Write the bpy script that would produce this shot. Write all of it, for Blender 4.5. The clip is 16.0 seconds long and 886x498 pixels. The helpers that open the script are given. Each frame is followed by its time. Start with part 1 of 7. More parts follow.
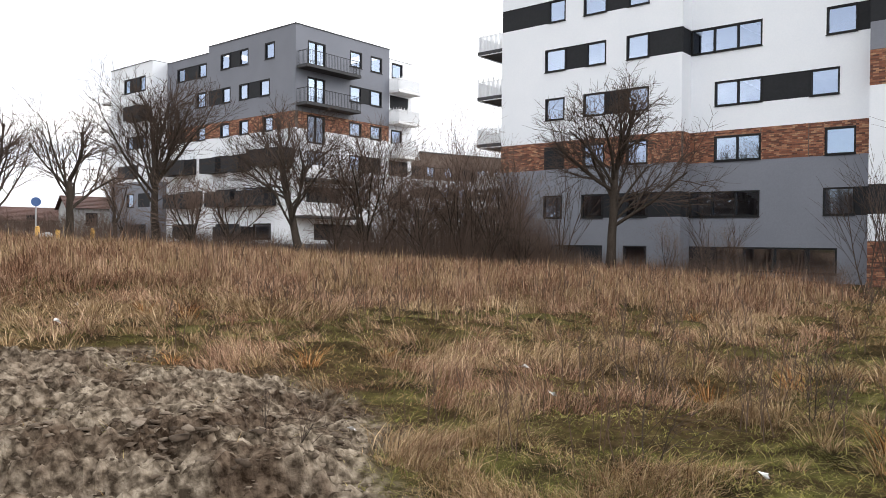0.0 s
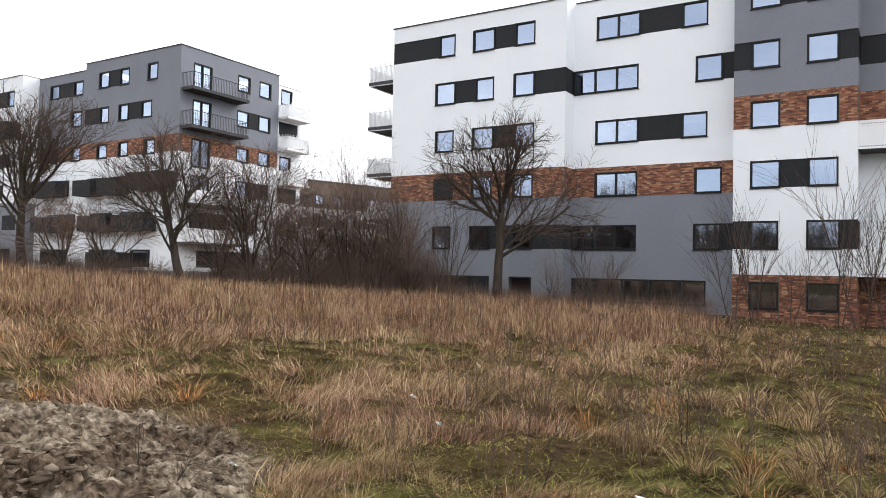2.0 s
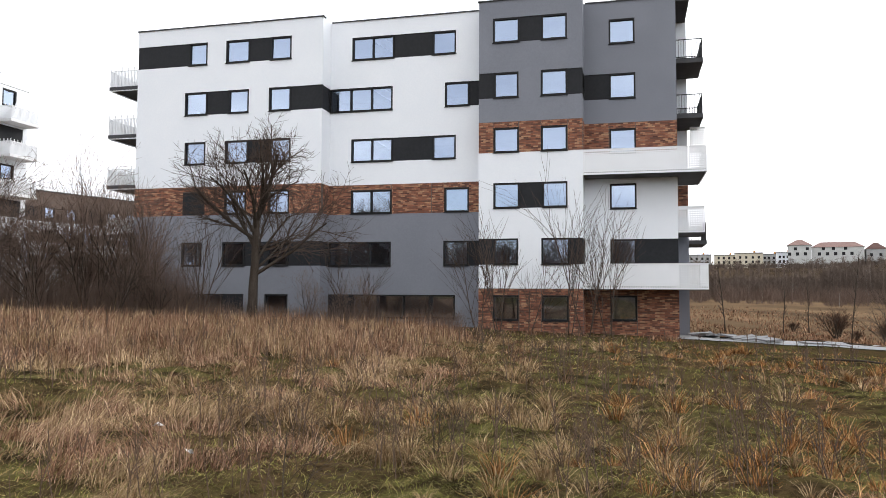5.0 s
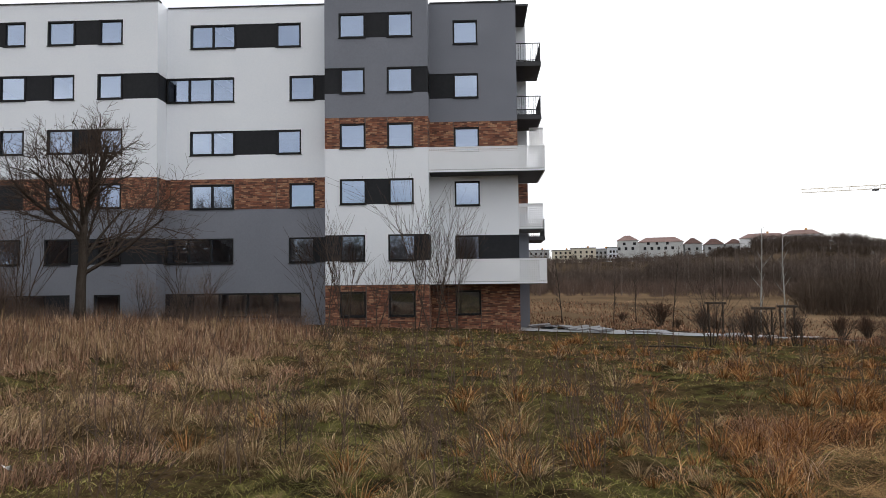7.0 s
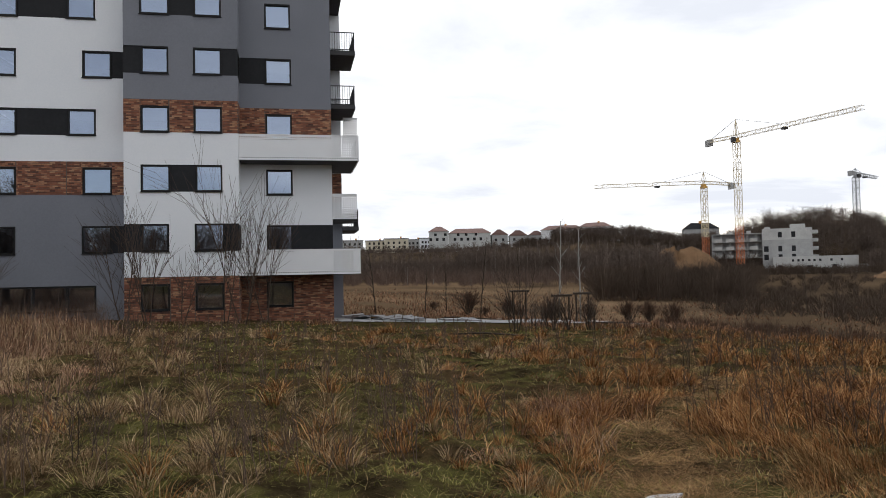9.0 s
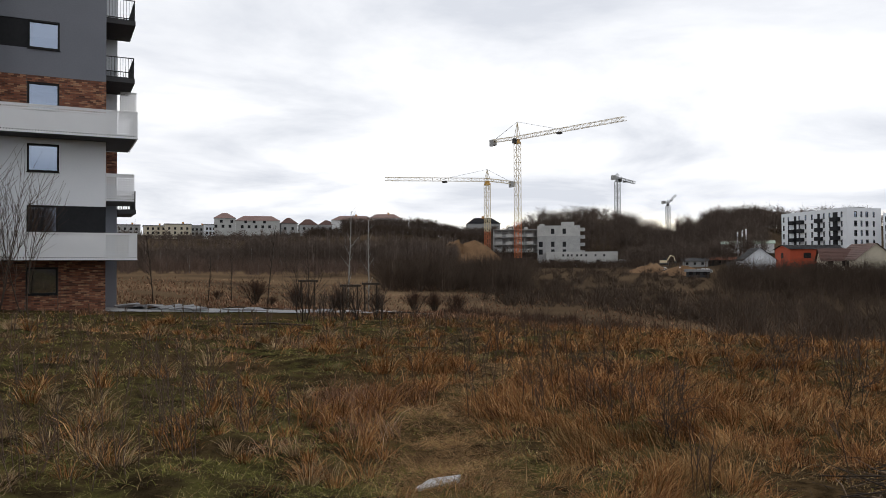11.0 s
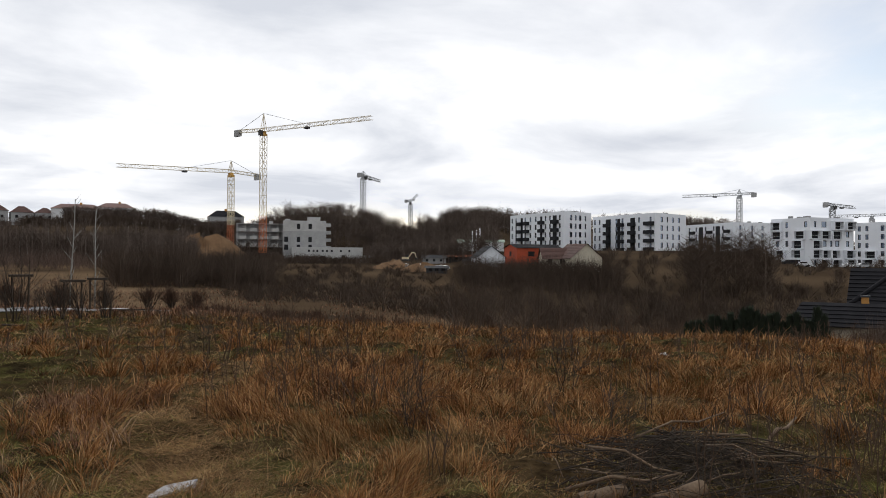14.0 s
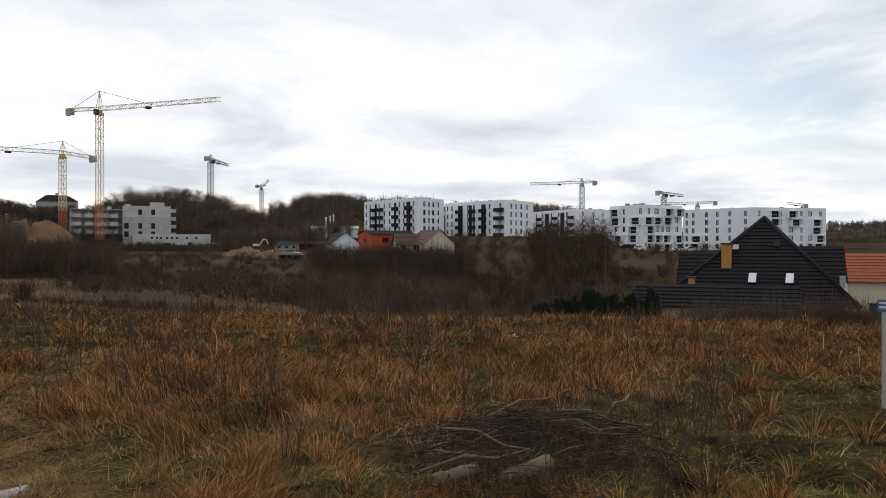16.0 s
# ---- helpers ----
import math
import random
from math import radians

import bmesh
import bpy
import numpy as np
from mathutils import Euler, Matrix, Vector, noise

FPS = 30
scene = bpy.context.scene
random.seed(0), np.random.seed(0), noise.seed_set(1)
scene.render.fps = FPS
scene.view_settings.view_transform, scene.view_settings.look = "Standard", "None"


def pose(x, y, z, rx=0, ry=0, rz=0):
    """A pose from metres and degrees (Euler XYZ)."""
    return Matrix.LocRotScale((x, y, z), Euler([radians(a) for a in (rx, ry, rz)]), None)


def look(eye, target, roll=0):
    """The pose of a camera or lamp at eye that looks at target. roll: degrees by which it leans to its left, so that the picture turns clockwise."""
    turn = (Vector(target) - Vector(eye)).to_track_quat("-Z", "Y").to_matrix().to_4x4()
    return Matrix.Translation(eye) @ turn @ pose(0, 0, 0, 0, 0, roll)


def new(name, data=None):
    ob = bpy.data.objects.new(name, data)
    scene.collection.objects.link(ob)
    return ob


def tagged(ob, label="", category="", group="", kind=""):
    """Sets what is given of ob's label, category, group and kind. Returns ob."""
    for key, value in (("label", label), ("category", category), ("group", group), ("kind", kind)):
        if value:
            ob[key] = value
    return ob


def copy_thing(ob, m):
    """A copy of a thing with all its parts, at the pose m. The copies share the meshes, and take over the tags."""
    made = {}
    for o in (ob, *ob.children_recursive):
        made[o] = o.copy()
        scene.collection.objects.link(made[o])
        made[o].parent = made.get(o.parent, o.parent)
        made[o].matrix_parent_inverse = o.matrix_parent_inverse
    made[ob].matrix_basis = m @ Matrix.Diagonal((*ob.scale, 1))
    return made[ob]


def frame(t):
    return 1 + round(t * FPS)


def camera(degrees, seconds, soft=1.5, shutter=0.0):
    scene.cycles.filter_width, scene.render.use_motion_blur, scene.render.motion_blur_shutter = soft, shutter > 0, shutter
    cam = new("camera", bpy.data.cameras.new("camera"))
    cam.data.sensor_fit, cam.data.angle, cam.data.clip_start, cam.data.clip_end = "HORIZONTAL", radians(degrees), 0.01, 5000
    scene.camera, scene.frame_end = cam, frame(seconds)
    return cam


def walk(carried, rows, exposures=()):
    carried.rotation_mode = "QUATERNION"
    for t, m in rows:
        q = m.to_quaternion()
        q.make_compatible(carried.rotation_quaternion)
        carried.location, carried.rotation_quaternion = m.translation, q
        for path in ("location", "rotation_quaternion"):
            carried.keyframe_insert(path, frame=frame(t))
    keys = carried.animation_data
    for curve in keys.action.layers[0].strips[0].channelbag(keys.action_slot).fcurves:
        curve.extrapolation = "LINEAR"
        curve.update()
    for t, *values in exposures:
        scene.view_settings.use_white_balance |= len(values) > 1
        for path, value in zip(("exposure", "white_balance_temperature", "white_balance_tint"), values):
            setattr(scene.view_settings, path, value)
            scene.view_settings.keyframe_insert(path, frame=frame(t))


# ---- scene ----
cam = camera(60.08, 16.0, 0.9)
PATH = [
    (0.0, pose(0, 0, 1.6, 89.53, -0.64, 40.20)),
    (0.5, pose(0, 0, 1.6, 90.20, -0.83, 38.47)),
    (1.0, pose(0, 0, 1.6, 90.85, -0.79, 36.74)),
    (1.5, pose(0, 0, 1.6, 91.38, -0.78, 34.90)),
    (2.0, pose(0, 0, 1.6, 91.88, -1.24, 31.89)),
    (2.5, pose(0, 0, 1.6, 92.37, -1.15, 30.07)),
    (3.0, pose(0, 0, 1.6, 92.33, -0.92, 28.40)),
    (3.5, pose(0, 0, 1.6, 92.45, -1.46, 26.03)),
    (4.0, pose(0, 0, 1.6, 92.76, -1.19, 21.49)),
    (4.5, pose(0, 0, 1.6, 93.19, -0.69, 17.29)),
    (7.0, pose(0, 0, 1.6, 93.05, 0.69, 2.51)),
    (7.5, pose(0, 0, 1.6, 92.87, 0.81, -0.89)),
    (8.0, pose(0, 0, 1.6, 92.65, 0.70, -4.39)),
    (8.5, pose(0, 0, 1.6, 92.43, 1.07, -7.74)),
    (11.0, pose(0, 0, 1.6, 91.16, 0.27, -27.00)),
    (11.5, pose(0, 0, 1.6, 91.16, 0.42, -30.56)),
    (12.0, pose(0, 0, 1.6, 91.13, 0.41, -34.06)),
    (12.5, pose(0, 0, 1.6, 91.17, 0.24, -37.68)),
    (13.0, pose(0, 0, 1.6, 91.19, -0.31, -41.20)),
    (13.5, pose(0, 0, 1.6, 91.06, -0.41, -43.71)),
    (14.0, pose(0, 0, 1.6, 90.83, -0.32, -45.86)),
    (14.5, pose(0, 0, 1.6, 90.39, -0.42, -47.74)),
    (15.0, pose(0, 0, 1.6, 90.11, 0.04, -50.88)),
    (15.5, pose(0, 0, 1.6, 89.96, 0.22, -53.77)),
    (16.0, pose(0, 0, 1.6, 89.82, 0.06, -56.73)),
]
walk(cam, PATH, [(0.0, 1.04), (4.5, 1.1), (7.0, 0.44), (8.5, 0.2), (11.0, -0.08), (16.0, -0.15)])

# ---- sky and light ----
world = bpy.data.worlds.new("overcast_sky")
scene.world = world
world.use_nodes = True
wn, wl = world.node_tree.nodes, world.node_tree.links
wn.clear()


def wnode(kind, **values):
    n = wn.new(kind)
    for k, v in values.items():
        n.inputs[k].default_value = v
    return n


SUN_AZ, SUN_EL = 48.0, 30.0
sky = wn.new("ShaderNodeTexSky")
sky.sky_type, sky.sun_disc = "NISHITA", False
sky.sun_elevation, sky.sun_rotation = radians(SUN_EL), radians(SUN_AZ)
tc = wn.new("ShaderNodeTexCoord")
sep = wn.new("ShaderNodeSeparateXYZ")
wl.new(tc.outputs["Generated"], sep.inputs[0])
# a flat cloud deck: the direction is laid out on a plane overhead
zup = wn.new("ShaderNodeMath"); zup.operation = "MAXIMUM"; zup.inputs[1].default_value = 0.0
wl.new(sep.outputs["Z"], zup.inputs[0])
zoff = wn.new("ShaderNodeMath"); zoff.operation = "ADD"; zoff.inputs[1].default_value = 0.12
wl.new(zup.outputs[0], zoff.inputs[0])
dx = wn.new("ShaderNodeMath"); dx.operation = "DIVIDE"
dy = wn.new("ShaderNodeMath"); dy.operation = "DIVIDE"
for d, a in ((dx, "X"), (dy, "Y")):
    wl.new(sep.outputs[a], d.inputs[0]); wl.new(zoff.outputs[0], d.inputs[1])
deck = wn.new("ShaderNodeCombineXYZ")
wl.new(dx.outputs[0], deck.inputs[0]); wl.new(dy.outputs[0], deck.inputs[1])
n1 = wnode("ShaderNodeTexNoise", Scale=0.9, Detail=7.0, Roughness=0.55, Distortion=0.35)
n2 = wnode("ShaderNodeTexNoise", Scale=0.28, Detail=3.0, Roughness=0.5)
wl.new(deck.outputs[0], n1.inputs["Vector"]); wl.new(deck.outputs[0], n2.inputs["Vector"])
cl = wn.new("ShaderNodeValToRGB")
cl.color_ramp.elements[0].position, cl.color_ramp.elements[0].color = 0.34, (0.56, 0.585, 0.64, 1)
cl.color_ramp.elements[1].position, cl.color_ramp.elements[1].color = 0.66, (1.0, 0.99, 0.975, 1)
e = cl.color_ramp.elements.new(0.5); e.color = (0.75, 0.765, 0.80, 1)
wl.new(n1.outputs["Fac"], cl.inputs["Fac"])
gap = wn.new("ShaderNodeMapRange")
gap.inputs["From Min"].default_value, gap.inputs["From Max"].default_value = 0.34, 0.46
gap.inputs["To Min"].default_value, gap.inputs["To Max"].default_value = 0.55, 1.0
wl.new(n2.outputs["Fac"], gap.inputs["Value"])
# a torn opening in the cloud deck
hsub = wn.new("ShaderNodeVectorMath"); hsub.operation = "SUBTRACT"; hsub.inputs[1].default_value = (3.5, 0.65, 0)
wl.new(deck.outputs[0], hsub.inputs[0])
hmul = wn.new("ShaderNodeVectorMath"); hmul.operation = "MULTIPLY"; hmul.inputs[1].default_value = (0.75, 1.5, 0)
wl.new(hsub.outputs[0], hmul.inputs[0])
hlen = wn.new("ShaderNodeVectorMath"); hlen.operation = "LENGTH"
wl.new(hmul.outputs[0], hlen.inputs[0])
hadd = wn.new("ShaderNodeMath"); hadd.operation = "MULTIPLY_ADD"; hadd.inputs[1].default_value = 3.0
wl.new(n1.outputs["Fac"], hadd.inputs[0]); wl.new(hlen.outputs["Value"], hadd.inputs[2])
hole = wn.new("ShaderNodeMapRange"); hole.interpolation_type = "SMOOTHSTEP"
for k, val in (("From Min", 1.5), ("From Max", 2.6), ("To Min", 0.0), ("To Max", 1.0)):
    hole.inputs[k].default_value = val
wl.new(hadd.outputs[0], hole.inputs["Value"])
both = wn.new("ShaderNodeMath"); both.operation = "MINIMUM"
wl.new(hole.outputs["Result"], both.inputs[0]); wl.new(gap.outputs["Result"], both.inputs[1])
skys = wn.new("ShaderNodeMix"); skys.data_type = "RGBA"; skys.blend_type = "MULTIPLY"
skys.inputs["Factor"].default_value = 1.0
skys.inputs["B"].default_value = (0.085, 0.085, 0.085, 1)
wl.new(sky.outputs["Color"], skys.inputs["A"])
mix = wn.new("ShaderNodeMix"); mix.data_type = "RGBA"
wl.new(both.outputs[0], mix.inputs["Factor"])
wl.new(skys.outputs["Result"], mix.inputs["A"])
wl.new(cl.outputs["Color"], mix.inputs["B"])
# the cloud glows towards the hidden sun
sdir = wnode("ShaderNodeCombineXYZ", X=math.sin(radians(SUN_AZ)) * math.cos(radians(SUN_EL)), Y=math.cos(radians(SUN_AZ)) * math.cos(radians(SUN_EL)), Z=math.sin(radians(SUN_EL)))
dot = wn.new("ShaderNodeVectorMath"); dot.operation = "DOT_PRODUCT"
wl.new(tc.outputs["Generated"], dot.inputs[0]); wl.new(sdir.outputs[0], dot.inputs[1])
glow = wn.new("ShaderNodeMapRange"); glow.interpolation_type = "SMOOTHSTEP"
for k, val in (("From Min", -0.2), ("From Max", 1.0), ("To Min", 1.05), ("To Max", 1.38)):
    glow.inputs[k].default_value = val
wl.new(dot.outputs["Value"], glow.inputs["Value"])
bg = wnode("ShaderNodeBackground", Strength=1.0)
wl.new(glow.outputs["Result"], bg.inputs["Strength"])
wl.new(mix.outputs["Result"], bg.inputs["Color"])
wo = wn.new("ShaderNodeOutputWorld")
wl.new(bg.outputs[0], wo.inputs["Surface"])

sun = new("sun", bpy.data.lights.new("sun", "SUN"))
sun.data.energy, sun.data.angle, sun.data.color = 0.6, radians(25), (1.0, 0.96, 0.9)
sa, se = radians(SUN_AZ), radians(SUN_EL)
sun.matrix_world = look((0, 0, 60), (-math.sin(sa) * math.cos(se) * 60, -math.cos(sa) * math.cos(se) * 60, 60 - math.sin(se) * 60))

# ---- materials ----


def mat(name, c1, c2, scale=3.0, rough=0.8, bump=0.15, metal=0.0, fine=8.0, island=None, spread=0.5, spec=0.5, stretch=(1, 1, 1), dist=0.02):
    """Two scales of noise between two colours; island: a list of (position, colour) picked at random for each loose piece."""
    m = bpy.data.materials.new(name)
    m.use_nodes = True
    nt = m.node_tree
    b = nt.nodes["Principled BSDF"]
    b.inputs["Roughness"].default_value, b.inputs["Metallic"].default_value = rough, metal
    b.inputs["Specular IOR Level"].default_value = spec
    geo = nt.nodes.new("ShaderNodeNewGeometry")
    mp = nt.nodes.new("ShaderNodeMapping"); mp.inputs["Scale"].default_value = stretch
    nt.links.new(geo.outputs["Position"], mp.inputs["Vector"])
    na = nt.nodes.new("ShaderNodeTexNoise"); na.inputs["Scale"].default_value = scale; na.inputs["Detail"].default_value = 4
    nb = nt.nodes.new("ShaderNodeTexNoise"); nb.inputs["Scale"].default_value = scale * fine; nb.inputs["Detail"].default_value = 3
    for n in (na, nb):
        nt.links.new(mp.outputs[0], n.inputs["Vector"])
    half = nt.nodes.new("ShaderNodeMath"); half.operation = "MULTIPLY_ADD"; half.inputs[1].default_value = 0.5
    nt.links.new(nb.outputs["Fac"], half.inputs[0])
    h2 = nt.nodes.new("ShaderNodeMath"); h2.operation = "MULTIPLY"; h2.inputs[1].default_value = 0.5
    nt.links.new(na.outputs["Fac"], h2.inputs[0]); nt.links.new(h2.outputs[0], half.inputs[2])
    rng = nt.nodes.new("ShaderNodeMapRange")
    rng.inputs["From Min"].default_value, rng.inputs["From Max"].default_value = 0.5 - spread * 0.4, 0.5 + spread * 0.4
    nt.links.new(half.outputs[0], rng.inputs["Value"])
    mx = nt.nodes.new("ShaderNodeMix"); mx.data_type = "RGBA"
    mx.inputs["A"].default_value, mx.inputs["B"].default_value = (*c1, 1), (*c2, 1)
    nt.links.new(rng.outputs["Result"], mx.inputs["Factor"])
    out = mx.outputs["Result"]
    if island:
        ramp = nt.nodes.new("ShaderNodeValToRGB")
        r = ramp.color_ramp
        r.elements[0].position, r.elements[0].color = island[0][0], (*island[0][1], 1)
        r.elements[1].position, r.elements[1].color = island[-1][0], (*island[-1][1], 1)
        for p, c in island[1:-1]:
            r.elements.new(p).color = (*c, 1)
        nt.links.new(geo.outputs["Random Per Island"], ramp.inputs["Fac"])
        m2 = nt.nodes.new("ShaderNodeMix"); m2.data_type = "RGBA"; m2.blend_type = "MULTIPLY"; m2.inputs["Factor"].default_value = 1
        nt.links.new(out, m2.inputs["A"]); nt.links.new(ramp.outputs["Color"], m2.inputs["B"])
        out = m2.outputs["Result"]
    nt.links.new(out, b.inputs["Base Color"])
    if bump:
        bp = nt.nodes.new("ShaderNodeBump"); bp.inputs["Strength"].default_value = bump; bp.inputs["Distance"].default_value = dist
        nt.links.new(half.outputs[0], bp.inputs["Height"]); nt.links.new(bp.outputs[0], b.inputs["Normal"])
    return m


M_WHITE = mat("white_render", (0.77, 0.80, 0.84), (0.83, 0.85, 0.88), 0.5, 0.9, 0.1, fine=30, dist=0.004)
M_GREY = mat("grey_render", (0.172, 0.182, 0.212), (0.210, 0.220, 0.252), 0.5, 0.9, 0.1, fine=30, dist=0.004)
M_PANEL = mat("anthracite_panel", (0.013, 0.0135, 0.016), (0.020, 0.021, 0.024), 1.0, 0.7, 0.05, spec=0.25)
M_FRAME = mat("black_window_frame", (0.007, 0.007, 0.008), (0.012, 0.012, 0.013), 2.0, 0.6, 0.03, spec=0.25)
M_MORTAR = mat("mortar", (0.10, 0.075, 0.06), (0.16, 0.12, 0.1), 3.0, 0.95, 0.2)
M_BRICK = mat("brick", (0.75, 0.75, 0.75), (1.15, 1.1, 1.05), 6.0, 0.9, 0.3, island=[(0, (0.085, 0.038, 0.027)), (0.35, (0.20, 0.078, 0.048)), (0.7, (0.30, 0.125, 0.072)), (1, (0.46, 0.27, 0.16))])
M_SLAB = mat("dark_concrete_slab", (0.035, 0.035, 0.038), (0.06, 0.06, 0.064), 1.5, 0.85, 0.1)
M_CONC = mat("raw_concrete", (0.30, 0.30, 0.30), (0.46, 0.46, 0.45), 0.6, 0.9, 0.2)
M_PALEC = mat("pale_fresh_concrete", (0.40, 0.40, 0.39), (0.56, 0.56, 0.54), 0.5, 0.9, 0.2)
M_INNER = mat("unpainted_interior", (0.24, 0.23, 0.22), (0.34, 0.33, 0.31), 0.7, 0.9, 0.1)
M_STAIR = mat("pale_stair_concrete", (0.7, 0.7, 0.7), (0.8, 0.8, 0.8), 0.7, 0.9, 0.1)
M_RAILW = mat("white_steel", (0.74, 0.75, 0.77), (0.82, 0.83, 0.84), 2.0, 0.4, 0.02)
M_RAILB = mat("black_steel", (0.012, 0.012, 0.013), (0.02, 0.02, 0.022), 2.0, 0.55, 0.02, spec=0.3)
M_BARK = mat("bark", (0.030, 0.023, 0.018), (0.075, 0.06, 0.048), 6.0, 0.95, 0.5, fine=6, stretch=(1, 1, 0.3), spec=0.1)
M_TWIG = mat("twigs", (0.055, 0.040, 0.032), (0.105, 0.078, 0.063), 4.0, 0.95, 0.0, spec=0.05)
M_TWIG_RED = mat("reddish_twigs", (0.055, 0.033, 0.024), (0.10, 0.060, 0.042), 4.0, 0.95, 0.0, spec=0.05)
M_BIRCH = mat("birch_bark", (0.16, 0.15, 0.135), (0.42, 0.41, 0.38), 5.0, 0.9, 0.1)
M_HAZE = mat("pale_brown_twigs", (0.115, 0.080, 0.064), (0.215, 0.155, 0.125), 3.0, 0.95, 0.0, spec=0.05)
# bare wood lightened, with distant air haze put into its colour
M_WOOD_HAZED = mat("far_bare_wood_hazed", (0.085, 0.066, 0.055), (0.20, 0.155, 0.128), 0.08, 1.0, 0.0, fine=12, spec=0.0)
M_SCRUB = mat("dark_scrub_twigs", (0.066, 0.049, 0.038), (0.150, 0.113, 0.088), 0.08, 1.0, 0.0, fine=12, spec=0.0)
M_YEL = mat("yellow_crane_steel", (0.55, 0.30, 0.06), (0.65, 0.38, 0.1), 1.0, 0.5, 0.0)
M_CREAM = mat("cream_crane_steel", (0.62, 0.52, 0.33), (0.72, 0.62, 0.42), 1.0, 0.5, 0.0)
M_REDS = mat("orange_red_steel", (0.50, 0.14, 0.05), (0.6, 0.2, 0.07), 1.0, 0.5, 0.0)
M_DARKS = mat("dark_machinery", (0.03, 0.03, 0.03), (0.06, 0.055, 0.05), 1.0, 0.6, 0.0)
M_TILE = mat("black_roof_tiles", (0.012, 0.012, 0.014), (0.024, 0.023, 0.026), 2.0, 0.85, 0.2, spec=0.15)
M_TILER = mat("terracotta_roof_tiles", (0.22, 0.055, 0.018), (0.34, 0.095, 0.034), 2.0, 0.9, 0.2)
M_PINK = mat("faded_pinkish_tiles", (0.19, 0.115, 0.10), (0.27, 0.175, 0.15), 1.0, 0.85, 0.1)
M_TILEB = mat("brown_roof_tiles", (0.062, 0.029, 0.022), (0.11, 0.05, 0.037), 1.0, 0.8, 0.1)
M_ORANGE = mat("orange_red_plaster", (0.38, 0.065, 0.028), (0.46, 0.085, 0.035), 0.4, 0.9, 0.05)
M_CREAMW = mat("cream_plaster", (0.55, 0.49, 0.38), (0.64, 0.58, 0.46), 0.4, 0.9, 0.05)
M_OCHRE = mat("ochre_brick", (0.42, 0.20, 0.05), (0.55, 0.28, 0.08), 4.0, 0.9, 0.2)
M_MUDPILE = mat("excavated_earth", (0.12, 0.07, 0.038), (0.22, 0.135, 0.075), 0.3, 0.95, 0.3, spec=0.05)
M_LOG = mat("dead_log", (0.085, 0.054, 0.033), (0.24, 0.165, 0.105), 6.0, 0.95, 0.5, stretch=(1, 1, 1))
M_BLUE = mat("blue_sign", (0.05, 0.11, 0.28), (0.07, 0.14, 0.33), 2.0, 0.4, 0.0)
M_GALV = mat("galvanised_steel", (0.33, 0.34, 0.35), (0.45, 0.46, 0.47), 3.0, 0.5, 0.05)
M_PAPER = mat("pale_litter", (0.6, 0.6, 0.6), (0.75, 0.75, 0.73), 6.0, 0.7, 0.1)
M_CLOD = mat("soil_clods", (0.65, 0.62, 0.58), (1.3, 1.3, 1.3), 4.0, 0.97, 0.5, fine=9, spec=0.1, island=[(0, (0.060, 0.044, 0.032)), (0.5, (0.13, 0.100, 0.075)), (1, (0.22, 0.178, 0.138))])
# pale base colour stands in for the sky mirrored in puddles
M_PUDDLE = mat("sky_pale_puddle", (0.24, 0.24, 0.25), (0.46, 0.46, 0.47), 9.0, 0.35, 0.2)


def glass(name, gloss, tint, rough=0.02):
    m = bpy.data.materials.new(name)
    m.use_nodes = True
    nt = m.node_tree
    nt.nodes.clear()
    o = nt.nodes.new("ShaderNodeOutputMaterial")
    g = nt.nodes.new("ShaderNodeBsdfGlossy"); g.inputs["Roughness"].default_value = rough; g.inputs["Color"].default_value = (0.66, 0.78, 1.0, 1)
    t = nt.nodes.new("ShaderNodeBsdfTransparent"); t.inputs["Color"].default_value = (*tint, 1)
    fr = nt.nodes.new("ShaderNodeFresnel"); fr.inputs["IOR"].default_value = 1.5
    ad = nt.nodes.new("ShaderNodeMath"); ad.operation = "ADD"; ad.inputs[1].default_value = gloss; ad.use_clamp = True
    nt.links.new(fr.outputs[0], ad.inputs[0])
    mx = nt.nodes.new("ShaderNodeMixShader")
    nt.links.new(ad.outputs[0], mx.inputs[0]); nt.links.new(t.outputs[0], mx.inputs[1]); nt.links.new(g.outputs[0], mx.inputs[2])
    nt.links.new(mx.outputs[0], o.inputs["Surface"])
    return m


M_GLASS = glass("coated_window_glass", 0.42, (0.75, 0.8, 0.85))
M_GLASS2 = glass("plain_window_glass", 0.25, (0.6, 0.62, 0.65))

# ---- building blocks ----


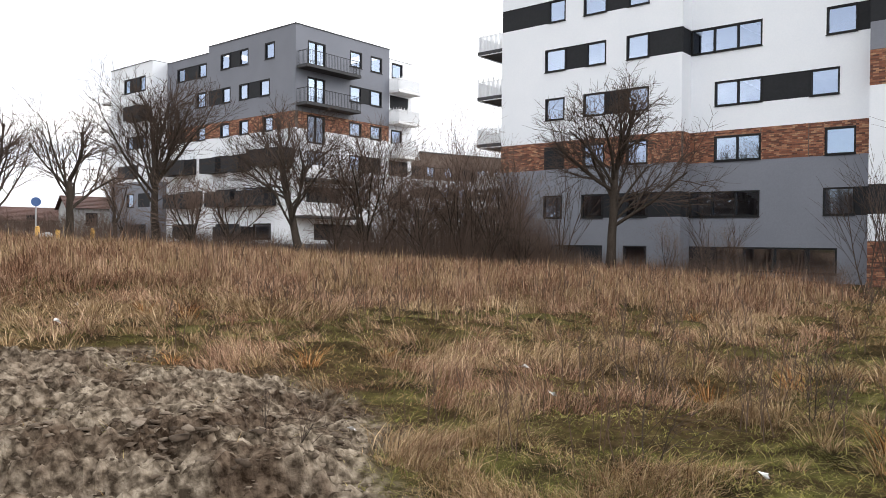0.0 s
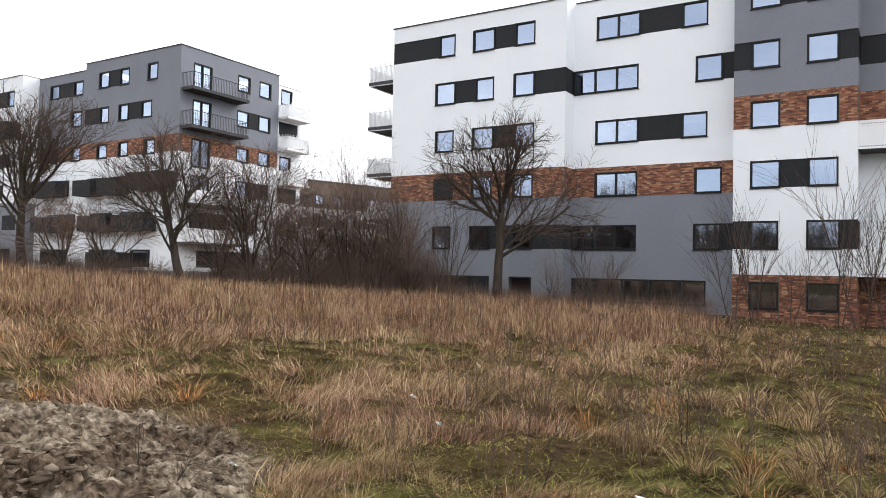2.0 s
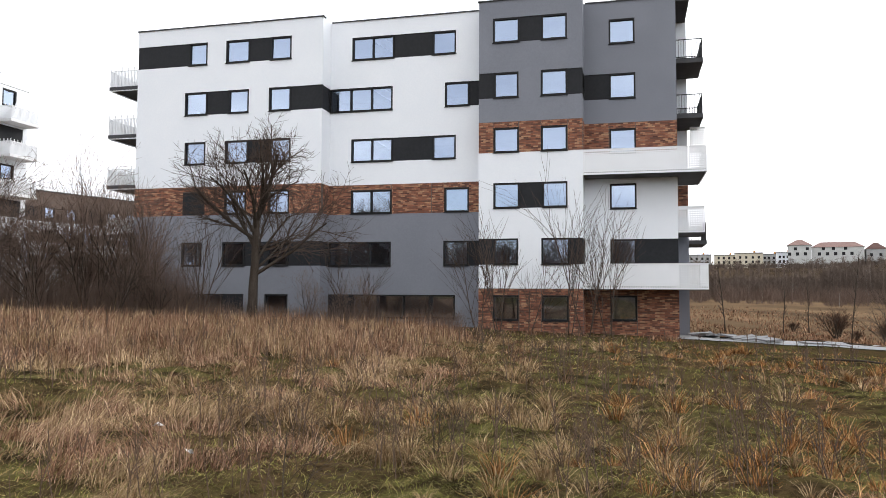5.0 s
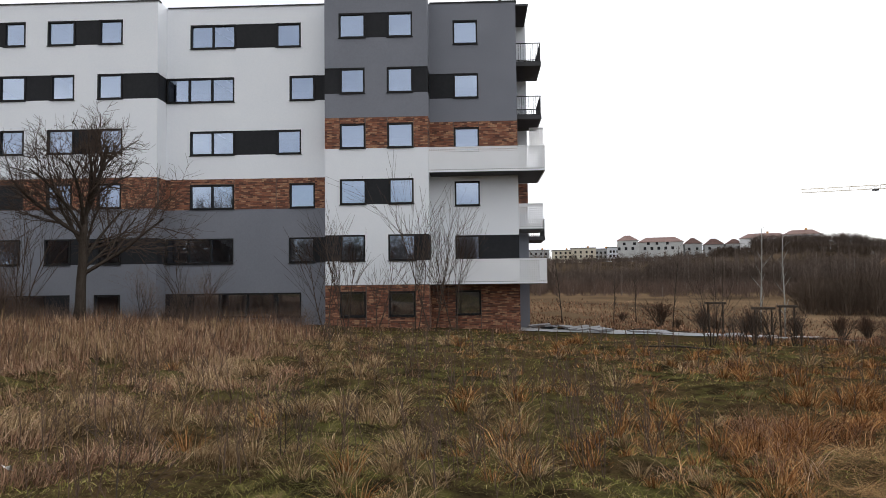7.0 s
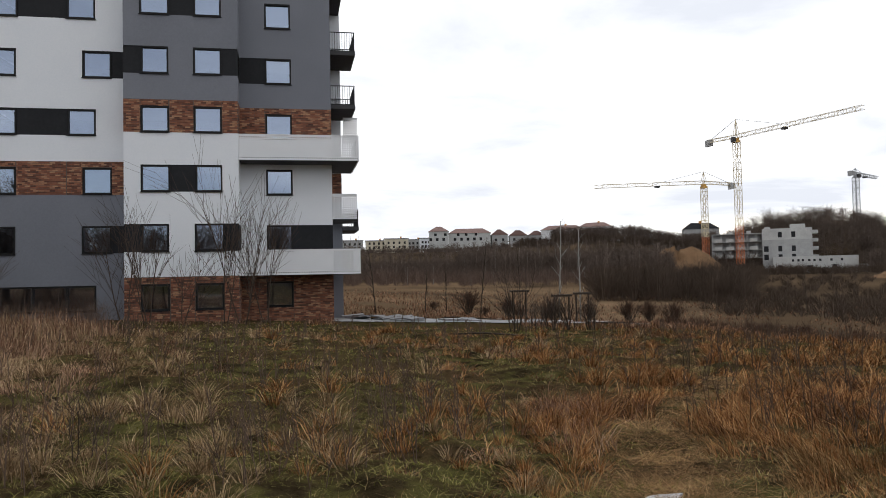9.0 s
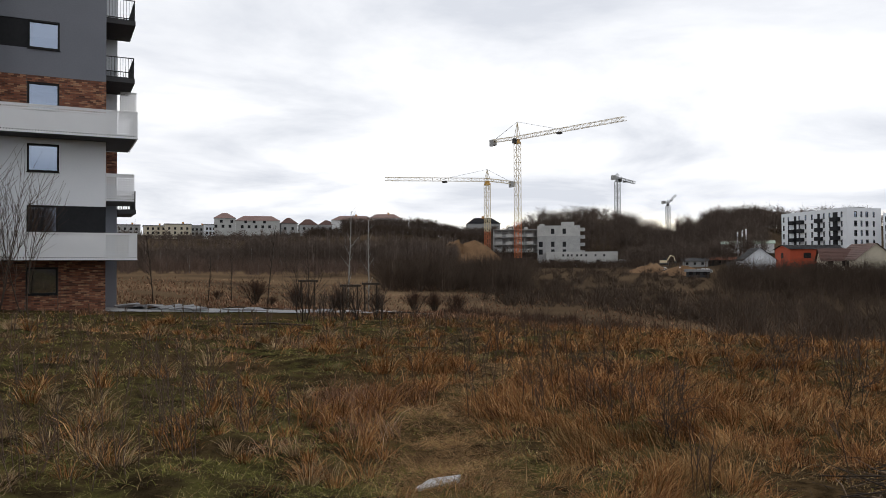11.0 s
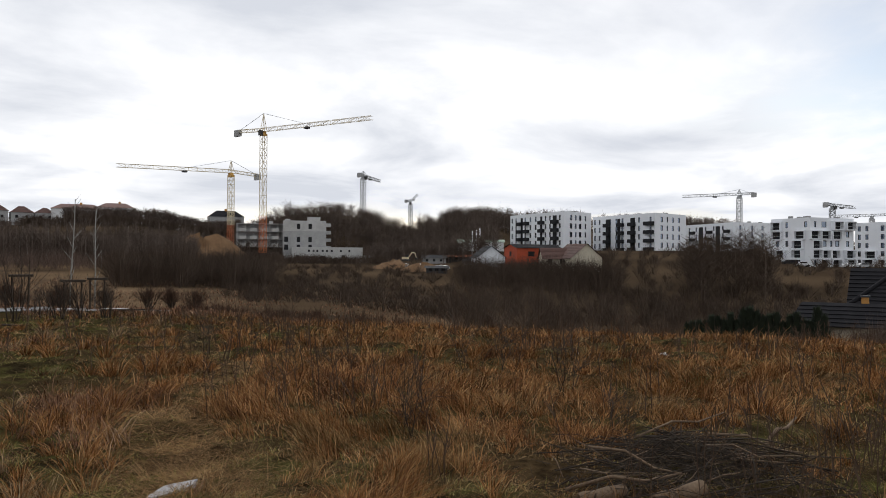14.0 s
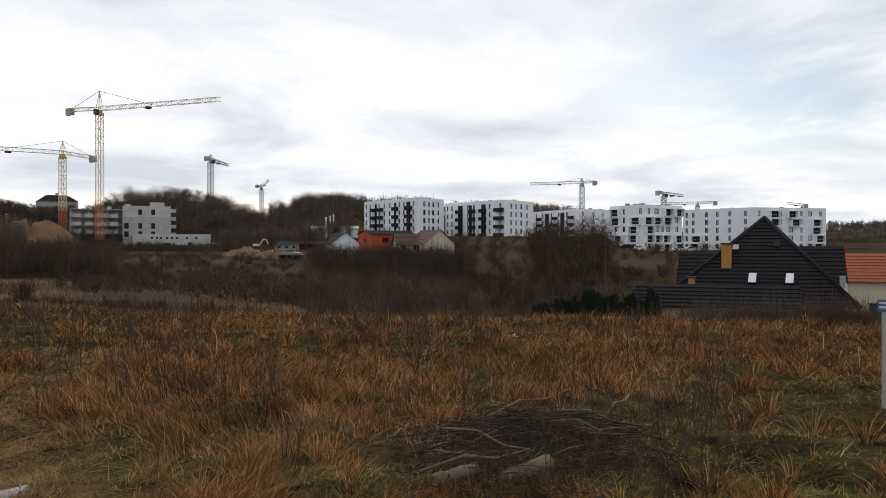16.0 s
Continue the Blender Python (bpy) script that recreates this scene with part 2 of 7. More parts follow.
class Geo:
    """Gathers faces for one mesh."""

    def __init__(self):
        self.v, self.f = [], []

    def quad(self, a, b, c, d):
        n = len(self.v)
        self.v += [tuple(a), tuple(b), tuple(c), tuple(d)]
        self.f.append((n, n + 1, n + 2, n + 3))

    def poly(self, pts):
        n = len(self.v)
        self.v += [tuple(p) for p in pts]
        self.f.append(tuple(range(n, n + len(pts))))

    def box(self, x0, x1, y0, y1, z0, z1, m=None):
        n = len(self.v)
        p = [(x, y, z) for z in (z0, z1) for x, y in ((x0, y0), (x1, y0), (x1, y1), (x0, y1))]
        if m is not None:
            p = [tuple(m @ Vector(q)) for q in p]
        self.v += p
        self.f += [tuple(n + i for i in q) for q in ((3, 2, 1, 0), (4, 5, 6, 7), (0, 1, 5, 4), (1, 2, 6, 5), (2, 3, 7, 6), (3, 0, 4, 7))]

    def beam(self, a, b, w, h=None, sides=4):
        self.tube([a, b], [w / 2, (h or w) / 2], sides)

    def tube(self, pts, radii, sides=5, cap=True):
        pts = [Vector(p) for p in pts]
        n0 = len(self.v)
        prev = None
        for i, p in enumerate(pts):
            d = (pts[min(i + 1, len(pts) - 1)] - pts[max(i - 1, 0)])
            d = d.normalized() if d.length > 1e-9 else Vector((0, 0, 1))
            s = d.cross(Vector((0, 0, 1)) if abs(d.z) < 0.92 else Vector((1, 0, 0))).normalized() if prev is None else (prev - d * prev.dot(d)).normalized()
            prev = s
            u = d.cross(s)
            for k in range(sides):
                a = 2 * math.pi * (k + 0.5) / sides
                self.v.append(tuple(p + (s * math.cos(a) + u * math.sin(a)) * radii[i]))
        for i in range(len(pts) - 1):
            for k in range(sides):
                a, b = n0 + i * sides + k, n0 + i * sides + (k + 1) % sides
                self.f.append((a, b, b + sides, a + sides))
        if cap:
            self.f.append(tuple(n0 + k for k in range(sides))[::-1])
            self.f.append(tuple(n0 + (len(pts) - 1) * sides + k for k in range(sides)))

    def mesh(self, name, material, smooth=False):
        me = bpy.data.meshes.new(name)
        me.from_pydata(self.v, [], self.f)
        me.materials.append(material)
        if smooth:
            me.shade_smooth()
        return me


def part(name, geo, material, parent, label="", smooth=False, kind=""):
    ob = new(name, geo.mesh(name, material, smooth) if isinstance(geo, Geo) else geo)
    ob.parent = parent
    return tagged(ob, label, "", "", kind)


def thing(name, at, label, category, group="", kind=""):
    ob = new(name)
    ob.empty_display_size = 0.3
    ob.location = at
    return tagged(ob, label, category, group, kind)


def solo(name, geo, material, label, category, group="", kind="", smooth=False):
    ob = new(name, geo.mesh(name, material, smooth))
    return tagged(ob, label, category, group, kind)


# ---- terrain ----


def sstep(a, b, v):
    t = np.clip((v - a) / (b - a), 0, 1)
    return t * t * (3 - 2 * t)


def hash2(ix, iy, seed):
    h = (ix.astype(np.int64) * 374761393 + iy.astype(np.int64) * 668265263 + seed * 974634777) & 0xFFFFFFFF
    h = ((h ^ (h >> 13)) * 1274126177) & 0xFFFFFFFF
    return ((h ^ (h >> 16)) & 0xFFFF) / 65535.0


def vnoise(x, y, scale, seed=0):
    x, y = np.asarray(x, float) * scale, np.asarray(y, float) * scale
    ix, iy = np.floor(x), np.floor(y)
    fx, fy = x - ix, y - iy
    fx, fy = fx * fx * (3 - 2 * fx), fy * fy * (3 - 2 * fy)
    a, b = hash2(ix, iy, seed), hash2(ix + 1, iy, seed)
    c, d = hash2(ix, iy + 1, seed), hash2(ix + 1, iy + 1, seed)
    return (a * (1 - fx) + b * fx) * (1 - fy) + (c * (1 - fx) + d * fx) * fy


def fnoise(x, y, scale, seed=0, octaves=3):
    s, w, tot = 0.0, 1.0, 0.0
    for o in range(octaves):
        s = s + w * vnoise(x, y, scale * 2 ** o, seed + o)
        tot += w
        w *= 0.5
    return s / tot


def crease(x, y, scale, seed):
    """Rounded lumps parted by sharp cracks."""
    return np.abs(2 * vnoise(x + 0.35 * vnoise(x, y, scale * 0.7, seed + 7), y + 0.35 * vnoise(y, x, scale * 0.7, seed + 9), scale, seed) - 1)


def mud_mask(x, y):
    """The churned bare soil beside the path where the film starts."""
    x, y = np.asarray(x, float), np.asarray(y, float)
    r, az = np.hypot(x, y), np.degrees(np.arctan2(x, y))
    n = fnoise(x, y, 0.9, 31) - 0.5
    lim = 10.0 - 2.6 * sstep(-62, -45, az)
    return (1 - sstep(-3.5, 2.0, az + n * 14 + 42.5 + np.maximum(0, r - 4.5) * 1.7)) * (1 - sstep(lim - 0.9, lim + 0.3, r + n * 3.2)) * sstep(-94, -80, az + n * 16) * sstep(2.2, 3.6, r + n * 3)


def ground_z(x, y, detail=True):
    x, y = np.asarray(x, float), np.asarray(y, float)
    r = np.hypot(x, y) + 1e-6
    az = np.degrees(np.arctan2(x, y))
    k = np.minimum(1, 48 / r)
    z = -0.036 * x * k - 0.012 * y * k
    z = z + 0.30 * sstep(-40, -68, az) * sstep(10, 26, r) * (1 - sstep(34, 60, r) * 0.5)
    # the valley beside the field, deepest towards the houses
    depth = 1.6 * sstep(5, 22, az) + 4.6 * sstep(34, 66, az)
    shelf = 13 * (1 - sstep(27, 36, az))
    z = z - depth * sstep(27 + shelf, 62 + shelf, r) * (1 - sstep(105, 215, r))
    # the far side climbs, more in some directions than in others
    inn = sstep(-6, 3, az) * (1 - sstep(120, 150, az))
    z = z + inn * (2.0 * sstep(120, 260, r) + 5.0 * sstep(45, 54, az) * (1 - sstep(66, 72, az)) * sstep(150, 270, r))
    start = 300 + 10 * sstep(26, 31, az) - 75 * sstep(44, 49, az) + 70 * sstep(49, 52, az)
    z = z + inn * sstep(start, start + 170, r) * (16 + 5 * sstep(29, 23, az) * sstep(12, 22, az) - 5.5 * sstep(62, 70, az)) + sstep(520, 1500, r) * 14 * inn
    # the wooded knoll behind the building site
    z = z + 12.5 * sstep(30.5, 35, az) * (1 - 0.8 * sstep(38, 44.5, az)) * (1 - sstep(46, 50, az)) * sstep(315, 375, r)
    if detail:
        near = 1 - sstep(20, 45, r)
        z = z + near * ((fnoise(x, y, 0.35, 3) - 0.5) * 0.26 + (fnoise(x, y, 1.3, 9, 2) - 0.5) * 0.24)
        m = mud_mask(x, y)
        z = z + m * ((fnoise(x, y, 1.1, 21) - 0.5) * 0.26 + 0.13 * sstep(0.44, 0.54, fnoise(x * 0.75 + y * 0.65, (y * 0.75 - x * 0.65) * 2.4, 0.9, 41)) + 0.03 * sstep(0.45, 0.55, fnoise(x, y, 5.2, 46)) + 0.035 * sstep(0.42, 0.58, fnoise(x, y, 11.5, 47, 2)) + 0.055 * crease(x, y, 3.8, 42) + 0.095 * crease(x, y, 8.0, 43) - 0.21)
    return z


def gz(x, y):
    return float(ground_z(np.array([x]), np.array([y]))[0])


def polar(az, r):
    a = radians(az)
    return r * math.sin(a), r * math.cos(a)


def flat_mesh(name, verts, faces, material, tri=False):
    me = bpy.data.meshes.new(name)
    n, k = len(faces), faces.shape[1]
    me.vertices.add(len(verts)); me.vertices.foreach_set("co", verts.astype(np.float32).ravel())
    me.loops.add(n * k); me.loops.foreach_set("vertex_index", faces.astype(np.int32).ravel())
    me.polygons.add(n); me.polygons.foreach_set("loop_start", np.arange(0, n * k, k, dtype=np.int32))
    me.update(calc_edges=True)
    me.materials.append(material)
    return me


def ground_material():
    m = bpy.data.materials.new("field_soil_and_turf")
    m.use_nodes = True
    nt = m.node_tree
    b = nt.nodes["Principled BSDF"]
    b.inputs["Roughness"].default_value = 1.0
    b.inputs["Specular IOR Level"].default_value = 0.0
    geo = nt.nodes.new("ShaderNodeNewGeometry")

    def nz(scale, det=4):
        n = nt.nodes.new("ShaderNodeTexNoise"); n.inputs["Scale"].default_value = scale; n.inputs["Detail"].default_value = det
        nt.links.new(geo.outputs["Position"], n.inputs["Vector"])
        return n

    def ramp(src, stops):
        r = nt.nodes.new("ShaderNodeValToRGB")
        r.color_ramp.elements[0].position, r.color_ramp.elements[0].color = stops[0][0], (*stops[0][1], 1)
        r.color_ramp.elements[1].position, r.color_ramp.elements[1].color = stops[-1][0], (*stops[-1][1], 1)
        for p, c in stops[1:-1]:
            r.color_ramp.elements.new(p).color = (*c, 1)
        nt.links.new(src, r.inputs["Fac"])
        return r.outputs["Color"]

    def mixc(f, a, c):
        x = nt.nodes.new("ShaderNodeMix"); x.data_type = "RGBA"
        nt.links.new(f, x.inputs["Factor"]); nt.links.new(a, x.inputs["A"]); nt.links.new(c, x.inputs["B"])
        return x.outputs["Result"]

    turf = ramp(nz(2.6, 6).outputs["Fac"], [(0.3, (0.012, 0.009, 0.005)), (0.45, (0.034, 0.026, 0.013)), (0.58, (0.066, 0.060, 0.020)), (0.74, (0.11, 0.09, 0.042))])
    straw = ramp(nz(9.0, 5).outputs["Fac"], [(0.3, (0.022, 0.015, 0.008)), (0.7, (0.085, 0.056, 0.028))])
    patch = ramp(nz(0.35, 3).outputs["Fac"], [(0.42, (0, 0, 0)), (0.6, (1, 1, 1))])
    field = mixc(patch, turf, straw)
    # soil mottling; the ramps' dark ends also paint shade of crevices between lumps
    pale = ramp(nz(13.0, 10).outputs["Fac"], [(0.36, (0.062, 0.047, 0.033)), (0.5, (0.185, 0.147, 0.108)), (0.64, (0.35, 0.29, 0.22))])
    wet = ramp(nz(13.0, 10).outputs["Fac"], [(0.36, (0.026, 0.017, 0.011)), (0.5, (0.09, 0.064, 0.045)), (0.68, (0.17, 0.125, 0.09))])
    soil = mixc(ramp(nz(1.7, 6).outputs["Fac"], [(0.42, (0, 0, 0)), (0.58, (1, 1, 1))]), pale, wet)
    att = nt.nodes.new("ShaderNodeAttribute"); att.attribute_name = "bare_soil"
    field = mixc(att.outputs["Fac"], field, soil)
    far = ramp(nz(0.03, 5).outputs["Fac"], [(0.35, (0.062, 0.044, 0.029)), (0.5, (0.13, 0.087, 0.052)), (0.65, (0.19, 0.13, 0.078))])
    at2 = nt.nodes.new("ShaderNodeAttribute"); at2.attribute_name = "meadow"
    field = mixc(at2.outputs["Fac"], field, far)
    # woodland floor, its browns raised to include the haze over the far slope
    floor = ramp(nz(0.05, 6).outputs["Fac"], [(0.35, (0.036, 0.026, 0.018)), (0.65, (0.088, 0.062, 0.040))])
    at3 = nt.nodes.new("ShaderNodeAttribute"); at3.attribute_name = "wood_floor"
    field = mixc(at3.outputs["Fac"], field, floor)
    nt.links.new(field, b.inputs["Base Color"])
    bp = nt.nodes.new("ShaderNodeBump"); bp.inputs["Strength"].default_value = 0.9; bp.inputs["Distance"].default_value = 0.07
    nt.links.new(nz(14, 8).outputs["Fac"], bp.inputs["Height"]); nt.links.new(bp.outputs[0], b.inputs["Normal"])
    return m


def build_ground():
    azs = np.concatenate([np.arange(-85, -76, 0.5), np.arange(-76, -37, 0.25), np.arange(-37, 100, 0.5), np.arange(100, 275, 2.5)])
    rs = np.concatenate([[0.0, 0.2], np.geomspace(0.6, 3.0, 12), np.geomspace(3.05, 10.5, 200), np.geomspace(10.6, 30, 80), np.geomspace(31, 4500, 70)])
    A, R = np.meshgrid(np.radians(azs), rs)
    X, Y = R * np.sin(A) + 0.07 * (1 - sstep(0.1, 0.7, R)), R * np.cos(A) + 0.05 * (1 - sstep(0.1, 0.7, R))
    Z = ground_z(X, Y)
    n, k = len(rs), len(azs)
    v = np.stack([X.ravel(), Y.ravel(), Z.ravel()], 1)
    i, j = np.meshgrid(np.arange(n - 1), np.arange(k), indexing="ij")
    j2 = (j + 1) % k
    f = np.stack([i * k + j, i * k + j2, (i + 1) * k + j2, (i + 1) * k + j], -1).reshape(-1, 4)[:, ::-1]
    me = flat_mesh("ground", v, f, ground_material())
    for name, val in (("bare_soil", mud_mask(X, Y) ** 0.45 * (R < 16)), ("meadow", sstep(38, 60, R)), ("wood_floor", np.maximum(sstep(185, 235, R), sstep(60, 100, R) * sstep(22, 32, np.degrees(A)) * 0.75))):
        a = me.attributes.new(name, "FLOAT", "POINT")
        a.data.foreach_set("value", val.astype(np.float32).ravel())
    soft = np.tile(mud_mask(X, Y)[:-1] * (R[:-1] < 16) < 0.4, 1).ravel()
    me.polygons.foreach_set("use_smooth", soft)
    tagged(new("ground", me), "rough winter field of turf and bare soil", "ground", kind="structure")


build_ground()

# ---- apartment buildings ----


class Plane:
    """A facade: point(u, z, d) lies u along it, z up and d metres out of it."""

    def __init__(self, at, along, out):
        self.at, self.along, self.out = Vector((*at, 0)), Vector((*along, 0)), Vector((*out, 0))

    def p(self, u, z, d=0.0):
        return self.at + self.along * u + self.out * d + Vector((0, 0, z))

    def box(self, g, u0, u1, z0, z1, d0, d1):
        n = len(g.v)
        g.v += [tuple(self.p(u, z, d)) for d in (d0, d1) for u, z in ((u0, z0), (u1, z0), (u1, z1), (u0, z1))]
        g.f += [tuple(n + i for i in q) for q in ((3, 2, 1, 0), (4, 5, 6, 7), (0, 1, 5, 4), (1, 2, 6, 5), (2, 3, 7, 6), (3, 0, 4, 7))]


def cells(pl, us, zs, solid, d0, d1):
    """One joined sheet with thickness from d0 to d1: the cells of a grid for which solid(u, z) holds."""
    g, at = Geo(), {}

    def v(i, j, k):
        if (i, j, k) not in at:
            at[i, j, k] = len(g.v)
            g.v.append(tuple(pl.p(us[i], zs[j], (d0, d1)[k])))
        return at[i, j, k]

    n, m = len(us) - 1, len(zs) - 1
    full = [[solid((us[i] + us[i + 1]) / 2, (zs[j] + zs[j + 1]) / 2) for j in range(m)] for i in range(n)]
    for i in range(n):
        for j in range(m):
            if not full[i][j]:
                continue
            g.f.append((v(i, j, 1), v(i + 1, j, 1), v(i + 1, j + 1, 1), v(i, j + 1, 1)))
            g.f.append((v(i, j, 0), v(i, j + 1, 0), v(i + 1, j + 1, 0), v(i + 1, j, 0)))
            for di, dj, a, b in ((-1, 0, (i, j), (i, j + 1)), (1, 0, (i + 1, j + 1), (i + 1, j)), (0, -1, (i + 1, j), (i, j)), (0, 1, (i, j + 1), (i + 1, j + 1))):
                p, q = i + di, j + dj
                if not (0 <= p < n and 0 <= q < m and full[p][q]):
                    g.f.append((v(*a, 1), v(*b, 1), v(*b, 0), v(*a, 0)))
    return g


def facade(parent, pl, u0, u1, bands, openings, bricks=True, depth=0.3, glassm=None, frame_w=0.085, sills=True):
    """bands: (z0, z1, material). openings: (u0, u1, z0, z1, kind), kind w: window, p: dark panel."""
    for z0, z1, m in bands:
        us = sorted({u0, u1, *[min(max(c, u0), u1) for o in openings for c in o[:2]]})
        zs = sorted({z0, z1, *[min(max(c, z0), z1) for o in openings for c in o[2:4]]})

        def solid(u, z):
            return not any(o[0] < u < o[1] and o[2] < z < o[3] for o in openings)

        part("wall", cells(pl, us, zs, solid, -depth, 0), M_MORTAR if m is M_BRICK else m, parent)
        if m is M_BRICK and bricks:
            g = Geo()
            row, bh, bw = 0, 0.077, 0.25
            z = z0
            while z < z1 - 0.03:
                t = min(z + bh - 0.012, z1)
                free = [(a, b) for a, b in zip(us, us[1:]) if solid((a + b) / 2, (z + t) / 2)]
                u = u0 - (0.125 if row % 2 else 0.0)
                while u < u1:
                    a, b = max(u, u0), min(u + bw - 0.012, u1)
                    for ca, cb in free:
                        aa, bb = max(a, ca), min(b, cb)
                        if bb - aa > 0.03:
                            o = 0.006 + 0.008 * random.random()
                            n = len(g.v)
                            g.v += [tuple(pl.p(x, y, d)) for d in (0, o) for x, y in ((aa, z), (bb, z), (bb, t), (aa, t))]
                            g.f += [tuple(n + i for i in q) for q in ((4, 5, 6, 7), (0, 1, 5, 4), (1, 2, 6, 5), (2, 3, 7, 6), (3, 0, 4, 7))]
                    u += bw
                z += bh
                row += 1
            part("brick_facing", g, M_BRICK, parent, "mottled red-brown facing bricks", kind="stuff")
    for o in openings:
        a, b, c, d, kind = o[:5]
        if kind == "p":
            g = Geo()
            pl.box(g, a, b, c, d, -0.2, -0.035)
            part("dark_panel", g, M_PANEL, parent, "anthracite cladding panel")
        elif kind == "w":
            w, k = frame_w, (o[5] if len(o) > 5 else 1)
            us = [a, a + w]
            for i in range(1, k):
                us += [a + (b - a) * i / k - 0.04, a + (b - a) * i / k + 0.04]
            us += [b - w, b]
            zs = [c, c + w, d - w, d]
            win = part("window", cells(pl, us, zs, lambda u, z: not (zs[1] < z < zs[2] and any(us[i] < u < us[i + 1] for i in range(1, len(us) - 1, 2))), -0.16, 0.012), M_FRAME, parent, "black-framed window")
            if sills:
                g = Geo()
                pl.box(g, a - 0.03, b + 0.03, c - 0.035, c - 0.002, -0.05, 0.06)
                part("sill", g, M_FRAME, win)
            g = Geo()
            g.quad(pl.p(a + w, c + w, -0.1), pl.p(b - w, c + w, -0.1), pl.p(b - w, d - w, -0.1), pl.p(a + w, d - w, -0.1))
            pane = part("pane", g, glassm or M_GLASS, win)
            pane.visible_shadow = False


BAR = Geo()
BAR.box(-0.009, 0.009, -0.009, 0.009, 0, 1.0)
BAR_W, BAR_B = BAR.mesh("baluster", M_RAILW), BAR.mesh("baluster", M_RAILB)


def railing(parent, pts, z0, z1, black=False, step=0.13, tall=0.0):
    """A top and bottom rail along the points with an upright for every step."""
    g = Geo()
    m = M_RAILB if black else M_RAILW
    for a, b in zip(pts, pts[1:]):
        g.beam((*a, z1), (*b, z1), 0.06)
        g.beam((*a, z0), (*b, z0), 0.05)
    part("rail", g, m, parent)
    for a, b in zip(pts, pts[1:]):
        n = max(2, round(math.dist(a, b) / step))
        for k in range(n):
            t = k / n
            o = new("baluster", BAR_B if black else BAR_W)
            o.parent = parent
            extra = tall if k % 4 == 0 else 0.0
            o.location, o.scale = (a[0] + (b[0] - a[0]) * t, a[1] + (b[1] - a[1]) * t, z0), (2.2 if tall else 1, 2.2 if tall else 1, z1 - z0 + extra)


def perforated(name, parent, pl, u0, u1, z0, z1, hole=0.05, pitch=0.115):
    """A white sheet parapet with rows of punched square holes."""
    g = Geo()
    nz, nu = int((z1 - z0 - 0.12) / pitch), int((u1 - u0) / pitch)
    zz = [z0] + [z0 + 0.06 + k * pitch + s for k in range(nz) for s in ((pitch - hole) / 2, (pitch + hole) / 2)] + [z1]
    for i in range(0, len(zz), 2):
        pl.box(g, u0, u1, zz[i], zz[i + 1], -0.004, 0.004)
    st = (u1 - u0) / nu
    for k in range(nu + 1):
        u = u0 + k * st
        w = (pitch - hole) / 2 if k % 13 else 0.05
        pl.box(g, max(u0, u - w), min(u1, u + w), z0, z1, -0.0035, 0.0035)
    for zt in (z0, z1 - 0.05):
        pl.box(g, u0, u1, zt, zt + 0.05, -0.03, 0.02)
    return part(name, g, M_RAILW, parent, "white perforated steel parapet")


FL = [(0.25, 1.55), (3.13, 4.49), (6.07, 7.40), (9.00, 10.32), (11.90, 13.26), (14.85, 16.18)]


